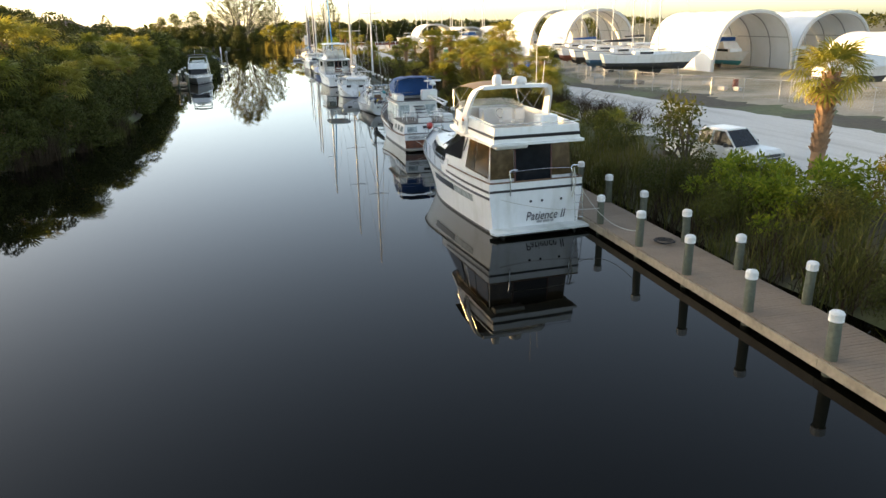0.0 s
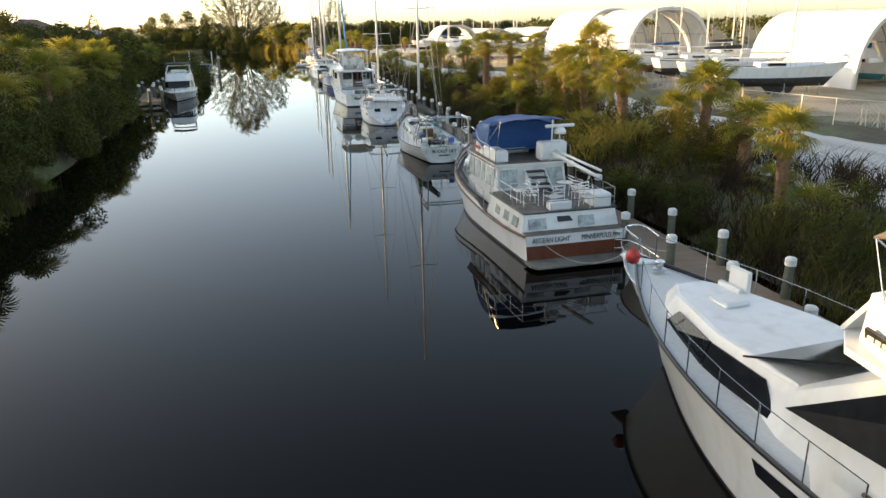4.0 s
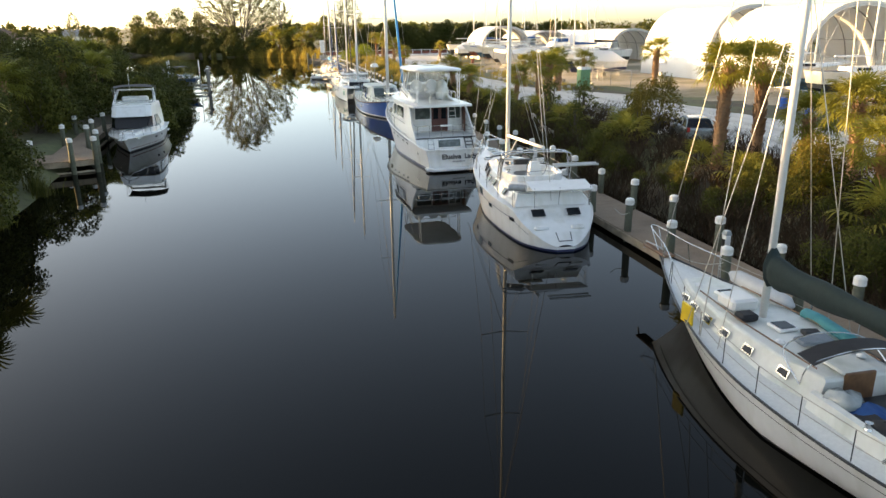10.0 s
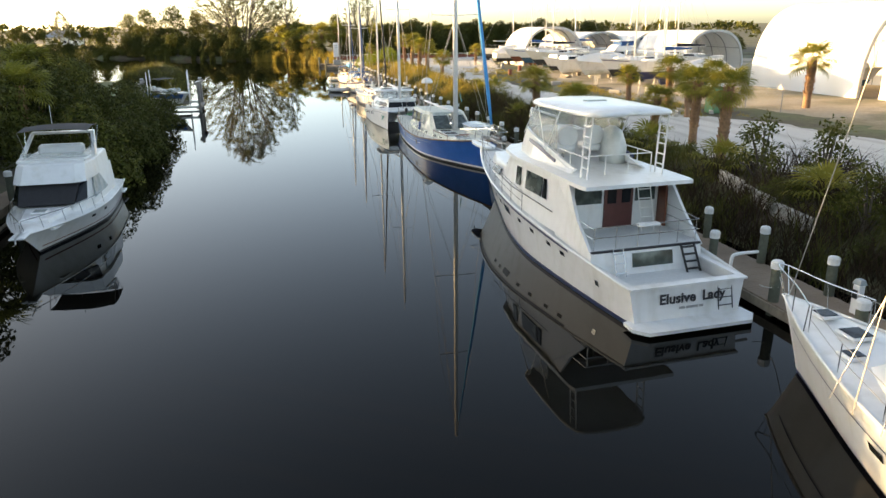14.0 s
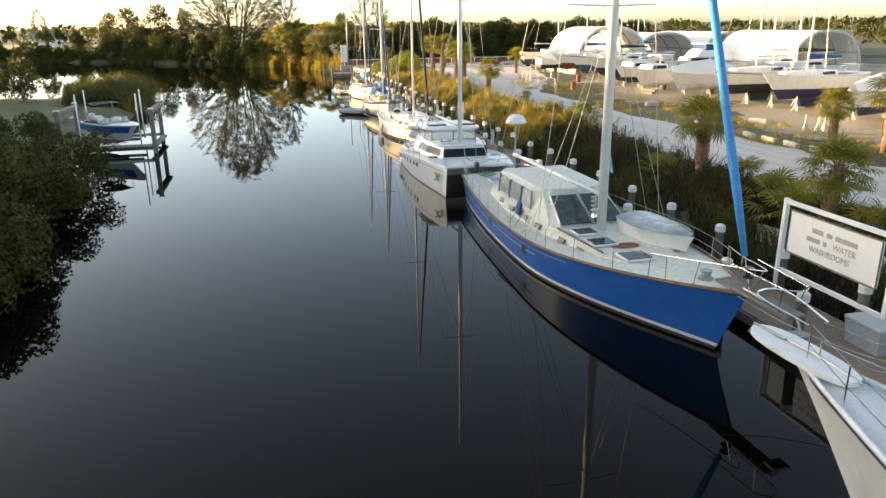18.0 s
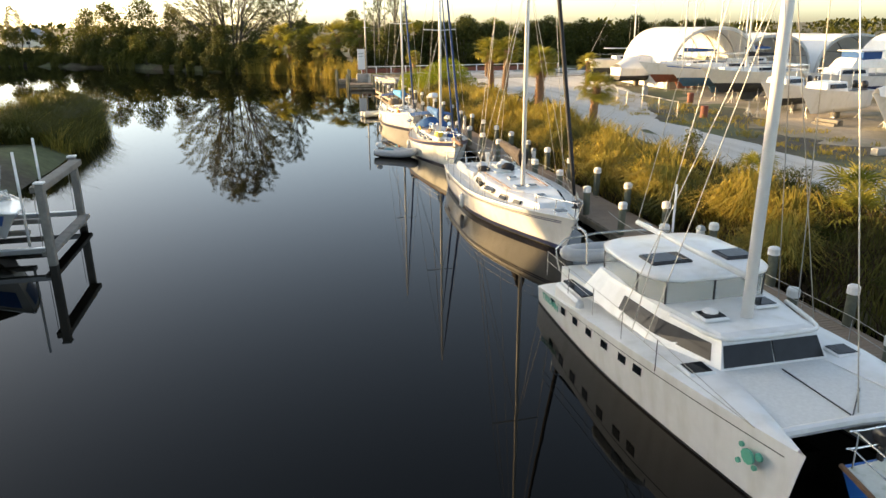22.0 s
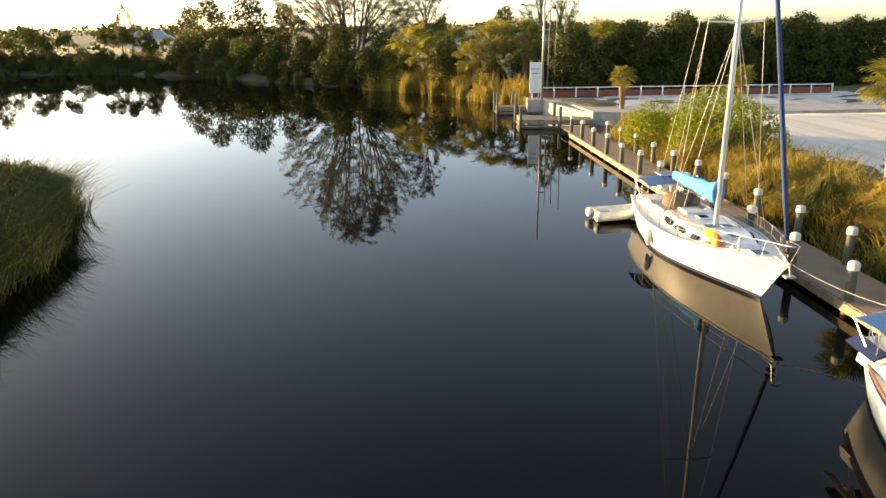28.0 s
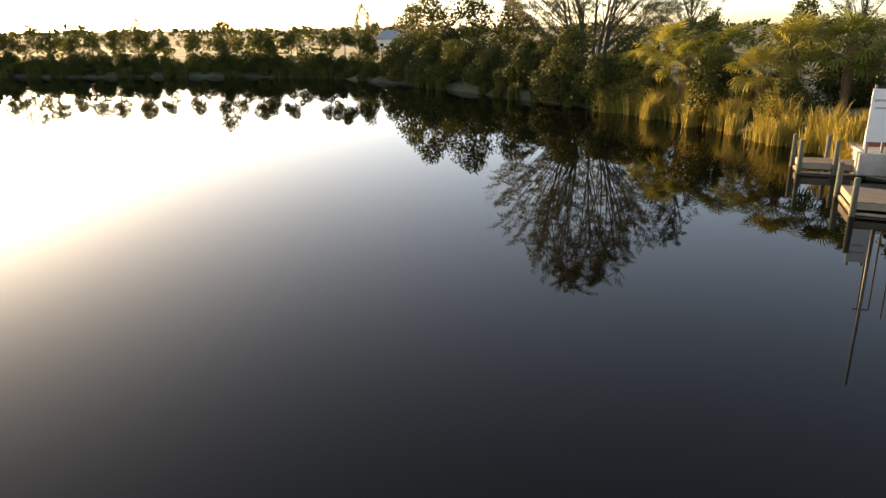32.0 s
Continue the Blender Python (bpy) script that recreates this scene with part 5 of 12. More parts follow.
# ---- sloop with the stern arch ----
def arch_sloop():
    e = thing("sailing_yacht", "off-white cruising sloop with stern arch and green sail cover", "sailboat", (9.97, 65.6, 0), -1.2, "sailing yachts along the dock")
    H = Hull(12.2, 3.7, 1.0, 0.9, 1.5, 0.72, rake=1.7, counter=-0.12, wl=0.88, entry=1.9, flare=0.45, depth=0.6, maxat=0.45, fine=0.58)
    H.build(e, side="gelcoat", bottom="bottom", boot="bottom", boot_z=(0.02, 0.06), deck="nonskid", rail="black", rail_r=0.03, drop=0.05, bulge=0.16)
    H.belt(e, "cove_line", lambda s: H.sheer(s) * 0.78, lambda s: H.sheer(s) * 0.8, "black", "", 0.02, 0.96, 20, 1, 0.004)
    part("transom_panel", H.transom(0.3, 1.0, 4, 0.16, 0.01), "gelcoat_old", e)
    lettering("BUCKET LIST", 0.24, "ink", e, pose(0.1, -0.215, 0.74, 83, 0, 0), width=1.5, bold=0.006)
    bars(e, pose(0.1, -0.235, 0.5, 83, 0, 0), (0.22, 0.3, 0.1), 0.09)
    # coachroof
    lo = [(-0.9, 4.3), (0.9, 4.3), (1.15, 5.5), (1.1, 7.5), (0.8, 9.3), (0.4, 10.2), (-0.4, 10.2), (-0.8, 9.3), (-1.1, 7.5), (-1.15, 5.5)]
    hi = [(x * 0.86, y) for x, y in lo]
    part("coachroof", Geo().frustum(lo, 0.85, hi, 1.42, 0.07), "gelcoat_old", e)
    for y, x in ((5.0, 1.06), (6.1, 1.12), (7.0, 1.1), (7.8, 1.04), (8.6, 0.92), (9.2, 0.8)):
        p = [(x + 0.0, y, 1.08), (x - 0.02, y + 0.36, 1.08), (x - 0.1, y + 0.36, 1.26), (x - 0.08, y, 1.26)]
        pane2(e, "portlight", p, "chrome", 0.03)
        pane2(e, "port_glass", [(a, b + (0.05 if i in (0, 3) else -0.05), c + (0.03 if i < 2 else -0.03)) for i, (a, b, c) in enumerate(p)], "glass", 0.04)
    for y in (6.6, 8.7, 5.4):
        hatch(e, 0.0 if y > 6 else 0.5, y, 1.46, 0.5, 0.5)
    for sd in (-1, 1):
        part("coachroof_rail", Geo().tube([(sd * 0.75, 4.6, 1.5), (sd * 0.8, 7.0, 1.52), (sd * 0.6, 9.0, 1.5)], 0.02, 5), "teak", e)
        part("cockpit_coaming", Geo().rings([[(sd * (0.95 + dx), y, z) for dx, z in ((0, 0.85), (0.2, 0.85), (0.16, 1.2), (0.02, 1.22))] for y in (0.7, 2.2, 4.3)]), "gelcoat_old", e)
    part("cockpit_well", Geo().box((-0.8, 0.9, 0.86), (0.8, 4.25, 0.93)), "black", e, "dark cockpit well")
    part("cockpit_seat", Geo().box((-0.98, 0.9, 0.88), (-0.45, 3.8, 1.05), 0.03), "nonskid", e)
    part("cockpit_seat", Geo().box((0.45, 0.9, 0.88), (0.98, 3.8, 1.05), 0.03), "nonskid", e)
    part("companionway", Geo().box((-0.35, 4.25, 0.9), (0.35, 4.34, 1.5), 0.02), "teak", e)
    part("companion_hatch", Geo().box((-0.4, 4.3, 1.44), (0.4, 5.3, 1.52), 0.03), "gelcoat_old", e)
    rw = [[(u * 1.1, y, z - 0.2 * abs(u) ** 2.5) for u in (-1, -0.6, -0.2, 0.2, 0.6, 1)] for y, z in ((4.3, 1.95), (4.8, 1.98), (5.35, 1.5))]
    part("folded_dodger", Geo().rings(rw[:2], caps=False, closed=False), "black_canvas", e, "dark folded spray hood", smooth=True)
    rod(e, "dodger_bow", curve3([(-1.1, 4.6, 1.2), (-1.05, 4.4, 1.75), (0, 4.3, 1.98), (1.05, 4.4, 1.75), (1.1, 4.6, 1.2)], 4), 0.016, "chrome")
    rod(e, "dodger_bow", curve3([(-1.1, 4.6, 1.2), (-1.0, 5.3, 1.65), (0, 5.5, 1.8), (1.0, 5.3, 1.65), (1.1, 4.6, 1.2)], 4), 0.016, "chrome")
    # clutter in the cockpit and on deck
    rc = random.Random(4)
    for name, mat, x, y, z, s in (("sail_bag", "blue_canvas", -0.5, 3.5, 1.1, 0.34), ("piled_clothing", "vinyl", -0.7, 3.9, 1.2, 0.36), ("jerry_can", "red", 0.0, 2.0, 1.12, 0.15), ("jerry_can", "yellow", -0.25, 2.4, 1.12, 0.2), ("crate", "green_plastic", 0.2, 2.4, 1.05, 0.22), ("sail_bag", "vinyl", 0.4, 1.7, 1.15, 0.34), ("cushion", "black_canvas", -0.6, 2.9, 1.12, 0.3), ("cooler", "plastic", 0.65, 1.2, 1.15, 0.28)):
        rr_ = [[(x + r * s * math.cos(a) * rc.uniform(0.55, 1.15), y + r * s * math.sin(a) * rc.uniform(0.55, 1.2), z + dz * s * rc.uniform(0.5, 1.0)) for a in (2 * math.pi * k / 9 for k in range(9))] for r, dz in ((0.8, -0.6), (1.0, -0.2), (0.95, 0.3), (0.5, 0.62))]
        part(name, Geo().rings(rr_), mat, e, smooth=True)
    for k, (mat, x0, y0, z0, w, l, h) in enumerate((("black_canvas", -0.95, 2.6, 1.05, 0.5, 0.9, 0.12), ("tan_canvas", 0.5, 1.3, 1.05, 0.4, 0.6, 0.2), ("teal", 0.45, 2.9, 1.05, 0.45, 0.5, 0.16), ("black", -0.3, 1.1, 0.93, 0.6, 0.5, 0.3), ("plastic", -0.95, 1.1, 1.05, 0.35, 0.5, 0.3), ("blue_plastic", 0.6, 0.55, 1.1, 0.35, 0.3, 0.3), ("teak", 0.2, 3.3, 0.93, 0.25, 0.5, 0.3), ("grey_cover", -0.35, 5.5, 1.5, 0.8, 0.35, 0.07), ("black_canvas", 0.15, 6.0, 1.43, 0.45, 0.3, 0.1))):
        g = Geo().box((x0, y0, z0), (x0 + w, y0 + l, z0 + h), min(0.05, h * 0.3))
        for v in g.v:
            v.z += 0.04 * math.sin(7 * v.x + 5 * v.y + k) * (v.z > z0 + h * 0.5)
            v.x += 0.04 * math.sin(9 * v.y + k)
        part("folded_tarp" if h < 0.2 else "deck_box", g, mat, e)
    for x, y, z in ((0.55, 4.9, 1.46), (-0.6, 5.9, 1.46), (0.5, 7.9, 1.46), (-0.4, 9.4, 1.46)):
        part("mushroom_vent", Geo().lathe([(0.09, 0), (0.1, 0.03), (0.07, 0.07), (0, 0.09)], 10, (x, y, z)), "plastic", e)
    for y in (0.95, 2.0, 2.9):
        part("cockpit_winch", Geo().lathe([(0.08, 0), (0.06, 0.04), (0.07, 0.14)], 10, (-1.05, y, 1.2)), "chrome", e)
    part("deck_box", Geo().box((-0.6, 7.6, 1.45), (0.1, 8.3, 1.75), 0.06), "plastic", e)
    part("deck_bag", Geo().box((-0.75, 7.0, 1.44), (-0.3, 7.4, 1.62), 0.06), "black_canvas", e)
    part("yellow_board", Geo().box((-1.42, 8.0, 1.0), (-1.36, 8.5, 1.5), 0.02), "yellow", e)
    kay = part("stowed_dinghy", Geo().rings([[(0.95 + r * math.cos(a), y, 1.5 + r * 0.75 * math.sin(a)) for a in (2 * math.pi * k / 10 for k in range(10))] for y, r in ((7.5, 0.08), (7.8, 0.24), (8.8, 0.28), (9.7, 0.24), (10.0, 0.08))]), "grey_rubber", e, "rolled grey inflatable on the foredeck", smooth=True)
    part("stowed_sail", Geo().rings([[(x + 0.16 * math.cos(a), y, 1.55 + 0.12 * math.sin(a)) for a in (2 * math.pi * k / 8 for k in range(8))] for x, y in ((0.75, 5.2), (0.85, 5.8), (0.95, 6.6), (0.9, 7.0))]), "teal", e, "turquoise sail bag", smooth=True)
    rig(e, H, 7.3, 1.4, 16.8, "white_spar", 0.09, ((0.5, 1.05),), fore=(0, 12.0, 1.6), aft=(0, 0.1, 1.0), boom=(5.0, 2.35, 0.15, 0.25), cover="green_canvas")
    pulpit(e, H, 0.86, 0.65, 0.35)
    for sd in (-1, 1):
        stanchions(e, H, sd, 0.12, 0.86, 8, 0.62)
    part("bowsprit", Geo().box((-0.18, 11.6, 1.5), (0.18, 12.9, 1.58), 0.02), "teak", e)
    part("anchor", Geo().tube([(0, 12.0, 1.65), (0, 13.0, 1.6), (0, 13.1, 1.35)], 0.03, 6), "steel", e)
    # stern arch of bent tube
    for y0, y1 in ((0.75, 0.3), (1.45, 1.0)):
        rod(e, "arch_tube", curve3([(-1.3, y0 + 0.8, 1.0), (-1.25, y0 + 0.1, 2.0), (-1.05, y1, 2.55), (-0.7, y1 - 0.1, 2.68), (1.2, y1 - 0.1, 2.68), (1.5, y1, 2.55), (1.62, y0, 2.0), (1.65, y0 + 0.5, 1.0)], 4), 0.035, "chrome", "bent tube of the stern arch", 8)
    for x in (-0.9, 0.3, 1.45):
        rod(e, "arch_rung", [(x, 0.2, 2.67), (x, 0.95, 2.67)], 0.025, "chrome")
    for sd, x in ((-1, -1.28), (1, 1.62)):
        for z in (1.35, 1.75, 2.15):
            rod(e, "arch_rung", [(x, 0.65, z), (x, 1.35, z + 0.05)], 0.02, "chrome")
    part("davit_bar", Geo().box((-1.15, -0.75, 2.7), (-1.03, 0.9, 2.8), 0.02), "alu", e)
    part("davit_bar", Geo().box((1.4, -0.75, 2.7), (1.52, 0.9, 2.8), 0.02), "alu", e)
    for x in (-1.09, 1.46):
        part("davit_tackle", Geo().tube([(x, -0.7, 2.7), (x + 0.05, -0.68, 1.6), (x, -0.72, 0.7)], [0.05, 0.03, 0.06], 6), "rope", e, "looped davit falls")
    pushpit(e, H, 0.08, 0.6)
    outboard(e, (-0.75, 0.05, 0.95), 180, 0.75, "black")
    part("wind_vane", Geo().tube([(0.2, 0.0, 0.7), (0.2, -0.35, 1.0), (0.2, -0.3, 1.7)], 0.03, 6).tube([(-0.15, -0.05, 0.6), (-0.15, -0.3, 1.4)], 0.02, 5), "chrome", e, "self-steering frame")
    part("swim_step", Geo().box((0.5, -0.25, 0.18), (1.1, 0.3, 0.24), 0.03), "gelcoat", e)
    part("stern_seat", Geo().box((0.75, 0.05, 1.15), (1.25, 0.4, 1.19), 0.015), "plastic", e)
    dock_line((11.6, 66.0, 1.0), (12.2, 64.9, 1.2), 0.2)
    dock_line((10.6, 77.6, 1.5), (12.2, 77.2, 1.2), 0.2)


arch_sloop()


# ---- white sloop with the scooped transom ----
class ScoopHull(Hull):
    """A hull whose sheer sweeps down to the water at a rounded stern."""

    def sheer(self, s):
        u = max(0.0, 1 - s / 0.13)
        return super().sheer(s) - 1.0 * u ** 1.1

    def yy(self, s, z):
        return super().yy(s, z) - 0.65 * (1 - s)

    def deck_half(self, s):
        u = max(0.0, 1 - s / 0.12)
        return super().deck_half(s) * max(0.3, math.sqrt(1 - min(1.0, 0.955 * u) ** 2))

    def band(self, zlo, zhi, n=26, *rest, **more):
        return super().band(zlo, zhi, max(n, 72) if n > 12 else n, *rest, **more)

    def deck(self, *rest, n=24, **more):
        return super().deck(*rest, n=72, **more)

    def edge(self, side, s0=0.0, s1=1.0, n=22, up=0.0, inset=0.0):
        return super().edge(side, s0, s1, 72 if n > 20 else n, up, inset)


def scoop_sloop():
    e = thing("sailing_yacht", "white centre-cockpit sloop with rounded scoop transom", "sailboat", (9.45, 83.45, 0), -4.7, "sailing yachts along the dock")
    H = ScoopHull(13.1, 4.0, 1.2, 1.42, 1.68, 0.58, rake=0.9, counter=0.0, wl=0.9, entry=2.0, flare=0.6, depth=0.5, maxat=0.42)
    H.build(e, boot="navy", boot_z=(-0.02, 0.09), rail="gelcoat", drop=0.03, deck="gelcoat", camber=0.1)
    H.belt(e, "cove_line", lambda s: H.sheer(s) * 0.70, lambda s: H.sheer(s) * 0.72, "navy", "", 0.06, 0.96, 20, 1, 0.004)
    for x0, x1 in ((-0.95, -0.45), (0.45, 0.95)):
        part("locker_lid", Geo().box((x0 - 0.05, 0.0, 0.62), (x1 + 0.05, 0.38, 0.8), 0.08), "gelcoat", e)
        pane(e, "stern_port", [(x0, 0.5, 1.1), (x1, 0.5, 1.1), (x1, 0.8, 1.27), (x0, 0.8, 1.27)], "glass", 0.04)
    rod(e, "ladder_handle", [(-0.28, -0.3, 0.66), (-0.25, -0.62, 0.42), (0.25, -0.62, 0.42), (0.28, -0.3, 0.66)], 0.02, "black")
    # deckhouse: aft cabin, cockpit, raised saloon
    lo = [(-1.45, 1.3), (1.45, 1.3), (1.6, 3.0), (1.55, 6.0), (1.2, 8.4), (0.7, 9.8), (-0.7, 9.8), (-1.2, 8.4), (-1.55, 6.0), (-1.6, 3.0)]
    hi = [(-1.3, 1.45), (1.3, 1.45), (1.38, 3.0), (1.3, 6.0), (0.95, 8.2), (0.5, 9.2), (-0.5, 9.2), (-0.95, 8.2), (-1.3, 6.0), (-1.38, 3.0)]
    part("coachroof", Geo().frustum(lo, 1.3, hi, 1.86, 0.09), "gelcoat", e)
    wall_loop(e, "cockpit_coaming", superellipse(0, 4.3, 1.25, 1.3, 20, 3), 1.8, 2.12, 0.16, "gelcoat", closed=True)
    part("cockpit_floor", Geo().slab(superellipse(0, 4.3, 1.12, 1.18, 20, 3), 1.84, 1.87), "gelcoat_old", e)
    part("cockpit_well", Geo().slab(superellipse(0, 4.6, 0.6, 0.75, 16, 3), 1.86, 1.885), "black", e)
    part("helm_pedestal", Geo().frustum([(-0.3, 3.5), (0.3, 3.5), (0.3, 3.9), (-0.3, 3.9)], 1.86, [(-0.2, 3.6), (0.2, 3.6), (0.2, 3.8), (-0.2, 3.8)], 2.6, 0.04), "gelcoat", e)
    part("steering_wheel", Geo().tube([(0.42 * math.cos(a), 3.42, 2.4 + 0.42 * math.sin(a)) for a in (k * math.pi / 8 for k in range(17))], 0.018, 5), "chrome", e)
    part("companionway", Geo().box((-0.4, 5.55, 1.9), (0.4, 5.75, 2.35), 0.03), "black", e)
    part("sliding_hatch", Geo().box((-0.5, 5.6, 1.9), (0.5, 6.9, 2.02), 0.04), "glass", e)
    for a, b in ((6.3, 7.4), (7.55, 8.3)):
        pane2(e, "saloon_window", [(1.5 - 0.15 * (a - 6), a, 1.5), (1.5 - 0.17 * (b - 6), b, 1.5), (1.32 - 0.16 * (b - 6), b, 1.78), (1.36 - 0.15 * (a - 6), a + 0.1, 1.78)], "glass", 0.03)
    for a in (2.6, 4.4, 5.3):
        pane2(e, "coach_port", [(1.6, a, 1.48), (1.59, a + 0.36, 1.48), (1.44, a + 0.36, 1.7), (1.45, a, 1.7)], "glass", 0.03)
    part("deck_stripe", Geo().tube(curve3([(-0.8, 8.6, 1.93), (0, 9.0, 1.95), (0.8, 8.6, 1.93)], 5), 0.04, 5), "black", e)
    for x, y, z, w in ((0, 8.3, 1.92, 0.5), (-0.55, 7.6, 1.92, 0.4), (0.55, 7.6, 1.92, 0.4), (0, 10.6, 1.72, 0.6), (-0.6, 9.9, 1.62, 0.45), (0.6, 9.9, 1.62, 0.45), (0, 11.6, 1.76, 0.5)):
        hatch(e, x, y, z, w, w)
    for s in (0.12, 0.3, 0.5, 0.62, 0.4):
        H.belt(e, "hull_port", 0.78 if s != 0.4 else 0.98, 0.93 if s != 0.4 else 1.3, "glass", "", s, s + (0.035 if s != 0.4 else 0.05), 2, 1, 0.008)
    # mainsheet arch, bimini frame, solar panel, barbecue
    for dy in (0.0, 0.5):
        rod(e, "traveller_arch", curve3([(-1.5, 3.6 + dy, 1.8), (-1.45, 3.3 + dy, 2.7), (-1.1, 3.2 + dy, 3.05), (1.1, 3.2 + dy, 3.05), (1.45, 3.3 + dy, 2.7), (1.5, 3.6 + dy, 1.8)], 4), 0.03, "chrome", "", 8)
    for sd in (-1, 1):
        ladder(e, (sd * 1.48, 3.85, 1.9), (sd * 1.44, 3.55, 2.8), 0.05, 3, r=0.02, name="arch_brace")
    part("davit_bar", Geo().box((0.2, 1.6, 2.75), (2.0, 1.68, 2.83), 0.02).box((0.2, 1.9, 2.75), (2.0, 1.98, 2.83), 0.02), "alu", e)
    part("solar_panel", Geo().rings([[(-0.9, 0.75, 2.0), (1.5, 0.75, 2.0), (1.5, 1.75, 2.16), (-0.9, 1.75, 2.16)], [(-0.9, 0.75, 2.04), (1.5, 0.75, 2.04), (1.5, 1.75, 2.2), (-0.9, 1.75, 2.2)]]), "plastic", e, "white panel propped over the stern")
    for x, y in ((-0.8, 0.85), (1.4, 0.85), (-0.8, 1.65), (1.4, 1.65)):
        rod(e, "panel_post", [(x, y, 1.35), (x, y, 2.1)], 0.015, "chrome")
    part("barbecue", Geo().tube([(-1.65, 1.5, 2.05), (-1.05, 1.2, 2.05)], 0.14, 10), "steel", e, "stainless rail barbecue")
    part("spare_board", Geo().box((-1.2, 1.3, 1.85), (-0.2, 1.9, 1.9), 0.02), "cream", e)
    rig(e, H, 8.4, 1.75, 19.0, "white_spar", 0.1, ((0.32, 1.25), (0.6, 1.05)), fore=(0, 12.9, 1.75), aft=(0, 1.3, 1.5), boom=(5.2, 3.0, 0.25, 0.2), cover=None)
    part("boom_vang", Geo().tube([(0, 8.25, 2.0), (0.1, 7.0, 3.0)], 0.035, 6), "alu", e)
    part("winch_drum", Geo().lathe([(0.1, 0), (0.07, 0.06), (0.1, 0.16)], 10, (-1.05, 4.0, 2.12)), "chrome", e)
    part("winch_drum", Geo().lathe([(0.1, 0), (0.07, 0.06), (0.1, 0.16)], 10, (1.05, 4.0, 2.12)), "chrome", e)
    rod(e, "grab_bow", curve3([(-0.6, 3.0, 1.9), (-0.58, 2.9, 2.3), (0.58, 2.9, 2.3), (0.6, 3.0, 1.9)], 4), 0.018, "chrome")
    pulpit(e, H, 0.86, 0.65, 0.15)
    for sd in (-1, 1):
        stanchions(e, H, sd, 0.14, 0.86, 7, 0.62, 0.12)
        rod(e, "stern_rail", curve3([(sd * 1.55, 2.4, 2.0), (sd * 1.58, 1.2, 2.0), (sd * 1.3, 0.85, 1.95), (sd * 0.7, 0.95, 1.9)], 4), 0.016, "chrome")
        rod(e, "rail_post", [(sd * 1.58, 1.2, 1.35), (sd * 1.58, 1.2, 2.0)], 0.014, "chrome")
    rod(e, "flag_post", [(0.2, 1.0, 1.4), (0.2, 0.85, 2.1)], 0.014, "chrome")
    dock_line((11.7, 83.6, 1.3), (12.2, 83.3, 1.2), 0.15)
    dock_line((10.5, 95.8, 1.6), (12.2, 98.7, 1.2), 0.3)


scoop_sloop()

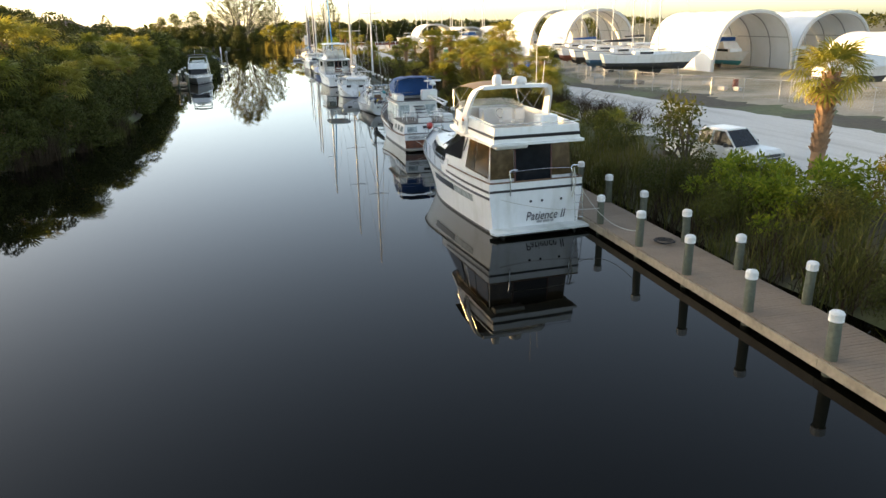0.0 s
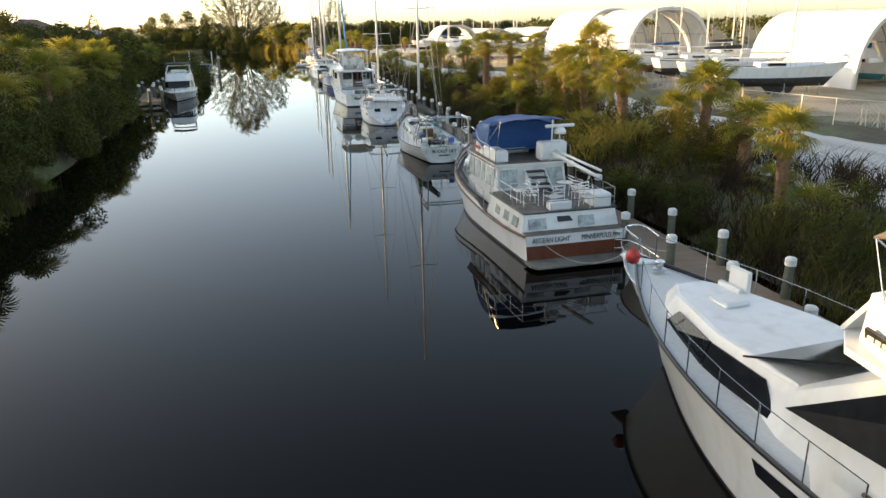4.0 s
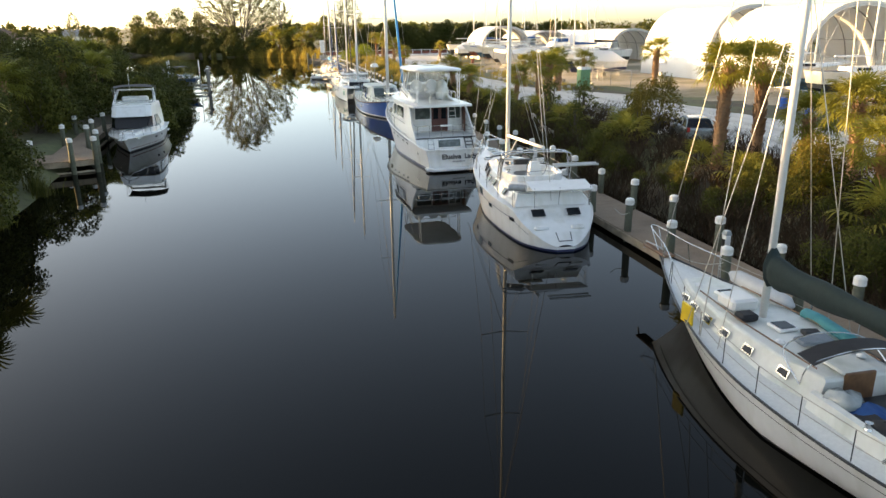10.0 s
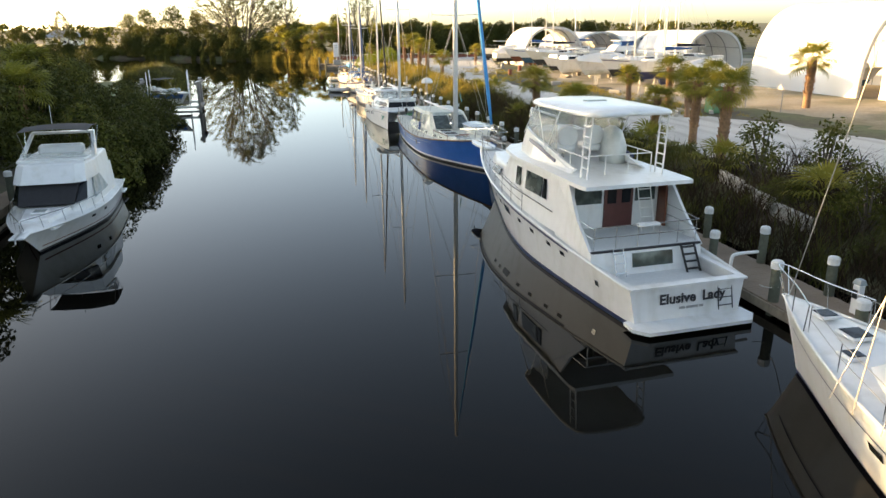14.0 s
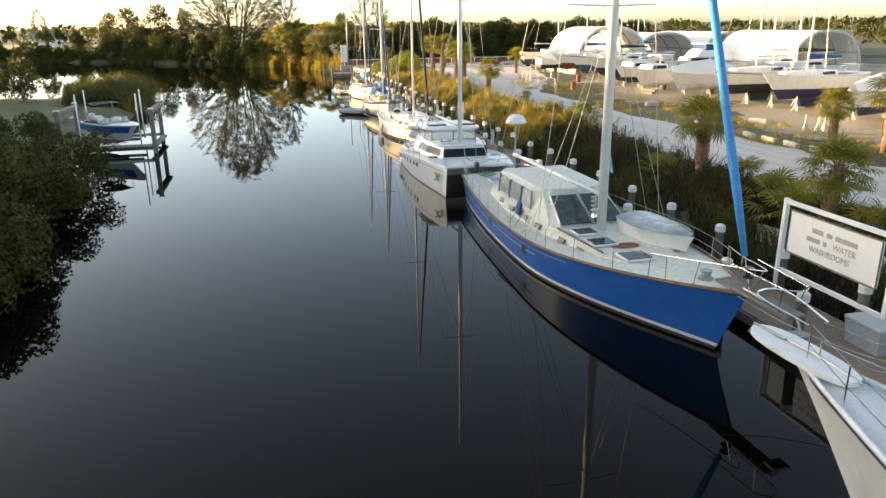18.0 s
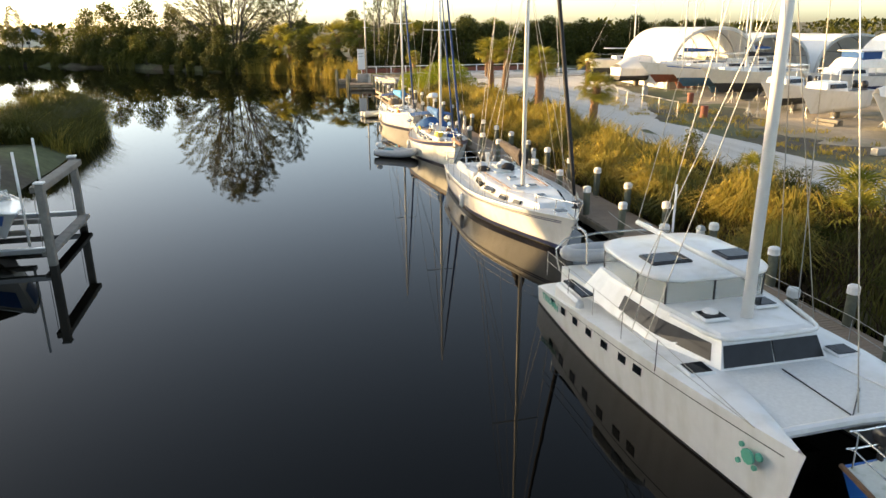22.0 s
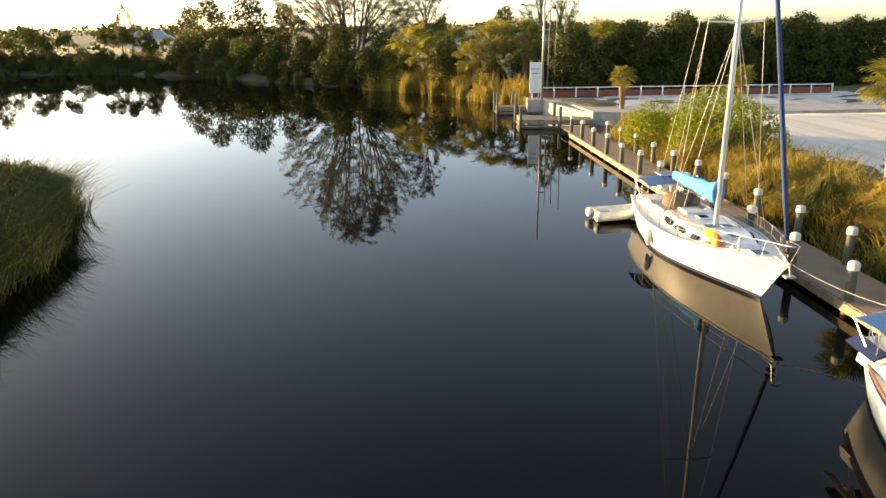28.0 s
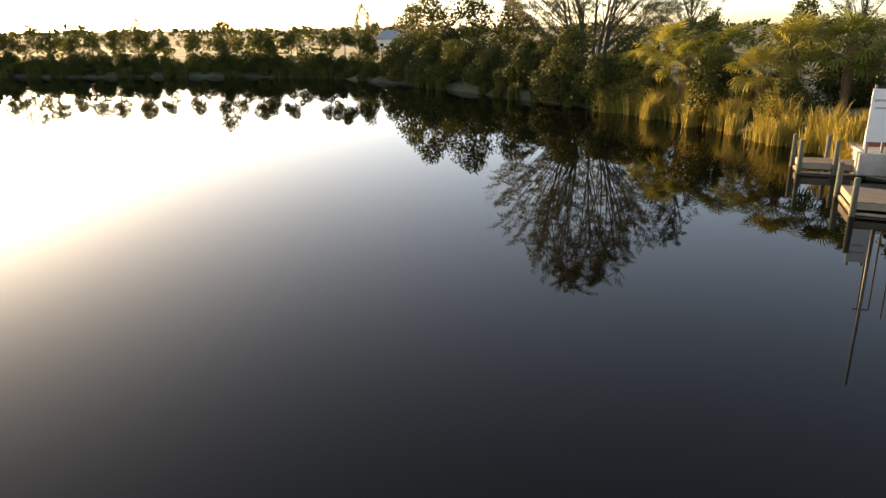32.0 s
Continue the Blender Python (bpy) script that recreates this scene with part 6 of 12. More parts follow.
# ---- white flybridge yacht with the hardtop ----
def hardtop_yacht():
    e = thing("hardtop_yacht", "white flybridge yacht with white hardtop and dark red aft door", "yacht", (9.5, 99.0, 0), 2.6)
    H = Hull(16.5, 4.7, 1.15, 1.72, 2.35, 0.85, rake=2.0, counter=-0.1, wl=0.9, entry=2.0, flare=1.2, depth=0.6, maxat=0.4)
    H.build(e, boot="navy", boot_z=(0.02, 0.14), bottom="blue_bottom", deck="nonskid", rail="gelcoat", rail_r=0.05, drop=0.06, deck_s0=0.145)
    H.belt(e, "hull_stripe", lambda s: H.sheer(s) * 0.9, lambda s: H.sheer(s) * 0.96, "navy", "", 0.2, 0.97, 20, 1, 0.008)
    for s in (0.22, 0.28, 0.36, 0.43, 0.58, 0.63):
        H.belt(e, "hull_port", lambda s: H.sheer(s) * 0.72, lambda s: H.sheer(s) * 0.72 + 0.13, "glass", "oval hull port", s, s + 0.018, 2, 1, 0.01)
    H.belt(e, "hull_window", lambda s: H.sheer(s) * 0.66, lambda s: H.sheer(s) * 0.66 + 0.26, "glass", "", 0.51, 0.555, 3, 1, 0.01)
    H.belt(e, "exhaust_port", 0.7, 0.86, "chrome", "", 0.1, 0.112, 1, 1, 0.012)
    # cockpit with its bulkhead, and the aft deck above it
    part("cockpit_floor", Geo().box((-1.85, 0.15, 0.72), (1.85, 2.0, 0.8)), "nonskid", e)
    part("cap_rail", Geo().slab([(-2.02, -0.1), (2.02, -0.1), (2.12, 2.1), (1.88, 2.1), (1.8, 0.16), (-1.8, 0.16), (-1.88, 2.1), (-2.12, 2.1)], 1.14, 1.2), "gelcoat", e)
    part("aft_bulkhead", Geo().frustum([(-2.1, 1.9), (2.1, 1.9), (2.1, 4.4), (-2.1, 4.4)], 0.75, [(-2.05, 2.05), (2.05, 2.05), (2.05, 4.4), (-2.05, 4.4)], 1.56), "gelcoat", e)
    part("aft_deck_edge", Geo().box((-2.06, 2.02, 1.5), (2.06, 2.08, 1.58), 0.015), "black", e)
    part("aft_deck", Geo().box((-2.0, 2.1, 1.55), (2.0, 4.3, 1.59)), "nonskid", e)
    pane(e, "bulkhead_window", [(-0.55, 1.93, 1.0), (0.95, 1.93, 1.0), (0.95, 2.02, 1.42), (-0.55, 2.02, 1.42)], "tinted", 0.02)
    ladder(e, (-1.1, 1.7, 0.8), (-1.1, 2.0, 1.6), 0.36, 3)
    ladder(e, (1.5, 1.55, 0.8), (1.45, 1.95, 1.6), 0.5, 4, "rubber", 0.04, "boarding_steps")
    for sd in (-1, 1):
        part("side_wing", Geo().rings([[(sd * 2.1, 2.0, 1.5), (sd * 2.12, 4.6, 1.55), (sd * 1.95, 4.6, 3.3), (sd * 2.0, 3.7, 3.3), (sd * 2.09, 2.9, 2.3)], [(sd * 2.0, 2.0, 1.5), (sd * 2.02, 4.6, 1.55), (sd * 1.85, 4.6, 3.3), (sd * 1.9, 3.7, 3.3), (sd * 1.99, 2.9, 2.3)]]), "gelcoat", e, "sloping side wing of the deckhouse")
        part("inner_lining", Geo().box((sd * 1.9 - 0.05, 3.72, 1.6), (sd * 1.9 + 0.05, 4.15, 3.2), 0.01), "mahogany", e, "varnished side lining")
    # deckhouse
    lo = [(-2.05, 4.2), (2.05, 4.2), (2.08, 7.5), (1.75, 10.3), (1.2, 11.0), (-1.2, 11.0), (-1.75, 10.3), (-2.08, 7.5)]
    hi = [(-1.92, 4.2), (1.92, 4.2), (1.9, 7.5), (1.5, 9.3), (1.0, 9.8), (-1.0, 9.8), (-1.5, 9.3), (-1.9, 7.5)]
    part("deckhouse", Geo().frustum(lo, 1.5, hi, 3.32), "gelcoat", e)
    d = pane(e, "saloon_door", [(-0.3, 4.2, 1.6), (0.85, 4.2, 1.6), (0.85, 4.2, 3.2), (-0.3, 4.2, 3.2)], "door_red", 0.04, "dark red wooden double door")
    for x in (-0.02, 0.55):
        pane(e, "door_light", [(x - 0.16, 4.15, 2.4), (x + 0.18, 4.15, 2.4), (x + 0.18, 4.15, 3.08), (x - 0.16, 4.15, 3.08)], "glass", 0.02)
    for x0, x1 in ((-1.45, -0.4), (0.95, 1.75)):
        pane(e, "aft_window", [(x0, 4.2, 2.42), (x1, 4.2, 2.42), (x1, 4.2, 3.15), (x0, 4.2, 3.15)], "tinted", 0.03)
    for a, b, m in ((5.2, 5.5, "glass"), (5.6, 6.9, "tinted"), (7.4, 7.75, "tinted")):
        pane2(e, "side_window", [(2.03, a, 2.42), (2.03, b, 2.42), (1.96, b, 3.08), (1.96, a + (0.12 if a == 5.2 else 0), 3.08)], m, 0.02)
    pane(e, "windscreen", [(1.2, 10.85, 2.3), (-1.2, 10.85, 2.3), (-1.0, 9.95, 3.15), (1.0, 9.95, 3.15)], "glass", 0.03)
    for sd in (-1, 1):
        rod(e, "grab_rail", [(sd * 2.1, 4.6, 2.15), (sd * 2.1, 8.0, 2.25), (sd * 1.85, 10.2, 2.4)], 0.018, "black")
    lo = [(-1.6, 10.0), (1.6, 10.0), (1.3, 12.0), (0.6, 13.6), (-0.6, 13.6), (-1.3, 12.0)]
    part("trunk_cabin", Geo().frustum(lo, 1.8, [(x * 0.85, y - 0.1) for x, y in lo], 2.55, 0.12), "gelcoat", e)
    pane2(e, "trunk_port", [(1.52, 10.6, 2.1), (1.4, 11.6, 2.12), (1.24, 11.6, 2.36), (1.36, 10.6, 2.34)], "glass", 0.04)
    hatch(e, 0, 12.0, 2.58, 0.6, 0.6, "plastic")
    # flybridge with rounded coaming and clear enclosure
    fl = [(-2.0, 2.6), (2.0, 2.6), (2.08, 2.9), (2.08, 7.5), (1.75, 9.4), (1.1, 10.3), (-1.1, 10.3), (-1.75, 9.4), (-2.08, 7.5), (-2.08, 2.9)]
    part("flybridge_floor", Geo().slab(fl, 3.3, 3.42), "gelcoat", e, "overhanging flybridge deck")
    lo = [(-1.55, 5.6), (1.55, 5.6), (1.6, 7.4), (1.3, 8.9), (0.7, 9.7), (-0.7, 9.7), (-1.3, 8.9), (-1.6, 7.4)]
    wall_loop(e, "flybridge_coaming", [(1.55, 4.5), (1.6, 7.4), (1.3, 8.9), (0.7, 9.6), (-0.7, 9.6), (-1.3, 8.9), (-1.6, 7.4), (-1.55, 4.5)], 3.4, [3.55, 4.15, 4.3, 4.3, 4.3, 4.3, 4.15, 3.55], 0.1, "gelcoat", flare=-0.22)
    part("brow", Geo().frustum([(-1.1, 8.6), (1.1, 8.6), (0.8, 9.95), (-0.8, 9.95)], 3.4, [(-0.9, 8.5), (0.9, 8.5), (0.55, 9.2), (-0.55, 9.2)], 4.3, 0.1), "gelcoat", e)
    pane2(e, "coaming_stripe", [(1.62, 5.4, 3.62), (1.56, 7.6, 4.0), (1.52, 7.6, 4.1), (1.6, 5.4, 3.72)], "navy", 0.03)
    wall_loop(e, "clear_enclosure", [(1.3, 5.9), (1.35, 7.4), (1.05, 8.7), (0.6, 9.2), (-0.6, 9.2), (-1.05, 8.7), (-1.35, 7.4), (-1.3, 5.9)], [3.9, 4.2, 4.3, 4.3, 4.3, 4.3, 4.2, 3.9], [4.9, 5.0, 5.0, 5.0, 5.0, 5.0, 5.0, 4.9], 0.012, "clear", "cloudy clear side curtains")
    for x in (-0.75, 0.35):
        s = part("helm_seat", Geo().rings([superellipse_z(x, 6.4, 0.36, 0.34, 3.8, 14), superellipse_z(x, 6.4, 0.42, 0.4, 3.95, 14), superellipse_z(x, 6.4, 0.4, 0.38, 4.05, 14)]), "plastic", e, "white pedestal helm seat", smooth=True)
        part("backrest", Geo().rings([[(x + 0.42 * math.cos(a) * k, 6.15 + dy, 4.35 + 0.36 * math.sin(a) * k) for a in (2 * math.pi * i / 12 for i in range(12))] for dy, k in ((-0.08, 0.9), (-0.06, 1.0), (0.06, 1.0), (0.08, 0.9))]), "plastic", s, smooth=True)
        part("pedestal", Geo().tube([(x, 6.4, 3.42), (x, 6.4, 3.82)], 0.06, 8), "chrome", s)
    part("seat_cover", Geo().rings([superellipse_z(1.05, 5.9, 0.4, 0.5, 3.42), superellipse_z(1.05, 5.9, 0.42, 0.52, 4.0), superellipse_z(1.05, 6.0, 0.3, 0.4, 4.5), superellipse_z(1.05, 6.0, 0.1, 0.15, 4.65)]), "gelcoat_old", e, "white canvas cover over a seat", smooth=True)
    part("helm_console", Geo().frustum([(-1.0, 7.4), (1.0, 7.4), (0.9, 8.4), (-0.9, 8.4)], 3.42, [(-0.9, 7.8), (0.9, 7.8), (0.8, 8.4), (-0.8, 8.4)], 4.3, 0.06), "gelcoat", e)
    for sd in (-1, 1):
        stz = [(sd * 1.35, y) for y in (4.0, 4.8, 5.6)]
        for x, y in stz:
            rod(e, "rail_post", [(x, y, 3.42), (x, y, 4.05)], 0.018, "white_spar")
        rod(e, "flybridge_rail", [(x, y, 4.05) for x, y in stz], 0.02, "white_spar")
    rod(e, "flybridge_rail", [(-1.35, 4.0, 4.05), (1.35, 4.0, 4.05)], 0.02, "white_spar")
    for x in (-0.45, 0.45):
        rod(e, "rail_post", [(x, 4.0, 3.42), (x, 4.0, 4.05)], 0.018, "white_spar")
    # hardtop on ladder legs
    hs = superellipse(0, 5.4, 1.72, 2.4, 24, 5)
    part("hardtop", Geo().rings([[(x, y, z - 0.05 * (abs(x) / 1.7) ** 2) for x, y in [(a * k, 5.4 + (b - 5.4) * k) for a, b in hs]] for z, k in ((5.40, 0.97), (5.42, 1.0), (5.5, 1.0), (5.55, 0.96), (5.6, 0.6))]), "gelcoat", e, "white moulded hardtop", smooth=True)
    part("roof_patch", Geo().box((-0.35, 5.6, 5.59), (0.5, 5.85, 5.62), 0.01), "gelcoat_old", e)
    for sd in (-1, 1):
        leg = part("ladder_leg", Geo().tube([(sd * 1.45, 3.5, 3.42), (sd * 1.42, 3.35, 5.42)], 0.032, 6).tube([(sd * 1.45, 3.9, 3.42), (sd * 1.42, 3.75, 5.42)], 0.032, 6), "white_spar", e, "white pipe ladder leg")
        for k in range(5):
            z = 3.75 + 0.33 * k
            part("rung", Geo().tube([(sd * 1.445, 3.45, z), (sd * 1.435, 3.88, z)], 0.024, 5), "white_spar", leg)
        rod(e, "hardtop_strut", [(sd * 1.5, 6.4, 3.8), (sd * 1.45, 5.4, 5.42)], 0.024, "white_spar")
        rod(e, "hardtop_strut", [(sd * 1.4, 8.4, 4.2), (sd * 1.4, 7.3, 5.42)], 0.024, "white_spar")
        rod(e, "hardtop_strut", [(sd * 1.5, 6.4, 3.8), (sd * 1.4, 7.3, 5.42)], 0.02, "white_spar")
    ladder(e, (1.0, 3.4, 1.6), (1.0, 3.9, 3.35), 0.5, 6, "white_spar", 0.022, "flybridge_ladder")
    for z in (1.0, 0.55):
        rod(e, "aft_rail", curve3([(-1.95, 4.3, 1.58 + z * 0.8), (-1.98, 2.3, 1.58 + z * 0.7), (-1.6, 2.12, 1.58 + z * 0.7), (1.6, 2.12, 1.58 + z * 0.7), (1.98, 2.3, 1.58 + z * 0.7), (1.95, 4.3, 1.58 + z * 0.8)], 3), 0.016, "chrome")
    for x in (-1.9, -1.1, -0.3, 0.5, 1.2, 1.9):
        rod(e, "rail_post", [(x, 2.13, 1.58), (x, 2.13, 2.28)], 0.015, "chrome")
    part("fish_table", Geo().box((-0.35, 2.0, 2.22), (0.45, 2.25, 2.3), 0.03), "plastic", e)
    for sd in (-1, 1):
        stanchions(e, H, sd, 0.42, 0.97, 9, 0.75, 0.08, (1.0, 0.5), line_mat="chrome")
    rod(e, "pulpit", curve3([H.edge(-1, 0.97, 1, 2, 0.75)[0], (-0.35, 17.1, 3.2), (0.35, 17.1, 3.2), H.edge(1, 0.97, 1, 2, 0.75)[0]], 4), 0.018, "chrome")
    part("bow_plank", Geo().slab(superellipse(0, 16.2, 0.42, 1.15, 18, 2.6), 2.32, 2.42), "gelcoat", e, "rounded bow plank")
    part("anchor_chain", Geo().tube([(0.05, 15.0, 2.4), (0.08, 16.0, 2.45), (0.02, 17.2, 2.43)], 0.03, 5), "steel", e)
    part("anchor", Geo().tube([(0.0, 16.6, 2.45), (0.0, 17.4, 2.42), (0.0, 17.5, 2.2)], 0.035, 6), "steel", e)
    part("swim_platform", Geo().slab([(-1.75, -0.75), (1.75, -0.75), (2.1, -0.4), (2.05, 0.1), (-2.05, 0.1), (-2.1, -0.4)], 0.1, 0.2), "gelcoat", e)
    ladder(e, (1.35, -0.1, 0.3), (1.3, 0.0, 0.98), 0.5, 3, "black", 0.018, "swim_ladder")
    lettering("Elusive", 0.4, "ink", e, pose(-0.38, -0.075, 0.78, 85, 0, 0), width=1.25, bold=0.012)
    lettering("Lady", 0.4, "ink", e, pose(0.88, -0.075, 0.78, 85, 0, 0), width=0.8, bold=0.012)
    bars(e, pose(0.1, -0.09, 0.5, 85, 0, 0), (0.2, 0.42, 0.14), 0.07, "steel")
    part("bollard_pipe", Geo().tube(curve3([(2.4, 1.0, 0.5), (2.4, 1.0, 1.3), (2.6, 1.0, 1.45), (3.4, 1.0, 1.45)], 4), 0.05, 8), "white_spar", e, "white bent pipe")
    dock_line((11.8, 99.0, 0.9), (12.2, 98.7, 0.9), 0.05)
    dock_line((9.6, 116.0, 2.3), (12.2, 117.2, 1.2), 0.2)
    e.scale = (0.92, 1.07, 1.0)
    return e


hardtop_yacht()


# ---- blue-hulled motorsailer ----
def blue_ketch():
    e = thing("motorsailer", "blue-hulled motorsailer with mildewed white deck and pilothouse", "sailboat", (9.95, 139.0, 0), 181.4, "sailing yachts along the dock")
    H = Hull(18.9, 5.0, 1.2, 1.02, 1.9, 0.66, rake=1.0, counter=0.7, wl=0.98, entry=2.2, fore=0.32, flare=1.3, depth=0.7, maxat=0.55)
    H.build(e, side="blue_hull", boot="gelcoat", boot_z=(0.1, 0.2), bottom="bottom", deck="gelcoat_green", rail="teak", rail_r=0.05, drop=0.05)
    H.belt(e, "cove_line", lambda s: H.sheer(s) * 0.66, lambda s: H.sheer(s) * 0.69, "gelcoat", "", 0.06, 0.62, 18, 1, 0.006)
    H.belt(e, "bulwark_line", lambda s: H.sheer(s) * 0.84, lambda s: H.sheer(s) * 0.855, "gelcoat_old", "", 0.3, 0.72, 14, 1, 0.006)
    for s in (0.56, 0.34):
        H.belt(e, "hull_port", lambda s: H.sheer(s) * 0.5, lambda s: H.sheer(s) * 0.5 + 0.34, "black", "", s, s + 0.02, 2, 2, 0.012)
    # long low cabin and pilothouse
    lo = [(-1.35, 3.4), (1.35, 3.4), (1.62, 6.0), (1.62, 10.5), (1.35, 13.5), (0.8, 15.6), (-0.8, 15.6), (-1.35, 13.5), (-1.62, 10.5), (-1.62, 6.0)]
    part("trunk_cabin", Geo().frustum(lo, 0.9, [(x * 0.9, y) for x, y in lo], 1.42, 0.07), "gelcoat_green", e)
    for y, x in ((5.2, 1.52), (6.6, 1.62), (8.0, 1.63), (9.3, 1.63), (11.2, 1.54), (12.4, 1.44), (13.6, 1.3)):
        pane2(e, "portlight", [(x, y, 1.1), (x - 0.02, y + 0.42, 1.1), (x - 0.1, y + 0.42, 1.27), (x - 0.08, y, 1.27)], "glass", 0.03)
    for sd in (-1, 1):
        rod(e, "grab_rail", [(sd * 1.42, 10.9, 1.47), (sd * 1.2, 13.8, 1.47)], 0.03, "teak")
    lo = [(-1.5, 5.0), (1.5, 5.0), (1.52, 8.5), (1.45, 10.3), (1.2, 10.8), (-1.2, 10.8), (-1.45, 10.3), (-1.52, 8.5)]
    hi = [(-1.4, 5.0), (1.4, 5.0), (1.4, 8.4), (1.2, 9.0), (1.0, 9.2), (-1.0, 9.2), (-1.2, 9.0), (-1.4, 8.4)]
    part("pilothouse", Geo().frustum(lo, 1.4, hi, 2.28), "gelcoat_green", e)
    part("pilothouse_roof", Geo().frustum([(x * 1.04, y + 0.05) for x, y in hi], 2.26, [(x * 0.95, y) for x, y in hi], 2.42, 0.06), "gelcoat_green", e)
    for x0, x1 in ((-1.15, -0.08), (0.08, 1.15)):
        f = pane(e, "windscreen", [(x1 * 1.03, 10.72, 1.52), (x0 * 1.03, 10.72, 1.52), (x0 * 0.9, 9.35, 2.2), (x1 * 0.9, 9.35, 2.2)], "tinted", 0.03, "dark tinted windscreen pane")
    for x in (-1.2, 0.0, 1.2):
        rod(e, "windscreen_frame", [(x * 1.03, 10.76, 1.48), (x * 0.9, 9.32, 2.26)], 0.035, "alu")
    for a, b in ((5.2, 6.3), (6.4, 7.6), (7.7, 8.6)):
        pane2(e, "side_curtain", [(1.51, a, 1.6), (1.52, b, 1.6), (1.44, b - 0.1, 2.2), (1.43, a, 2.2)], "tinted" if a < 7.7 else "vinyl", 0.025, "cloudy vinyl side curtain")
    for y in (5.1, 6.35, 7.65):
        pane2(e, "canvas_seam", [(1.51, y - 0.05, 1.5), (1.51, y + 0.05, 1.5), (1.43, y + 0.05, 2.24), (1.43, y - 0.05, 2.24)], "blue_canvas", 0.035)
    pane2(e, "canvas_flap", [(1.6, 7.3, 1.1), (1.6, 7.75, 1.1), (1.52, 7.75, 1.62), (1.52, 7.4, 1.62)], "blue_canvas", 0.04, "loose blue canvas flap")
    part("aft_cockpit", Geo().box((-1.2, 3.2, 1.12), (1.2, 5.0, 1.3), 0.05), "black_canvas", e, "dark cockpit floor")
    for x, y, z, w in ((0.75, 11.6, 1.46, 0.7), (0.75, 12.8, 1.46, 0.75), (0.45, 14.4, 1.46, 0.8), (0, 16.0, 1.44, 0.9), (0.6, 2.2, 1.3, 0.7), (-0.6, 1.6, 1.3, 0.6), (-0.4, 3.6, 1.44, 0.8), (0.7, 4.2, 1.44, 0.7)):
        hatch(e, x, y, z, w * 1.15, w)
    part("deck_stain", Geo().slab(superellipse(0.15, 13.2, 0.5, 0.28, 12), 1.43, 1.437), "red_bottom", e)
    part("hose_coil", Geo().tube([(0.7 + (0.2 + 0.008 * k) * math.cos(k * 0.7), 1.0 + (0.2 + 0.008 * k) * math.sin(k * 0.7), 1.27 + 0.003 * k) for k in range(36)], 0.02, 5), "green_plastic", e, "coiled green hose")
    # white dinghy with a grey cover stowed on the foredeck
    D = Hull(3.1, 1.6, 0.5, 0.48, 0.55, 0.85, rake=0.3, depth=0.1, wl=0.75)
    dg = part("stowed_dinghy", D.band(0.0, lambda s: D.sheer(s), 14, 4).add(*D._tup(D.transom(0.0, 0.5, 3))).add(*D._tup(D.deck(0.42, 0.02))), "gelcoat", e, "white dinghy stowed on chocks", smooth=True)
    dc = part("dinghy_cover", D.deck(-0.02, -0.01, camber=0.1), "vinyl", dg, "grey fabric cover", smooth=True)
    dg.matrix_basis = pose(-1.05, 11.5, 1.42, 0, 0, 6)
    dc.matrix_basis = Matrix()
    rig(e, H, 11.3, 1.4, 21.5, "white_spar", 0.16, ((0.36, 1.5), (0.66, 1.2)), fore=(0, 18.9, 2.0), aft=(0, 0.3, 1.3), boom=(8.3, 2.6, 0.0, 0.1), furl=0.1, furl_mat="sky_canvas")
    part("mast_winch", Geo().lathe([(0.13, 0), (0.09, 0.1), (0.12, 0.25)], 10, (0.25, 11.3, 1.9)), "chrome", e)
    part("rope_bundle", Geo().tube([(0.2 + 0.08 * math.cos(k * 1.3), 11.1 + 0.08 * math.sin(k * 1.3), 1.8 + 0.03 * k) for k in range(28)], 0.04, 5), "rope", e)
    part("flag", Geo().rings([[(-0.5, 11.0, 3.3), (-0.4, 10.9, 4.0)], [(-0.6, 10.6, 3.2), (-0.5, 10.5, 3.75)], [(-0.75, 10.3, 3.25), (-0.6, 10.3, 3.5)]], caps=False, closed=False), "teal", e, "faded teal flag")
    rod(e, "lamp_pole", [(-0.4, 1.8, 1.2), (-0.4, 1.8, 3.9)], 0.035, "steel")
    part("lamp_dome", Geo().lathe([(0.44, 0.0), (0.46, 0.03), (0.43, 0.16), (0.33, 0.3), (0.18, 0.39), (0.0, 0.42)], 18, (-0.4, 1.8, 3.8)), "plastic", e, "white domed cover", smooth=True)
    for sd in (-1, 1):
        stanchions(e, H, sd, 0.06, 0.9, 11, 0.65, 0.1)
        for y in (8.2, 8.8, 9.6):
            rod(e, "pole_brace", [(sd * 2.2, y, 1.0), (sd * 2.0, y + 0.4, 1.65)], 0.016, "chrome")
    pulpit(e, H, 0.88, 0.7, 0.3)
    pushpit(e, H, 0.07, 0.65)
    part("bowsprit", Geo().box((-0.25, 17.9, 1.92), (0.25, 20.5, 2.0), 0.02), "grey_wood", e)
    for sd in (-1, 1):
        rod(e, "sprit_rail", [(sd * 0.4, 18.6, 2.65), (sd * 0.3, 20.4, 2.6), (0, 20.6, 2.6)], 0.018, "chrome")
        rod(e, "rail_post", [(sd * 0.25, 20.2, 2.0), (sd * 0.3, 20.3, 2.6)], 0.015, "chrome")
    part("anchor", Geo().tube([(0.1, 18.8, 2.05), (0.1, 20.6, 2.0), (0.1, 20.8, 1.7)], 0.035, 6).box((-0.12, 20.5, 1.6), (0.32, 20.85, 1.68), 0.01), "steel", e)
    part("windlass", Geo().lathe([(0.2, 0), (0.2, 0.15), (0.12, 0.2), (0.16, 0.35)], 10, (0, 17.2, 1.6)), "steel", e)
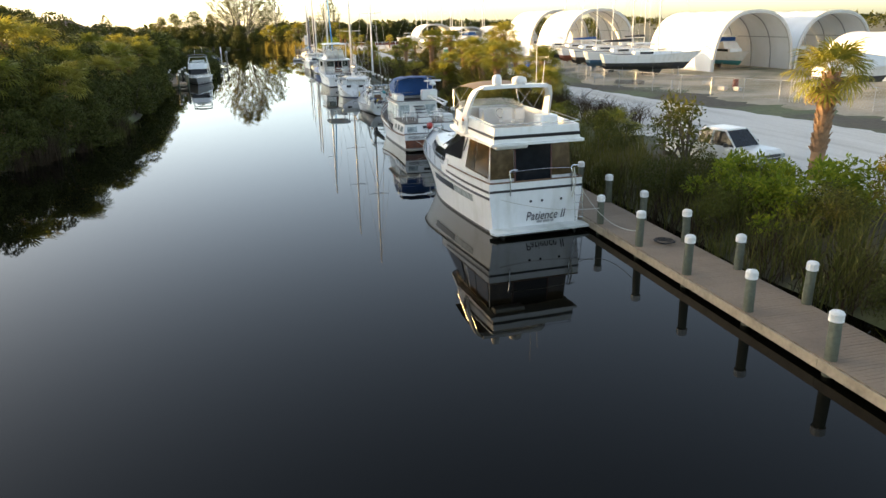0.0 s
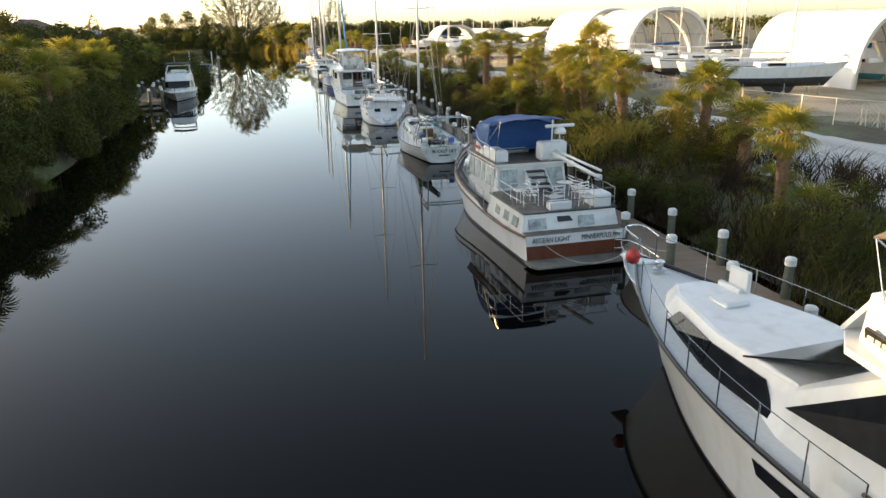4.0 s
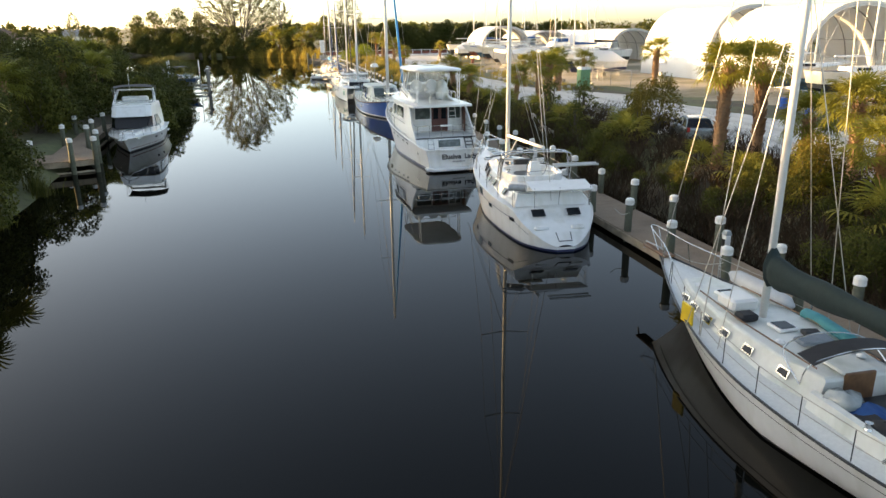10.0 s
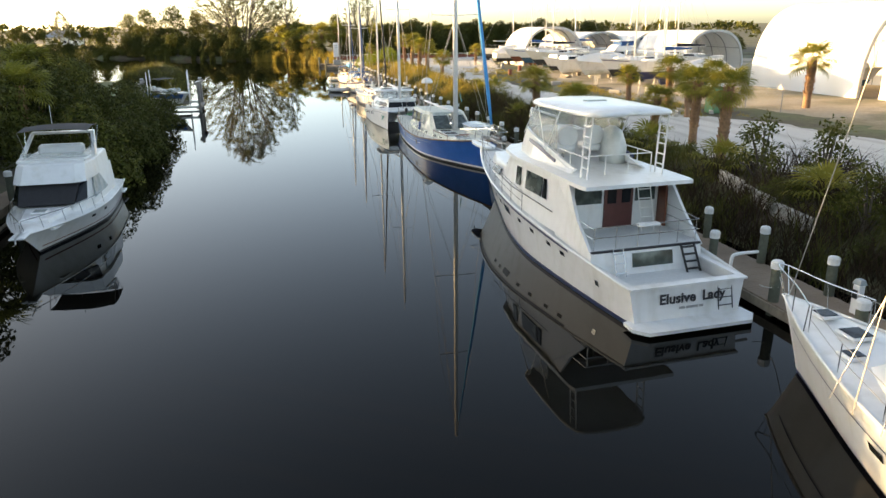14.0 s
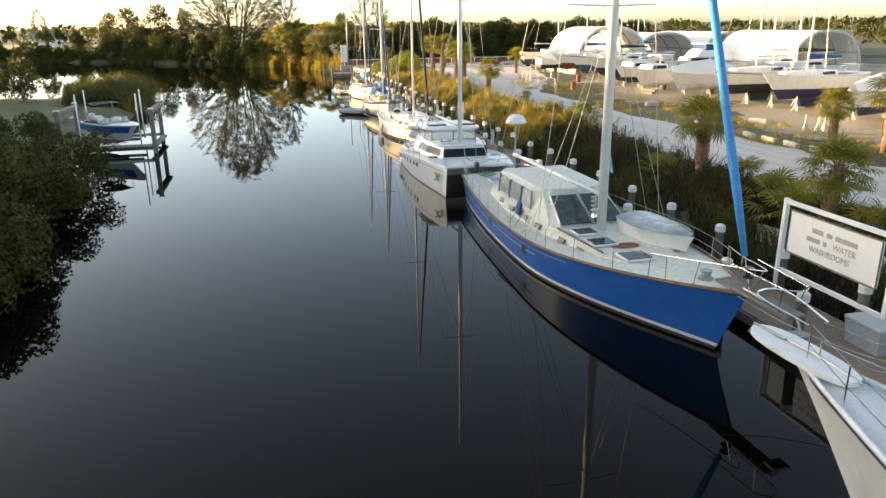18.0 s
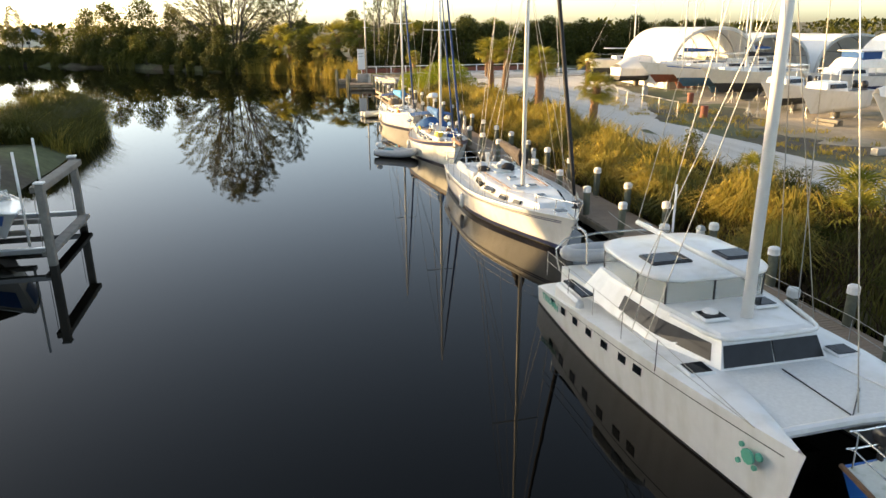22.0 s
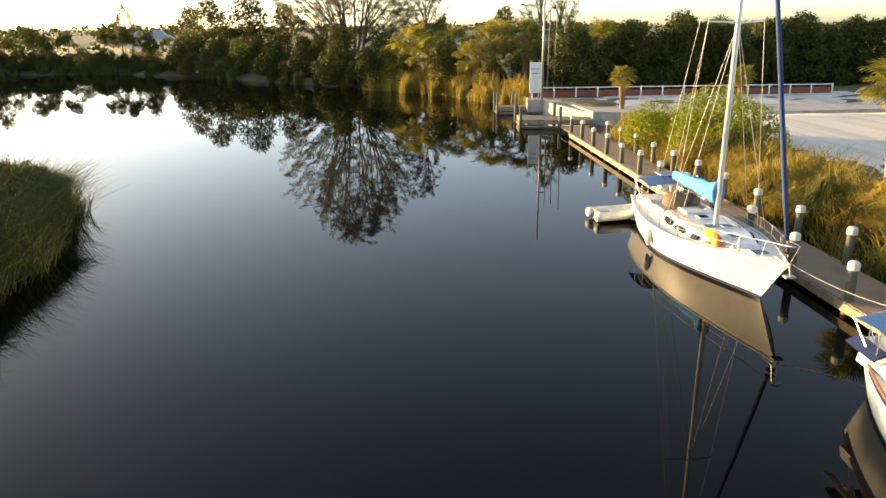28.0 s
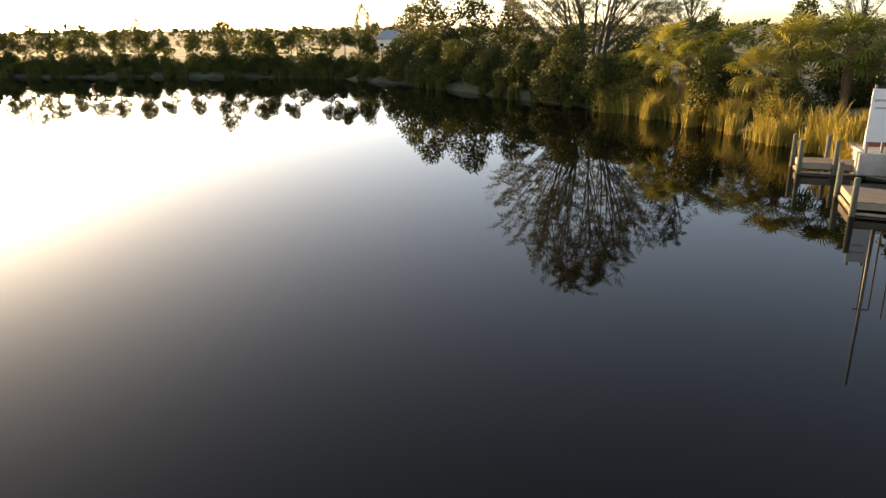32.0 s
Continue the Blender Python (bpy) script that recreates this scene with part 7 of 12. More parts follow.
    outboard(e, (0.9, 0.1, 1.3), 0, 0.7, "black")
    dock_line((10.1, 120.1, 1.9), (12.2, 117.2, 1.2), 0.2)
    dock_line((11.2, 138.5, 1.2), (12.2, 135.7, 1.2), 0.2)


blue_ketch()


# ---- catamaran ----
def catamaran():
    e = thing("catamaran", "white sailing catamaran with dark cabin windows and green bow mark", "sailboat", (9.25, 149.4, 0), 180, "sailing yachts along the dock")
    e.scale = (0.97, 0.935, 1.0)
    for sd in (-1, 1):
        H = Hull(11.2, 1.55, 0.62, 1.32, 1.5, 0.7, rake=0.35, counter=-0.25, wl=0.72, entry=2.1, flare=0.8, depth=0.5, maxat=0.4)
        for nm, g, mt in (("hull_bottom", H.band(-0.48, 0.06, rows=3).add(*H._tup(H.stem(-0.3, 0.06, 2))), "black"), ("hull", H.band(0.06, lambda s: H.sheer(s), rows=6).add(*H._tup(H.stem(0.06, H.sheer(1), 5))).add(*H._tup(H.transom(0.0, None, 5))), "gelcoat"), ("side_deck", H.deck(0.0, 0.0, camber=0.04), "gelcoat")):
            g.v = [Vector((v.x + sd * 1.75, v.y, v.z)) for v in g.v]
            part(nm, g, mt, e, "slender white hull" if nm == "hull" else "", smooth=True)
        g = H.band(lambda s: H.sheer(s) * 0.84, lambda s: H.sheer(s) * 0.855, 22, 1, 0.005, 0.05, 0.97, (sd,))
        g.v = [Vector((v.x + sd * 1.75, v.y, v.z)) for v in g.v]
        part("hull_stripe", g, "black", e)
        for s in (0.12, 0.2, 0.28, 0.36, 0.44, 0.52, 0.58):
            g = H.band(lambda s: H.sheer(s) * 0.62, lambda s: H.sheer(s) * 0.62 + 0.23, 2, 1, 0.012, s, s + 0.032, (sd,))
            g.v = [Vector((v.x + sd * 1.75, v.y, v.z)) for v in g.v]
            part("hull_port", g, "glass", e)
        hatch(e, sd * 1.75, 7.9, 1.49, 0.6, 0.55)
        if sd < 0:
            rod(e, "bow_rail", curve3([(sd * 1.75, 11.1, 1.5), (sd * 1.75, 11.2, 2.0), (sd * 2.05, 10.0, 2.05), (sd * 2.1, 9.6, 1.5)], 4), 0.016, "chrome")
        pts = [(sd * 2.4, y) for y in (1.0, 2.6, 4.2, 5.8, 7.4)]
        for x, y in pts:
            rod(e, "stanchion", [(x, y, 1.3), (x, y, 2.0)], 0.013, "chrome")
        for z in (2.0, 1.72):
            rod(e, "lifeline", [(x, y, z) for x, y in pts] + [(sd * 2.0, 10.2, 1.5 if sd > 0 else z)], 0.008, "wire")
    # bridgedeck, foredeck and cabin
    part("bridgedeck", Geo().slab([(-1.7, 0.4), (1.7, 0.4), (1.7, 8.3), (-1.7, 8.3)], 0.62, lambda x, y: table((0, 4, 10.2), (1.3, 1.4, 1.4), y)), "gelcoat", e)
    part("foredeck", Geo().slab([(-1.75, 8.0), (1.75, 8.0), (1.75, 10.25), (-1.75, 10.25)], 1.38, 1.46), "nonskid", e)
    part("fore_beam", Geo().tube([(-1.75, 10.35, 1.4), (0, 10.35, 1.44), (1.75, 10.35, 1.4)], 0.1, 8), "gelcoat", e)
    for a, b in (((0, 10.25, 1.475), (-0.9, 9.4, 1.475)), ((0, 8.3, 1.475), (0, 10.2, 1.475))):
        rod(e, "deck_seam", [a, b], 0.015, "black")
    lo = [(-1.95, 2.5), (1.95, 2.5), (2.05, 3.5), (1.86, 6.2), (1.3, 8.1), (-1.3, 8.1), (-1.86, 6.2), (-2.05, 3.5)]
    hi = [(-1.6, 2.7), (1.6, 2.7), (1.7, 3.5), (1.55, 6.0), (1.14, 7.78), (-1.14, 7.78), (-1.55, 6.0), (-1.7, 3.5)]
    part("cabin", Geo().frustum(lo, 1.38, hi, 2.08, 0.14), "gelcoat", e)
    part("cabin_brow", Geo().tube(curve3([(1.5, 6.3, 2.06), (1.2, 7.7, 2.05), (0.6, 7.93, 2.08), (0, 7.98, 2.09), (-0.6, 7.93, 2.08), (-1.2, 7.7, 2.05), (-1.5, 6.3, 2.06)], 4), 0.05, 6), "gelcoat", e, "rounded lip over the front windows", smooth=True)
    for x0, x1 in ((-1.15, -0.02), (0.02, 1.15)):
        pane(e, "cabin_window", [(x1 * 1.04, 8.03, 1.5), (x0 * 1.04, 8.03, 1.5), (x0 * 0.97, 7.82, 1.9), (x1 * 0.97, 7.82, 1.9)], "glass", 0.03, "dark front cabin window")
    for sd in (1, -1):
        fa = [(sd * 2.05, 3.5, 1.38), (sd * 1.86, 6.2, 1.38), (sd * 1.55, 6.0, 1.94), (sd * 1.7, 3.5, 1.94)]
        fb = [(sd * 1.86, 6.2, 1.38), (sd * 1.3, 8.1, 1.38), (sd * 1.14, 7.78, 1.94), (sd * 1.55, 6.0, 1.94)]
        for q, u0, u1 in ((fa, 0.4, 1.0), (fb, 0.0, 0.86)):
            if sd < 0:
                q, u0, u1 = [q[1], q[0], q[3], q[2]], 1 - u1, 1 - u0
            part("cabin_window", Geo().quad_panel(q, u0, u1, 0.3, 0.86, 0.02), "glass", e, "long dark side window")
    hatch(e, -0.75, 6.4, 2.12, 0.62, 0.55)
    hatch(e, 0.8, 6.8, 2.12, 0.62, 0.55)
    part("deck_fan", Geo().lathe([(0.18, 0), (0.16, 0.05), (0.05, 0.08)], 12, (0.75, 6.7, 2.18)), "plastic", e)
    # raised helm roof with clear sides
    hi2 = superellipse(0.1, 4.3, 1.68, 1.75, 20, 4)
    part("hardtop", Geo().rings([[(0.1 + (x - 0.1) * k, 4.3 + (y - 4.3) * k, z) for x, y in hi2] for z, k in ((2.62, 0.97), (2.65, 1.0), (2.72, 1.0), (2.78, 0.92), (2.8, 0.5))]), "gelcoat", e, "white hardtop over the helm", smooth=True)
    hatch(e, 0.85, 4.8, 2.8, 1.05, 0.75, rim="black")
    hatch(e, -0.95, 4.9, 2.8, 0.8, 0.7, rim="black")
    wall_loop(e, "clear_screen", [(-1.35, 2.9), (-1.4, 5.0), (-1.2, 5.8), (1.35, 5.8), (1.55, 5.0), (1.52, 2.9)], 2.05, 2.63, 0.015, "clear", "clear vinyl screen round the helm")
    for x, y in ((-1.2, 5.8), (0.1, 5.82), (1.35, 5.8), (-1.4, 4.8), (1.55, 4.8), (-1.35, 2.9), (1.52, 2.9)):
        rod(e, "screen_post", [(x, y, 2.05), (x, y, 2.65)], 0.025, "black")
    part("cockpit_well", Geo().box((-1.2, 0.8, 1.35), (1.2, 2.8, 1.42)), "nonskid", e)
    part("side_wing", Geo().box((2.15, 1.6, 0.8), (2.4, 3.2, 1.3), 0.08), "gelcoat", e)
    part("side_wing", Geo().box((-2.4, 1.6, 0.8), (-2.15, 3.2, 1.3), 0.08), "gelcoat", e)
    H = Hull(11.2, 4.6, 1.4, 1.4, 1.4)
    rig(e, H, 6.95, 2.05, 16.5, "white_spar", 0.13, ((0.5, 1.0),), fore=(0, 10.35, 1.6), chain=2.2, boom=(4.6, 2.95, 0.1, 0.35), cap_y=5.9)
    # green turtle-like mark and letters on the outer hull
    for i, (y, z, r) in enumerate(((10.2, 0.95, 0.17), (10.42, 1.05, 0.09), (10.05, 1.12, 0.06), (10.02, 0.78, 0.06), (10.35, 0.8, 0.06))):
        x = 1.75 + H.B * 0
        part("bow_mark", Geo().rings([[(2.12 - 0.28 * (y - 9.9) + dx, y + r * math.cos(a), z + r * 0.8 * math.sin(a)) for a in (2 * math.pi * k / 10 for k in range(10))] for dx in (0.0, 0.05)]), "green_ink", e, "green painted emblem")
    lettering("TERRAPIN", 0.24, "green_ink", e, pose(2.475, 1.5, 0.66, 90, 0, 90), width=1.2, bold=0.006)
    pane2(e, "coaming_window", [(2.3, 2.0, 1.435), (2.3, 3.3, 1.435), (1.95, 3.3, 1.46), (2.05, 2.0, 1.45)], "glass", 0.03)
    for x, y in ((1.2, 2.6), (1.4, 3.4), (-1.2, 2.6)):
        part("winch", Geo().lathe([(0.1, 0), (0.07, 0.05), (0.09, 0.15)], 10, (x, y, 1.42)), "chrome", e)
    T = part("tender_tube", Geo().tube(curve3([(-1.4, 0.5, 1.6), (0.9, 0.5, 1.6), (1.5, 0.2, 1.65), (0.9, -0.15, 1.6), (-1.4, -0.15, 1.6)], 5), 0.19, 10), "grey_rubber", e, "grey inflatable carried across the stern", smooth=True)
    part("tender_floor", Geo().box((-1.3, -0.1, 1.5), (1.0, 0.45, 1.56)), "grey_rubber", T)
    for x in (-1.1, 1.1):
        rod(e, "davit", curve3([(x, 0.9, 1.4), (x, 0.7, 2.3), (x, 0.1, 2.35)], 4), 0.035, "chrome", "stern davit")
    rod(e, "wind_post", [(-1.8, 0.6, 1.2), (-1.8, 0.6, 3.6)], 0.035, "white_spar")
    part("stern_arch", Geo().tube(curve3([(-1.9, 0.7, 1.3), (-1.7, 0.6, 2.2), (1.7, 0.6, 2.2), (1.9, 0.7, 1.3)], 3), 0.03, 6), "chrome", e)
    outboard(e, (-1.75, 0.1, 1.0), 0, 0.9, "plastic")


catamaran()


# ---- further sloops ----
def cruising_sloop(at, turn, L, B, sheer, label, side="gelcoat", boot="navy", boot_z=(0.04, 0.16), bottom="bottom", mast=0.56, mast_h=16, roof=(0.3, 0.8, 0.5), stripes=("navy",), cover="blue_canvas", furl_mat="blue_canvas", furl=0.12, boom=0.34, tw=0.75, rake=1.3, counter=0.3, stays=1, bimini=None, dodger=None, sprit=0.0, clutter=(), panel=False, seed=1, deck="nonskid", side_tilt=0.1, maxat=0.45, winter=None):
    e = thing("sailing_yacht", label, "sailboat", at, turn, "sailing yachts along the dock")
    H = Hull(L, B, *sheer, tw, rake=rake, counter=counter, wl=0.88, entry=1.85, flare=0.8, depth=0.5, maxat=maxat)
    H.build(e, side=side, boot=boot, boot_z=boot_z, bottom=bottom, deck=deck, rail="gelcoat_old" if not winter else winter, drop=0.03)
    for i, m in enumerate(stripes):
        f = 0.86 - 0.05 * i
        H.belt(e, "hull_stripe", lambda s: H.sheer(s) * f, lambda s: H.sheer(s) * (f + 0.025), m, "", 0.04, 0.96, 20, 1, 0.006)
    a, b, h = roof
    zs = sheer[1] - 0.05
    y0, y1 = a * L, b * L
    w = B * 0.36
    lo = [(-w * 0.85, y0), (w * 0.85, y0), (w, lerp(y0, y1, 0.3)), (w * 0.88, lerp(y0, y1, 0.65)), (w * 0.42, y1), (-w * 0.42, y1), (-w * 0.88, lerp(y0, y1, 0.65)), (-w, lerp(y0, y1, 0.3))]
    hi = [(x * 0.84, lerp(y, lerp(y0, y1, 0.45), 0.06)) for x, y in lo]
    part("coachroof", Geo().frustum(lo, zs - 0.05, hi, zs + h, 0.08), "gelcoat", e)
    for f0, f1 in ((0.12, 0.3), (0.36, 0.5), (0.6, 0.68), (0.75, 0.82)):
        def wx(f):
            return table((0, 0.3, 0.65, 1.0), (w * 0.85, w, w * 0.88, w * 0.42), f)
        p = [(wx(f0) - 0.03, lerp(y0, y1, f0), zs + h * 0.3), (wx(f1) - 0.03, lerp(y0, y1, f1), zs + h * 0.3), (wx(f1) * 0.9 - 0.01, lerp(y0, y1, f1), zs + h * 0.72), (wx(f0) * 0.9 - 0.01, lerp(y0, y1, f0) + 0.08, zs + h * 0.72)]
        pane2(e, "cabin_window", p, "glass", 0.045)
    for f, x in ((0.3, 0.0), (0.55, 0.3), (0.55, -0.3), (0.8, 0.0)):
        hatch(e, x, lerp(y0, y1, f), zs + h + 0.02, 0.44, 0.44)
    hatch(e, 0, lerp(y1, L, 0.3), H.sheer(0.85) + 0.06, 0.55, 0.5)
    # cockpit
    c0, c1 = 0.07 * L, y0
    for sd in (-1, 1):
        part("cockpit_coaming", Geo().rings([[(sd * (B * 0.25 + dx), y, z) for dx, z in ((0, zs), (0.22, zs), (0.16, zs + 0.32), (0.02, zs + 0.34))] for y in (c0, lerp(c0, c1, 0.5), c1)]), "gelcoat", e)
        part("cockpit_seat", Geo().box((sd * B * 0.19 - 0.2, c0, zs), (sd * B * 0.19 + 0.2, c1 - 0.1, zs + 0.14), 0.03), "nonskid", e)
        part("winch", Geo().lathe([(0.1, 0), (0.07, 0.05), (0.09, 0.15)], 10, (sd * (B * 0.25 + 0.1), lerp(c0, c1, 0.6), zs + 0.33)), "chrome", e)
        stanchions(e, H, sd, 0.1, 0.86, 7, 0.62, 0.09)
        rod(e, "grab_rail", [(sd * w * 0.6, lerp(y0, y1, 0.1), zs + h + 0.06), (sd * w * 0.55, lerp(y0, y1, 0.6), zs + h + 0.06)], 0.025, "teak")
        if L > 8:
            fender(e, (sd * (B * 0.5 + 0.02), 0.4 * L, 0.5), 0.12, 0.55)
    part("cockpit_well", Geo().box((-B * 0.13, c0 + 0.1, zs + 0.0), (B * 0.13, c1 - 0.05, zs + 0.045)), "grey_rubber", e)
    part("companionway", Geo().box((-0.32, y0 - 0.06, zs), (0.32, y0 + 0.03, zs + h), 0.02), "teak", e)
    part("sliding_hatch", Geo().box((-0.38, y0, zs + h - 0.02), (0.38, y0 + 0.9, zs + h + 0.07), 0.03), "gelcoat_old", e)
    part("helm_pedestal", Geo().lathe([(0.16, 0), (0.1, 0.1), (0.09, 0.7), (0.14, 0.8), (0.1, 0.88)], 10, (0, lerp(c0, c1, 0.4), zs + 0.04)), "plastic", e)
    part("steering_wheel", Geo().tube([(0.4 * math.cos(t), lerp(c0, c1, 0.4) - 0.14, zs + 0.75 + 0.4 * math.sin(t)) for t in (k * math.pi / 8 for k in range(17))], 0.018, 5), "chrome", e)
    my = mast * L
    rig(e, H, my, zs + h, mast_h, "white_spar", 0.09 if L > 10 else 0.075, ((0.48, B * 0.27),), fore=(0, L - 0.1 + sprit, sheer[2] + 0.12), aft=(0, 0.1, sheer[0] + 0.1), boom=(boom * L, zs + h + 0.85, 0.12, side_tilt), cover=cover, furl=furl, furl_mat=furl_mat)
    if stays > 1:
        A, Bp = Vector((0, my, mast_h * 0.78)), Vector((0, L - 0.6, sheer[2] + 0.12))
        rod(e, "inner_stay", [A, Bp], 0.012, "wire")
        part("furled_staysail", Geo().tube([Bp.lerp(A, 0.05), Bp.lerp(A, 0.4), Bp.lerp(A, 0.9)], [furl * 0.8, furl * 0.9, furl * 0.4], 8), furl_mat, e, "furled staysail", smooth=True)
    if sprit:
        part("bowsprit", Geo().tube([(0, L - 0.9, sheer[2] + 0.05), (0, L + sprit, sheer[2] + 0.1)], 0.1, 8), "teak", e)
        rod(e, "bobstay", [(0, L + sprit, sheer[2] + 0.05), (0, L - rake * 0.9, 0.25)], 0.015, "chrome")
    pulpit(e, H, 0.86, 0.62, 0.2 + sprit * 0.7)
    pushpit(e, H, 0.1, 0.62)
    part("anchor", Geo().tube([(0.1, L - 0.6, sheer[2] + 0.1), (0.1, L + 0.2, sheer[2] + 0.05), (0.1, L + 0.3, sheer[2] - 0.18)], 0.03, 6).box((-0.05, L + 0.12, sheer[2] - 0.25), (0.25, L + 0.36, sheer[2] - 0.19), 0.01), "steel", e)
    if bimini:
        mat, yb0, yb1, zb = bimini
        bw = B * 0.38
        part("bimini_top", Geo().rings([[(u * bw, y, z - 0.12 * abs(u) ** 2.5) for u in (-1, -0.6, -0.2, 0.2, 0.6, 1)] for y, z in ((yb0, zb - 0.06), (lerp(yb0, yb1, 0.4), zb + 0.03), (yb1, zb - 0.04))], caps=False, closed=False), mat, e, "canvas bimini over the cockpit", smooth=True)
        for sd in (-1, 1):
            for y in (yb0, lerp(yb0, yb1, 0.5), yb1):
                rod(e, "bimini_bow", [(sd * bw, lerp(yb0, yb1, 0.5), zs + 0.35), (sd * bw, y, zb - 0.16)], 0.014, "chrome")
        if panel:
            pl = part("solar_panel", Geo().box((-0.55, yb0 + 0.1, zb + 0.06), (0.55, yb0 + 0.85, zb + 0.1), 0.01), "navy", e, "dark solar panel")
            part("panel_frame", Geo().tube([(-0.56, yb0 + 0.08, zb + 0.08), (0.56, yb0 + 0.08, zb + 0.08), (0.56, yb0 + 0.87, zb + 0.08), (-0.56, yb0 + 0.87, zb + 0.08), (-0.56, yb0 + 0.08, zb + 0.08)], 0.018, 4), "alu", pl)
    if dodger:
        dw = B * 0.31
        part("spray_hood", Geo().rings([[(u * dw, y, z - k * abs(u) ** 3) for u in (-1, -0.85, -0.5, -0.15, 0.15, 0.5, 0.85, 1)] for y, z, k in ((y0 - 0.5, zs + h + 0.55, 0.6), (y0 + 0.2, zs + h + 0.6, 0.65), (y0 + 0.9, zs + h + 0.1, 0.25))], caps=False, closed=False), dodger, e, "canvas spray hood", smooth=True)
    rs = random.Random(seed)
    for nm, mat, x, y, z, s in clutter:
        if nm == "jerry_can":
            part(nm, Geo().box((x - 0.09, y - 0.17, z), (x + 0.09, y + 0.17, z + 0.4), 0.04).tube([(x, y - 0.08, z + 0.38), (x, y - 0.05, z + 0.46), (x, y + 0.08, z + 0.46), (x, y + 0.1, z + 0.38)], 0.018, 5), mat, e, "plastic fuel can on deck")
        else:
            part(nm, Geo().rings([[(x + r * s * math.cos(t) * rs.uniform(0.85, 1.1), y + r * s * math.sin(t) * rs.uniform(0.9, 1.3), z + dz * s) for t in (2 * math.pi * k / 9 for k in range(9))] for r, dz in ((0.8, 0.0), (1.0, 0.3), (0.95, 0.8), (0.5, 1.15))]), mat, e, smooth=True)
    return e, H


b8, H8 = cruising_sloop((9.8, 166.0, 0), 180, 13.0, 4.2, (1.15, 1.18, 1.5), "sunlit white sloop with brown sail cover and dark furled headsail", mast=0.565, mast_h=19.0, roof=(0.3, 0.84, 0.42), stripes=("navy", "navy"), boot="navy", boot_z=(0.05, 0.22), bottom="bottom", cover="brown_canvas", furl_mat="black_canvas", furl=0.08, boom=0.36, tw=0.8, rake=1.0, counter=-0.1, dodger=None, side_tilt=-0.5,
                        clutter=(("folded_canvas", "black_canvas", 0.7, 3.9, 1.4, 0.3), ("folded_canvas", "black_canvas", -0.4, 4.1, 1.5, 0.32), ("seat_cushion", "plastic", 0.5, 2.9, 1.4, 0.3), ("seat_cushion", "plastic", -0.5, 3.0, 1.4, 0.3)))
H8.belt(b8, "name_marking", 0.72, 0.9, "ink", "dark lettering too small to read", 0.1, 0.17, 3, 1, 0.008)
b9, H9 = cruising_sloop((10.35, 181.0, 0), 176.3, 11.6, 3.7, (1.25, 1.12, 1.7), "white double-ended cutter with blue covers and crowded deck", mast=0.55, mast_h=14.5, roof=(0.26, 0.76, 0.42), stripes=("navy",), side="gelcoat_old", boot="navy", boot_z=(0.02, 0.1), cover="mid_canvas", furl_mat="furl_blue", furl=0.065, boom=0.4, tw=0.32, rake=0.8, counter=0.5, stays=2, bimini=("mid_canvas", 0.9, 2.8, 2.3), dodger="mid_canvas", sprit=1.7, winter="teak",
                        clutter=(("jerry_can", "plastic", 0.3, 5.2, 1.5, 1), ("jerry_can", "plastic", 0.05, 5.2, 1.5, 1), ("jerry_can", "blue_plastic", -1.3, 4.8, 1.1, 1), ("sail_bag", "yellow", 0.35, 7.9, 1.5, 0.28), ("sail_bag", "blue_canvas", -0.4, 8.1, 1.45, 0.3), ("coil_of_rope", "rope", 0.5, 9.4, 1.4, 0.2), ("coil_of_rope", "rope", 0.4, 2.2, 1.5, 0.3), ("coil_of_rope", "tan_canvas", -0.3, 2.6, 1.45, 0.28), ("deck_bag", "plastic", 0.0, 3.2, 1.35, 0.3), ("folded_canvas", "black_canvas", 0.4, 1.6, 1.3, 0.35)))
H9.belt(b9, "bulwark_band", lambda s: H9.sheer(s) * 0.84, lambda s: H9.sheer(s) * 0.99, "navy", "broad dark blue band below the rail", 0.02, 0.98, 20, 1, 0.012)
for y in (3.4, 4.4, 5.4, 6.3, 7.1):
    for sd in (-1, 1):
        w9 = 3.7 * 0.36 * table((0.26 * 11.6, 0.41 * 11.6, 0.585 * 11.6, 0.76 * 11.6), (0.85, 1.0, 0.88, 0.42), y)
        rim = part("portlight", Geo().rings([[(sd * (w9 * 0.95 + dx), y + r * math.cos(a), 1.36 + r * math.sin(a)) for a in (2 * math.pi * k / 14 for k in range(14))] for dx, r in ((-0.1, 0.12), (0.03, 0.12), (0.035, 0.08))]), "chrome", b9, "round portlight")
        part("port_glass", Geo().rings([[(sd * (w9 * 0.95 + dx), y + 0.085 * math.cos(a), 1.36 + 0.085 * math.sin(a)) for a in (2 * math.pi * k / 12 for k in range(12))] for dx in (-0.05, 0.036)]), "glass", rim)
for x, y in ((0.6, 5.9), (-0.6, 5.9), (0.55, 3.0)):
    v = part("dorade_box", Geo().box((x - 0.16, y - 0.16, 1.5), (x + 0.16, y + 0.16, 1.68), 0.02), "teak", b9)
    part("cowl_vent", Geo().tube(curve3([(x, y, 1.66), (x, y, 1.88), (x, y + 0.06, 1.98), (x, y + 0.2, 2.02)], 3), [0.07, 0.07, 0.07, 0.075, 0.08, 0.09, 0.1, 0.11, 0.12, 0.13], 10), "chrome", v, "steel cowl vent")
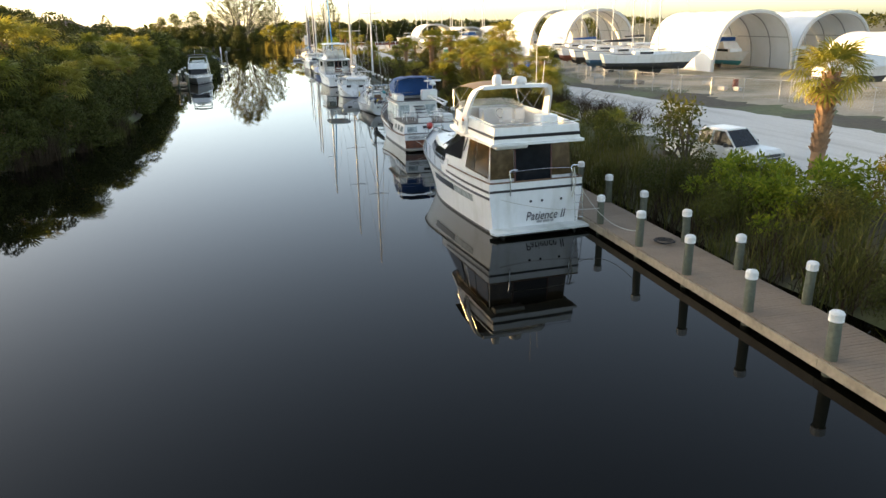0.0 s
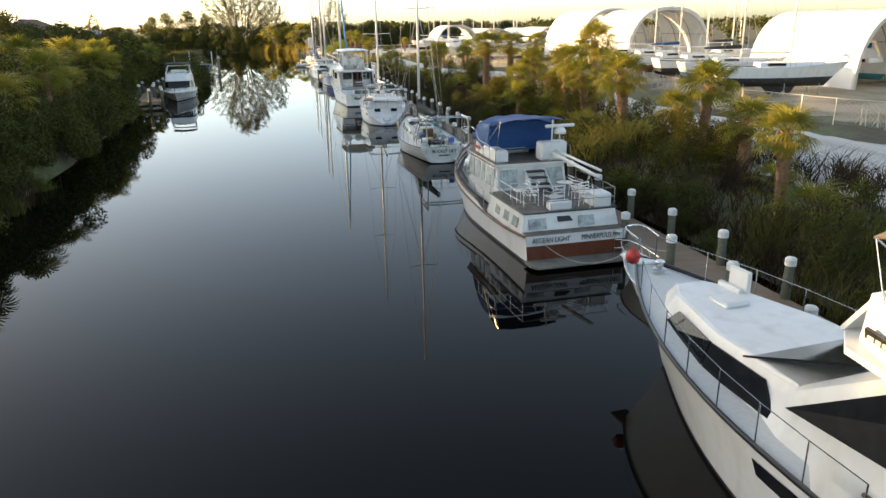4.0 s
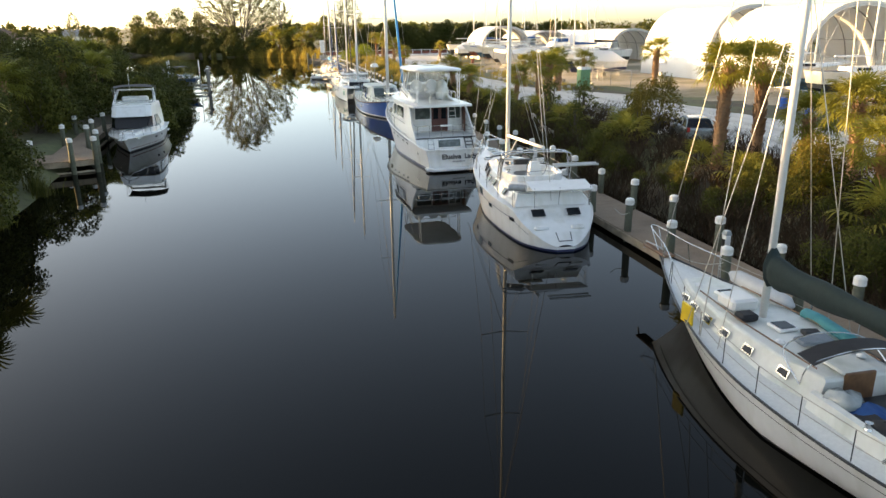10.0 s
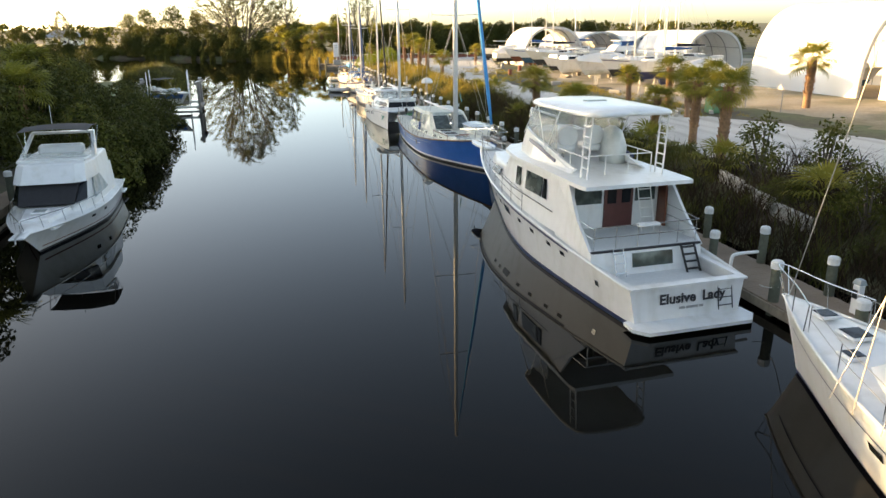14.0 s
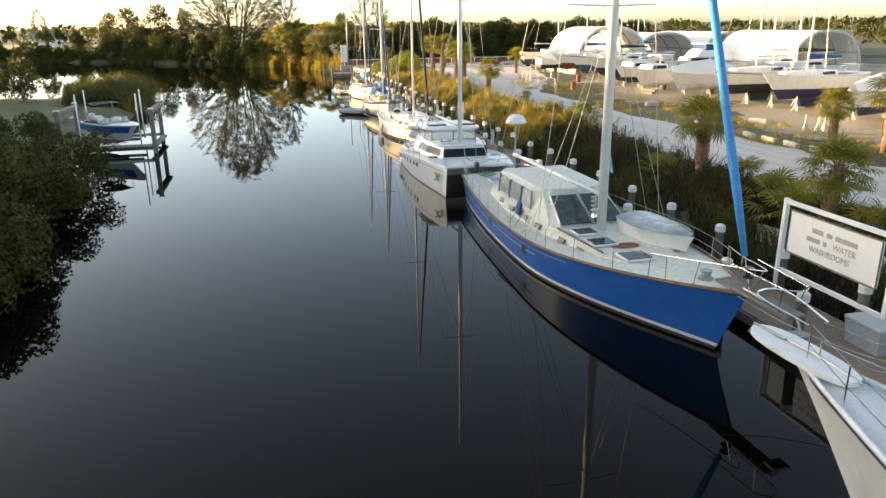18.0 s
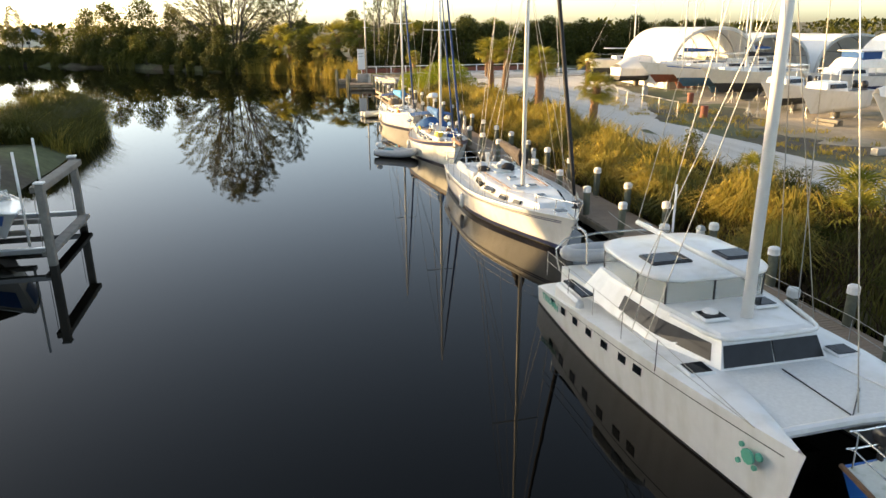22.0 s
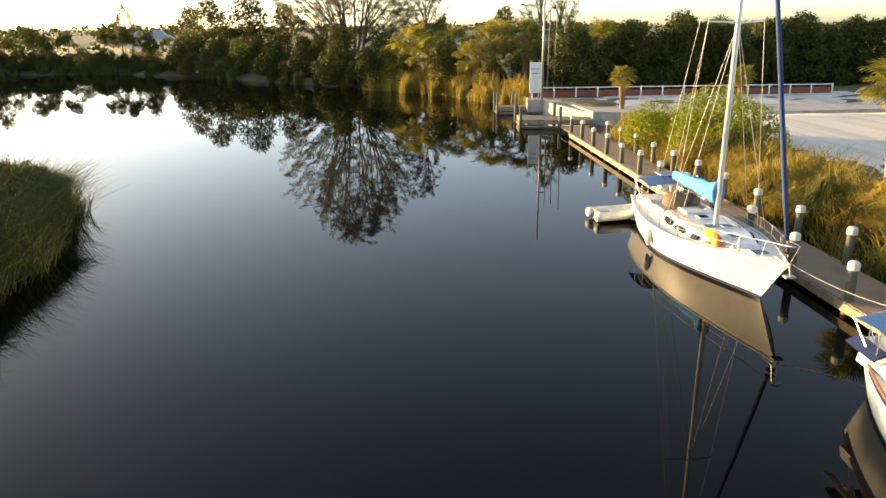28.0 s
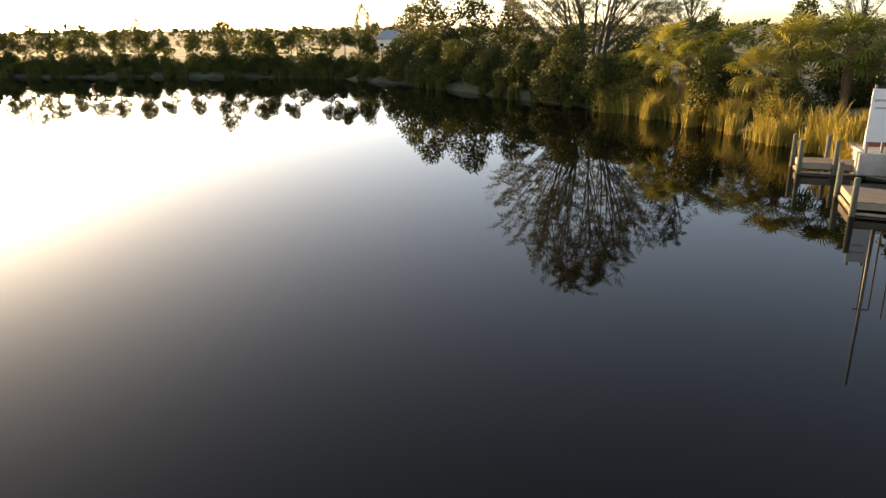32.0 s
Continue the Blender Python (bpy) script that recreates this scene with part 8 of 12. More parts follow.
part("solar_panel", Geo().rings([[(1.25, 1.0, 1.75), (1.55, 1.0, 1.6), (1.55, 2.0, 1.6), (1.25, 2.0, 1.75)], [(1.27, 1.0, 1.79), (1.57, 1.0, 1.64), (1.57, 2.0, 1.64), (1.27, 2.0, 1.79)]]), "navy", b9, "dark solar panel on the rail")
part("boat_fender", Geo().tube([(0.98, 3.3, 1.5), (1.02, 4.6, 1.5)], 0.08, 8), "yellow", b9, "long yellow fender lashed along the rail")
part("stern_shelf", Geo().box((-0.95, -0.15, 2.05), (0.1, 0.5, 2.09), 0.01), "alu", b9)
for x, y in ((-0.9, -0.1), (0.05, -0.1), (-0.9, 0.45), (0.05, 0.45)):
    rod(b9, "shelf_leg", [(x, y, 1.05), (x, y, 2.06)], 0.018, "chrome")
rod(b9, "radar_post", [(-0.5, 0.25, 1.1), (-0.5, 0.25, 3.1)], 0.035, "white_spar")
dome(b9, (-0.5, 0.25, 3.1), 0.34, 0.34)
b10, H10 = cruising_sloop((10.3, 196.0, 0), 180, 10.8, 3.45, (1.08, 1.02, 1.5), "sunlit white sloop with pale blue sail cover and solar panel", mast=0.555, mast_h=15.5, roof=(0.32, 0.78, 0.38), stripes=("cream",), boot="navy", boot_z=(0.02, 0.12), cover="sky_canvas", furl_mat="furl_blue", furl=0.07, boom=0.36, tw=0.6, rake=1.3, counter=0.5, bimini=("blue_canvas", 1.1, 2.9, 2.25), panel=True,
                          clutter=(("jerry_can", "yellow", 0.7, 7.4, 1.15, 1), ("jerry_can", "yellow", 0.7, 7.0, 1.12, 1), ("jerry_can", "orange", 0.75, 7.8, 1.15, 1), ("tan_tarp", "tan_canvas", 0.3, 3.0, 1.3, 0.5), ("seat_cushion", "tan_canvas", -0.5, 2.4, 1.2, 0.4), ("life_ring", "plastic", -0.2, 0.25, 1.4, 0.25)))


def inflatable(at, turn, l, w, mat, label, motor=None):
    e = thing("inflatable_dinghy", label, "dinghy", at, turn)
    r = w * 0.16
    part("tube", Geo().tube(curve3([(-w / 2 + r, 0, 0.28), (-w / 2 + r, l * 0.65, 0.28), (-w * 0.2, l * 0.95, 0.36), (0, l, 0.4), (w * 0.2, l * 0.95, 0.36), (w / 2 - r, l * 0.65, 0.28), (w / 2 - r, 0, 0.28)], 5), r, 10), mat, e, smooth=True)
    part("floor", Geo().box((-w / 2 + r, 0.15, 0.1), (w / 2 - r, l * 0.8, 0.16)), "grey_rubber", e)
    part("transom", Geo().box((-w / 2 + r, 0.15, 0.05), (w / 2 - r, 0.22, 0.5), 0.01), "grey_wood", e)
    part("thwart", Geo().box((-w / 2 + r, l * 0.4, 0.34), (w / 2 - r, l * 0.4 + 0.22, 0.38), 0.01), "plastic", e)
    if motor:
        outboard(e, (0, 0.15, 0.35), 0, 0.8, motor)
    return e


d1 = inflatable((6.1, 175.9, 0), -125, 2.5, 1.45, "grey_rubber", "light grey inflatable dinghy alongside the cutter", "plastic")
part("tarp", Geo().rings([superellipse_z(0, 0.7, 0.3, 0.35, 0.32), superellipse_z(0, 0.7, 0.26, 0.3, 0.44), superellipse_z(0.05, 0.7, 0.12, 0.15, 0.5)]), "teal", d1, "crumpled teal tarp", smooth=True)
inflatable((7.55, 195.9, 0), -80, 2.1, 1.3, "gelcoat_old", "weathered pale inflatable dinghy at the sloop's stern")
for a, b in (((11.2, 153.4, 1.6), (12.2, 151.1, 1.2)), ((11.4, 165.5, 1.2), (12.2, 166.5, 1.2)), ((11.0, 171.8, 1.5), (12.2, 169.6, 1.2)), ((11.8, 180.5, 1.1), (12.2, 182.0, 1.2)), ((10.3, 185.2, 1.6), (12.2, 182.0, 1.25)), ((11.0, 195.5, 1.1), (12.2, 197.3, 1.2)), ((8.9, 175.6, 0.5), (9.7, 176.5, 1.0)), ((9.2, 195.9, 0.5), (9.7, 195.8, 1.1)), ((11.1, 139.0, 1.5), (12.2, 138.8, 1.2))):
    dock_line(a, b, 0.2)


# ---- cabin cruiser by the left bank ----
def cruiser():
    e = thing("cabin_cruiser", "white cabin cruiser with dark windscreen cover and grey bimini", "motorboat", (-10.5, 119.95, 0), 181)
    H = Hull(10.9, 3.7, 0.9, 0.95, 1.15, 0.9, rake=1.9, wl=0.86, entry=2.1, flare=1.4, depth=0.5, maxat=0.4)
    H.build(e, boot="black", boot_z=(0.02, 0.1), deck="gelcoat", rail="gelcoat", drop=0.02, camber=0.16)
    H.belt(e, "rub_stripe", lambda s: H.sheer(s) * 0.22, lambda s: H.sheer(s) * 0.26, "red_bottom", "", 0.0, 0.97, 20, 1, 0.006)
    for s in (0.5, 0.62):
        H.belt(e, "hull_port", 0.62, 0.74, "glass", "", s, s + 0.03, 2, 1, 0.008)
    lo = [(-1.55, 1.6), (1.55, 1.6), (1.5, 5.2), (1.3, 6.9), (0.9, 7.5), (-0.9, 7.5), (-1.3, 6.9), (-1.5, 5.2)]
    hi = [(-1.45, 1.6), (1.45, 1.6), (1.35, 5.0), (1.25, 5.9), (1.0, 6.1), (-1.0, 6.1), (-1.25, 5.9), (-1.35, 5.0)]
    part("cabin", Geo().frustum(lo, 0.9, hi, 2.15), "gelcoat", e)
    pane(e, "windscreen_cover", [(1.0, 7.25, 1.38), (-1.0, 7.25, 1.38), (-1.12, 6.2, 2.12), (1.12, 6.2, 2.12)], "black_canvas", 0.07, "dark mesh windscreen cover")
    pane2(e, "windscreen_cover", [(1.34, 6.6, 1.4), (1.02, 7.2, 1.4), (1.1, 6.15, 2.1), (1.28, 5.9, 2.1)], "glass", 0.05)
    pane2(e, "side_window", [(1.54, 3.4, 1.3), (1.47, 5.6, 1.3), (1.36, 5.2, 2.05), (1.42, 4.2, 2.05)], "vinyl", 0.03)
    fo = [(-1.4, 6.6), (1.4, 6.6), (0.75, 9.4), (-0.75, 9.4)]
    part("foredeck_dome", Geo().frustum(fo, 0.95, [(x * 0.7, y - 0.2) for x, y in fo], 1.32, 0.15), "gelcoat", e)
    hatch(e, 0.0, 8.2, 1.36, 0.55, 0.55, "curtain")
    fb = [(-1.5, 2.2), (1.5, 2.2), (1.52, 5.0), (1.35, 6.3), (1.0, 6.6), (-1.0, 6.6), (-1.35, 6.3), (-1.52, 5.0)]
    part("flybridge", Geo().frustum(fb, 2.12, [(x * 0.95, y * 0.9 + 0.1) for x, y in fb], 2.82, 0.1), "gelcoat", e)
    part("dash_lip", Geo().slab([(-1.5, 4.3), (1.5, 4.3), (1.3, 5.6), (-1.3, 5.6)], 2.82, 2.9), "gelcoat", e)
    for sd in (-1, 1):
        part("arch_leg", Geo().rings([[(sd * (1.42 + dx), 4.3 + dy, 2.85) for dx, dy in ((-0.06, -0.2), (0.06, -0.2), (0.06, 0.3), (-0.06, 0.3))], [(sd * (1.2 + dx), 3.0 + dy, 3.72) for dx, dy in ((-0.06, -0.15), (0.06, -0.15), (0.06, 0.2), (-0.06, 0.2))]]), "gelcoat", e)
    part("arch_top", Geo().box((-1.26, 2.8, 3.66), (1.26, 3.2, 3.76), 0.04), "gelcoat", e)
    wall_loop(e, "venturi_screen", [(1.3, 4.3), (1.2, 5.1), (-1.2, 5.1), (-1.3, 4.3)], 2.88, [3.3, 3.15, 3.15, 3.3], 0.015, "clear")
    part("bench_seat", Geo().box((-0.9, 3.4, 2.82), (0.9, 3.9, 3.3), 0.1), "plastic", e, "white flybridge bench")
    part("bimini_top", Geo().rings([[(u * 1.35, y, z - 0.1 * abs(u) ** 2.5) for u in (-1, -0.6, -0.2, 0.2, 0.6, 1)] for y, z in ((2.6, 4.05), (3.6, 4.15), (4.7, 4.05))], caps=False, closed=False), "black_canvas", e, "dark grey bimini top", smooth=True)
    for sd in (-1, 1):
        for y in (2.6, 3.6, 4.7):
            rod(e, "bimini_bow", [(sd * 1.38, 3.9, 2.9), (sd * 1.34, y, 3.95)], 0.016, "chrome")
        pts = [H.edge(sd, s, 1, 1, 0, 0.12)[0] for s in (0.5, 0.6, 0.7, 0.8, 0.9, 0.97)]
        for p in pts:
            rod(e, "stanchion", [p, p + Vector((-sd * 0.05, 0.12, 0.5))], 0.013, "chrome")
        rod(e, "bow_rail", [p + Vector((-sd * 0.05, 0.12, 0.5)) for p in pts] + [Vector((0, 11.2, 1.72))], 0.016, "chrome")
    rod(e, "antenna", [(0.4, 3.0, 3.75), (0.4, 2.9, 4.9)], 0.012, "plastic")
    part("bow_plank", Geo().box((-0.26, 10.4, 1.12), (0.26, 11.3, 1.2), 0.04), "gelcoat", e)
    part("anchor", Geo().tube([(0.0, 10.5, 1.25), (0.0, 11.35, 1.22), (0.0, 11.45, 1.02)], 0.03, 6), "steel", e)
    part("cockpit_floor", Geo().box((-1.5, 0.1, 0.85), (1.5, 1.7, 0.92)), "nonskid", e)
    part("swim_platform", Geo().box((-1.6, -0.8, 0.2), (1.6, 0.05, 0.3), 0.04), "gelcoat", e)


cruiser()


# ---- boat lift with a small speedboat ----
def boat_lift():
    e = thing("boat_lift", "grey timber boat lift with white guide poles", "boat lift")
    P = [(-8.35, 157.2), (-8.6, 162.6), (-14.2, 157.6), (-14.4, 163.0)]
    for x, y in P:
        part("lift_post", Geo().box((x - 0.14, y - 0.14, -1.2), (x + 0.14, y + 0.14, 2.95), 0.03), "grey_wood", e)
        part("post_cap", Geo().box((x - 0.17, y - 0.17, 2.95), (x + 0.17, y + 0.17, 3.02), 0.02), "cap", e)
    for a, b in ((0, 1), (2, 3)):
        (x0, y0), (x1, y1) = P[a], P[b]
        part("top_beam", Geo().box((min(x0, x1) - 0.1, y0, 2.62), (max(x0, x1) + 0.1, y1, 2.86), 0.03), "grey_wood", e)
        part("low_beam", Geo().box((min(x0, x1) - 0.08, y0, 0.32), (max(x0, x1) + 0.08, y1, 0.5), 0.03), "grey_wood", e)
    for a, b in ((0, 2), (1, 3)):
        (x0, y0), (x1, y1) = P[a], P[b]
        part("cradle_beam", Geo().box((x1, (y0 + y1) / 2 - 0.1, 0.42), (x0, (y0 + y1) / 2 + 0.1, 0.62), 0.02), "alu", e)
        for x in (x0 - 0.3, x1 + 0.3):
            part("lift_cable", Geo().tube([(x, (y0 + y1) / 2, 0.6), (x, (y0 + y1) / 2, 2.7)], 0.012, 4), "wire", e)
    part("bunk_board", Geo().box((-13.0, 159.2, 0.62), (-9.6, 159.4, 0.8), 0.02), "grey_wood", e)
    part("bunk_board", Geo().box((-13.0, 160.9, 0.62), (-9.6, 161.1, 0.8), 0.02), "grey_wood", e)
    for x, y in ((-9.4, 158.4), (-9.7, 161.8), (-13.3, 158.9), (-13.5, 162.3)):
        part("guide_pole", Geo().tube([(x, y, 0.4), (x, y, 3.9)], 0.05, 8), "white_spar", e, "white plastic guide pole", smooth=True)
    w = thing("lift_walkway", "narrow grey timber walkway beside the boat lift", "walkway")
    for i in range(18):
        part("plank", Geo().box((-15.6 + 0.0, 156.6 + i * 0.3, 0.62), (-14.7, 156.88 + i * 0.3, 0.67), 0.008), "grey_wood", w)
    for y in (156.8, 161.8):
        part("post", Geo().tube([(-15.5, y, -1.2), (-15.5, y, 1.2)], 0.1, 8), "grey_wood", w)
        part("post", Geo().tube([(-14.8, y, -1.2), (-14.8, y, 0.62)], 0.1, 8), "grey_wood", w)
    b = thing("speedboat", "blue and white speedboat with dark bimini on the lift", "motorboat", (-13.2, 162.6, 0.82), 217)
    H = Hull(6.4, 2.4, 0.95, 0.95, 1.05, 0.92, rake=1.3, wl=0.8, entry=2.3, flare=1.2, depth=0.15, maxat=0.4)
    H.build(b, side="gelcoat", bottom="gelcoat", boot="gelcoat", boot_z=(0.0, 0.1), deck="gelcoat", rail="gelcoat", drop=0.03)
    H.belt(b, "hull_stripe", lambda s: H.sheer(s) * 0.45, lambda s: H.sheer(s) * 0.9, "blue_hull", "broad dark blue hull band", 0.0, 0.95, 16, 1, 0.006)
    part("cockpit", Geo().slab([(-0.95, 0.4), (0.95, 0.4), (0.9, 3.4), (-0.9, 3.4)], 0.96, 1.0), "black_canvas", b, "dark cockpit")
    wall_loop(b, "windscreen", [(1.0, 2.9), (0.85, 3.7), (-0.85, 3.7), (-1.0, 2.9)], 0.95, [1.15, 1.4, 1.4, 1.15], 0.015, "clear", flare=-0.15)
    for x, y in ((-0.5, 2.6), (0.5, 2.6), (0.0, 0.8)):
        part("seat", Geo().box((x - 0.3, y - 0.25, 0.98), (x + 0.3, y + 0.25, 1.3), 0.06), "plastic", b)
    part("bimini_top", Geo().rings([[(u * 1.0, y, z - 0.1 * abs(u) ** 2.5) for u in (-1, -0.5, 0, 0.5, 1)] for y, z in ((1.0, 2.3), (1.9, 2.38), (2.8, 2.3))], caps=False, closed=False), "black_canvas", b, "dark bimini top", smooth=True)
    for sd in (-1, 1):
        for y in (1.0, 2.8):
            rod(b, "bimini_bow", [(sd * 1.05, 1.9, 1.0), (sd * 1.0, y, 2.2)], 0.016, "chrome")
    outboard(b, (0, 0.05, 0.7), 0, 1.1, "plastic")


boat_lift()

# ---- dock decking, sign, dock end ----
BOARD, GAP = 0.14, 0.008
board_mesh = Geo().box((12.05, 0, DOCK_TOP - 0.028), (14.12, BOARD - GAP, DOCK_TOP), 0.004).done("board", "deckboard", dock)
boards, joined = [], Geo()
k0, k1 = int(110 / BOARD), int(150 / BOARD)
for k in range(int(-6 / BOARD), int(222 / BOARD)):
    y = k * BOARD
    if k0 <= k < k1:
        if k == k0:
            ob = board_mesh
        else:
            ob = new("board", board_mesh.data)
            ob.parent = dock
        ob.location = (0.012 * math.sin(k * 2.3), y, 0.002 * math.sin(k * 1.7))
    else:
        j = 0.012 * math.sin(k * 2.3)
        z = DOCK_TOP + 0.002 * math.sin(k * 1.7)
        joined.box((12.05 + j, y, z - 0.028), (14.12 + j, y + BOARD - GAP, z))
rest = joined.done("decking", "deckboard", dock)
rest["kind"] = "stuff"
for k in range(-6, 67):
    y = FIRST + PITCH * k
    part("cross_beam", Geo().box((12.0, y - 0.05, DOCK_TOP - 0.22), (14.16, y + 0.05, DOCK_TOP - 0.03)), "fascia", dock)


def dock_sign():
    e = thing("dock_sign", "white framed notice board on two posts beside the dock", "sign")
    for y in (119.6, 123.5):
        part("post", Geo().box((13.9, y - 0.07, 0.2), (14.04, y + 0.07, 3.25), 0.015), "white_spar", e)
    for z in (3.1, 1.05):
        part("rail", Geo().box((13.92, 119.6, z), (14.02, 123.5, z + 0.12), 0.012), "white_spar", e)
    b = part("board", Geo().box((13.91, 119.95, 1.75), (13.97, 123.2, 2.98), 0.01), "plastic", e)
    part("board_edge", Geo().tube([(13.9, 119.95, 1.75), (13.9, 123.2, 1.75), (13.9, 123.2, 2.98), (13.9, 119.95, 2.98), (13.9, 119.95, 1.75)], 0.03, 4), "grey_wood", e)
    bars(e, pose(13.905, 121.5, 2.62, 90, 0, -90), (0.42, 0.2, 0.75), 0.13, "steel", 0.12)
    bars(e, pose(13.905, 122.1, 2.36, 90, 0, -90), (0.5, 0.12), 0.13, "steel", 0.12)
    lettering("WATER", 0.24, "steel", e, pose(13.9, 121.1, 2.36, 90, 0, -90), width=0.8)
    lettering("WASHROOMS", 0.24, "steel", e, pose(13.9, 121.6, 2.09, 90, 0, -90), width=1.45)


dock_sign()
box = thing("dock_box", "grey plastic dock box standing on the dock", "box")
part("bin", Geo().frustum([(13.3, 119.0), (13.8, 119.0), (13.8, 120.0), (13.3, 120.0)], DOCK_TOP, [(13.25, 118.95), (13.82, 118.95), (13.82, 120.05), (13.25, 120.05)], DOCK_TOP + 0.6), "grey_rubber", box)
part("lid", Geo().box((13.22, 118.92, DOCK_TOP + 0.6), (13.85, 120.08, DOCK_TOP + 0.7), 0.03), "grey_rubber", box)
for yy in (33.0, 61.0, 79.5, 97.5, 151.5, 168.0, 183.0):
    pd = thing("power_pedestal", "white dockside power and water post", "power post", (13.75, yy, DOCK_TOP), 0, "power posts on the dock")
    part("column", Geo().box((-0.1, -0.12, 0), (0.1, 0.12, 0.85), 0.02), "plastic", pd)
    part("lamp_cap", Geo().frustum([(-0.12, -0.14), (0.12, -0.14), (0.12, 0.14), (-0.12, 0.14)], 0.85, [(-0.08, -0.1), (0.08, -0.1), (0.08, 0.1), (-0.08, 0.1)], 1.0, 0.02), "vinyl", pd)
    part("socket_panel", Geo().box((-0.115, -0.08, 0.45), (-0.1, 0.08, 0.7)), "black", pd)


def timber_platform(name, poly, z, label, piles, pile_top=1.7):
    e = thing(name, label, "dock")
    xs, ys = [p[0] for p in poly], [p[1] for p in poly]
    y = min(ys)
    while y < max(ys) - 0.05:
        m = y + 0.07
        hits = []
        for i in range(len(poly)):
            (xa, ya), (xb, yb) = poly[i], poly[(i + 1) % len(poly)]
            if (ya <= m) != (yb <= m):
                hits.append(xa + (xb - xa) * (m - ya) / (yb - ya))
        if len(hits) >= 2:
            part("plank", Geo().box((min(hits), y, z - 0.035), (max(hits), y + 0.132, z), 0.004), "deckboard", e)
        y += 0.14
    for i in range(len(poly)):
        (xa, ya), (xb, yb) = poly[i], poly[(i + 1) % len(poly)]
        part("fascia", Geo().rings([[(xa, ya, z - 0.35), (xa, ya, z - 0.04)], [(xb, yb, z - 0.35), (xb, yb, z - 0.04)]], caps=False, closed=False), "fascia", e)
        part("low_beam", Geo().tube([(xa, ya, 0.05), (xb, yb, 0.05)], 0.08, 5), "fascia", e)
    for x, y in piles:
        part("support_post", Geo().tube([(x, y, -1.4), (x, y, pile_top)], [0.15, 0.13], 10), "pile", e, smooth=True)
    return e


timber_platform("end_dock", [(9.5, 225.3), (15.2, 224.4), (15.6, 226.4), (9.7, 228.9)], 0.62, "square timber landing at the end of the dock", [(9.4, 225.1), (12.6, 224.6), (9.6, 229.0), (12.8, 227.8)])
timber_platform("end_dock", [(8.9, 234.8), (12.2, 234.6), (12.2, 236.4), (8.9, 236.6)], 0.62, "small timber landing beside the boat ramp", [(8.8, 234.7), (10.6, 234.6), (8.8, 236.8), (10.6, 236.8)], 1.9)
timber_platform("small_dock", [(-17.5, 103.9), (-13.4, 103.8), (-11.1, 104.6), (-11.6, 107.0), (-12.75, 109.5), (-13.1, 121.0), (-14.8, 121.0), (-14.0, 106.8), (-17.5, 106.6)], 0.75, "low timber dock beside the cabin cruiser", [], 1.5)
for x, y in ((-11.0, 104.3), (-12.2, 103.9), (-11.5, 107.3), (-12.6, 109.9), (-12.95, 113.0), (-13.0, 117.0), (-13.0, 121.2), (-14.2, 103.6), (-15.8, 103.7), (-17.4, 103.8), (-14.2, 110.5), (-14.6, 115.5)):
    copy_thing(pile_variants[2], pose(x, y, 0.45))

# concrete quay and ramp beyond the dock
quay = thing("quay", "pale concrete quay and boat ramp edge", "quay")
quay["kind"] = "structure"
part("quay_slab", Geo().slab([(15.6, 225.6), (20, 223.8), (27, 223.6), (60, 226), (60, 244), (12.2, 243), (12.2, 234.4), (15.2, 232.5)], -1.2, 1.15), "concrete", quay)
part("ramp_wall", Geo().rings([[(13.0, 233.6, -0.4), (13.3, 233.9, -0.4), (13.3, 233.9, 1.25), (13.0, 233.6, 1.25)], [(15.6, 226.2, -0.4), (15.95, 226.3, -0.4), (15.95, 226.3, 0.95), (15.6, 226.2, 0.95)]]), "concrete", quay, "sloping concrete ramp wall")
part("ramp_slab", Geo().rings([[(13.4, 234.2, 0.2), (15.3, 232.6, 1.12), (15.3, 232.6, 0.6), (13.4, 234.2, -0.3)], [(16.0, 226.4, 0.1), (20.0, 224.0, 1.0), (20.0, 224.0, 0.6), (16.0, 226.4, -0.4)]]), "concrete", quay)
part("kerb", Geo().box((15.6, 235.4, 1.15), (44, 235.7, 1.3), 0.03), "concrete", quay)
rail = thing("barrier_rail", "low red and white timber barrier at the lot's edge", "fence")
for i in range(15):
    x = 12.6 + i * 2.2
    part("post", Geo().box((x - 0.07, 237.2, 1.1), (x + 0.07, 237.34, 2.25), 0.015), "white_spar", rail)
    if i < 14:
        part("board", Geo().box((x + 0.07, 237.24, 1.25), (x + 2.13, 237.29, 1.9), 0.01), "red_bottom", rail)
        part("top_rail", Geo().box((x - 0.02, 237.22, 2.12), (x + 2.18, 237.32, 2.22), 0.012), "cap", rail)
ps = thing("ramp_sign", "tall white notice board on posts beside the ramp", "sign")
part("board", Geo().box((11.7, 233.9, 2.0), (12.75, 233.98, 4.8), 0.015), "plastic", ps)
for x in (11.85, 12.6):
    part("post", Geo().box((x - 0.06, 233.98, 0.4), (x + 0.06, 234.1, 5.0), 0.012), "grey_wood", ps)
bars(ps, pose(12.2, 233.895, 4.2, 90), (0.3, 0.4), 0.12, "steel")
bars(ps, pose(12.2, 233.895, 3.8, 90), (0.6,), 0.1, "steel")
part("plinth", Geo().box((11.5, 233.7, 0.2), (13.2, 234.5, 1.4), 0.04), "concrete", ps)
tp = thing("tall_pole", "tall grey light pole beside the ramp", "pole", (12.95, 234.2, 1.1))
part("shaft", Geo().tube([(0, 0, 0), (0, 0, 11.5)], [0.12, 0.08], 8), "steel", tp, smooth=True)
part("cross_arm", Geo().tube([(-0.4, 0, 6.6), (0.5, 0, 6.6)], 0.04, 6), "steel", tp)
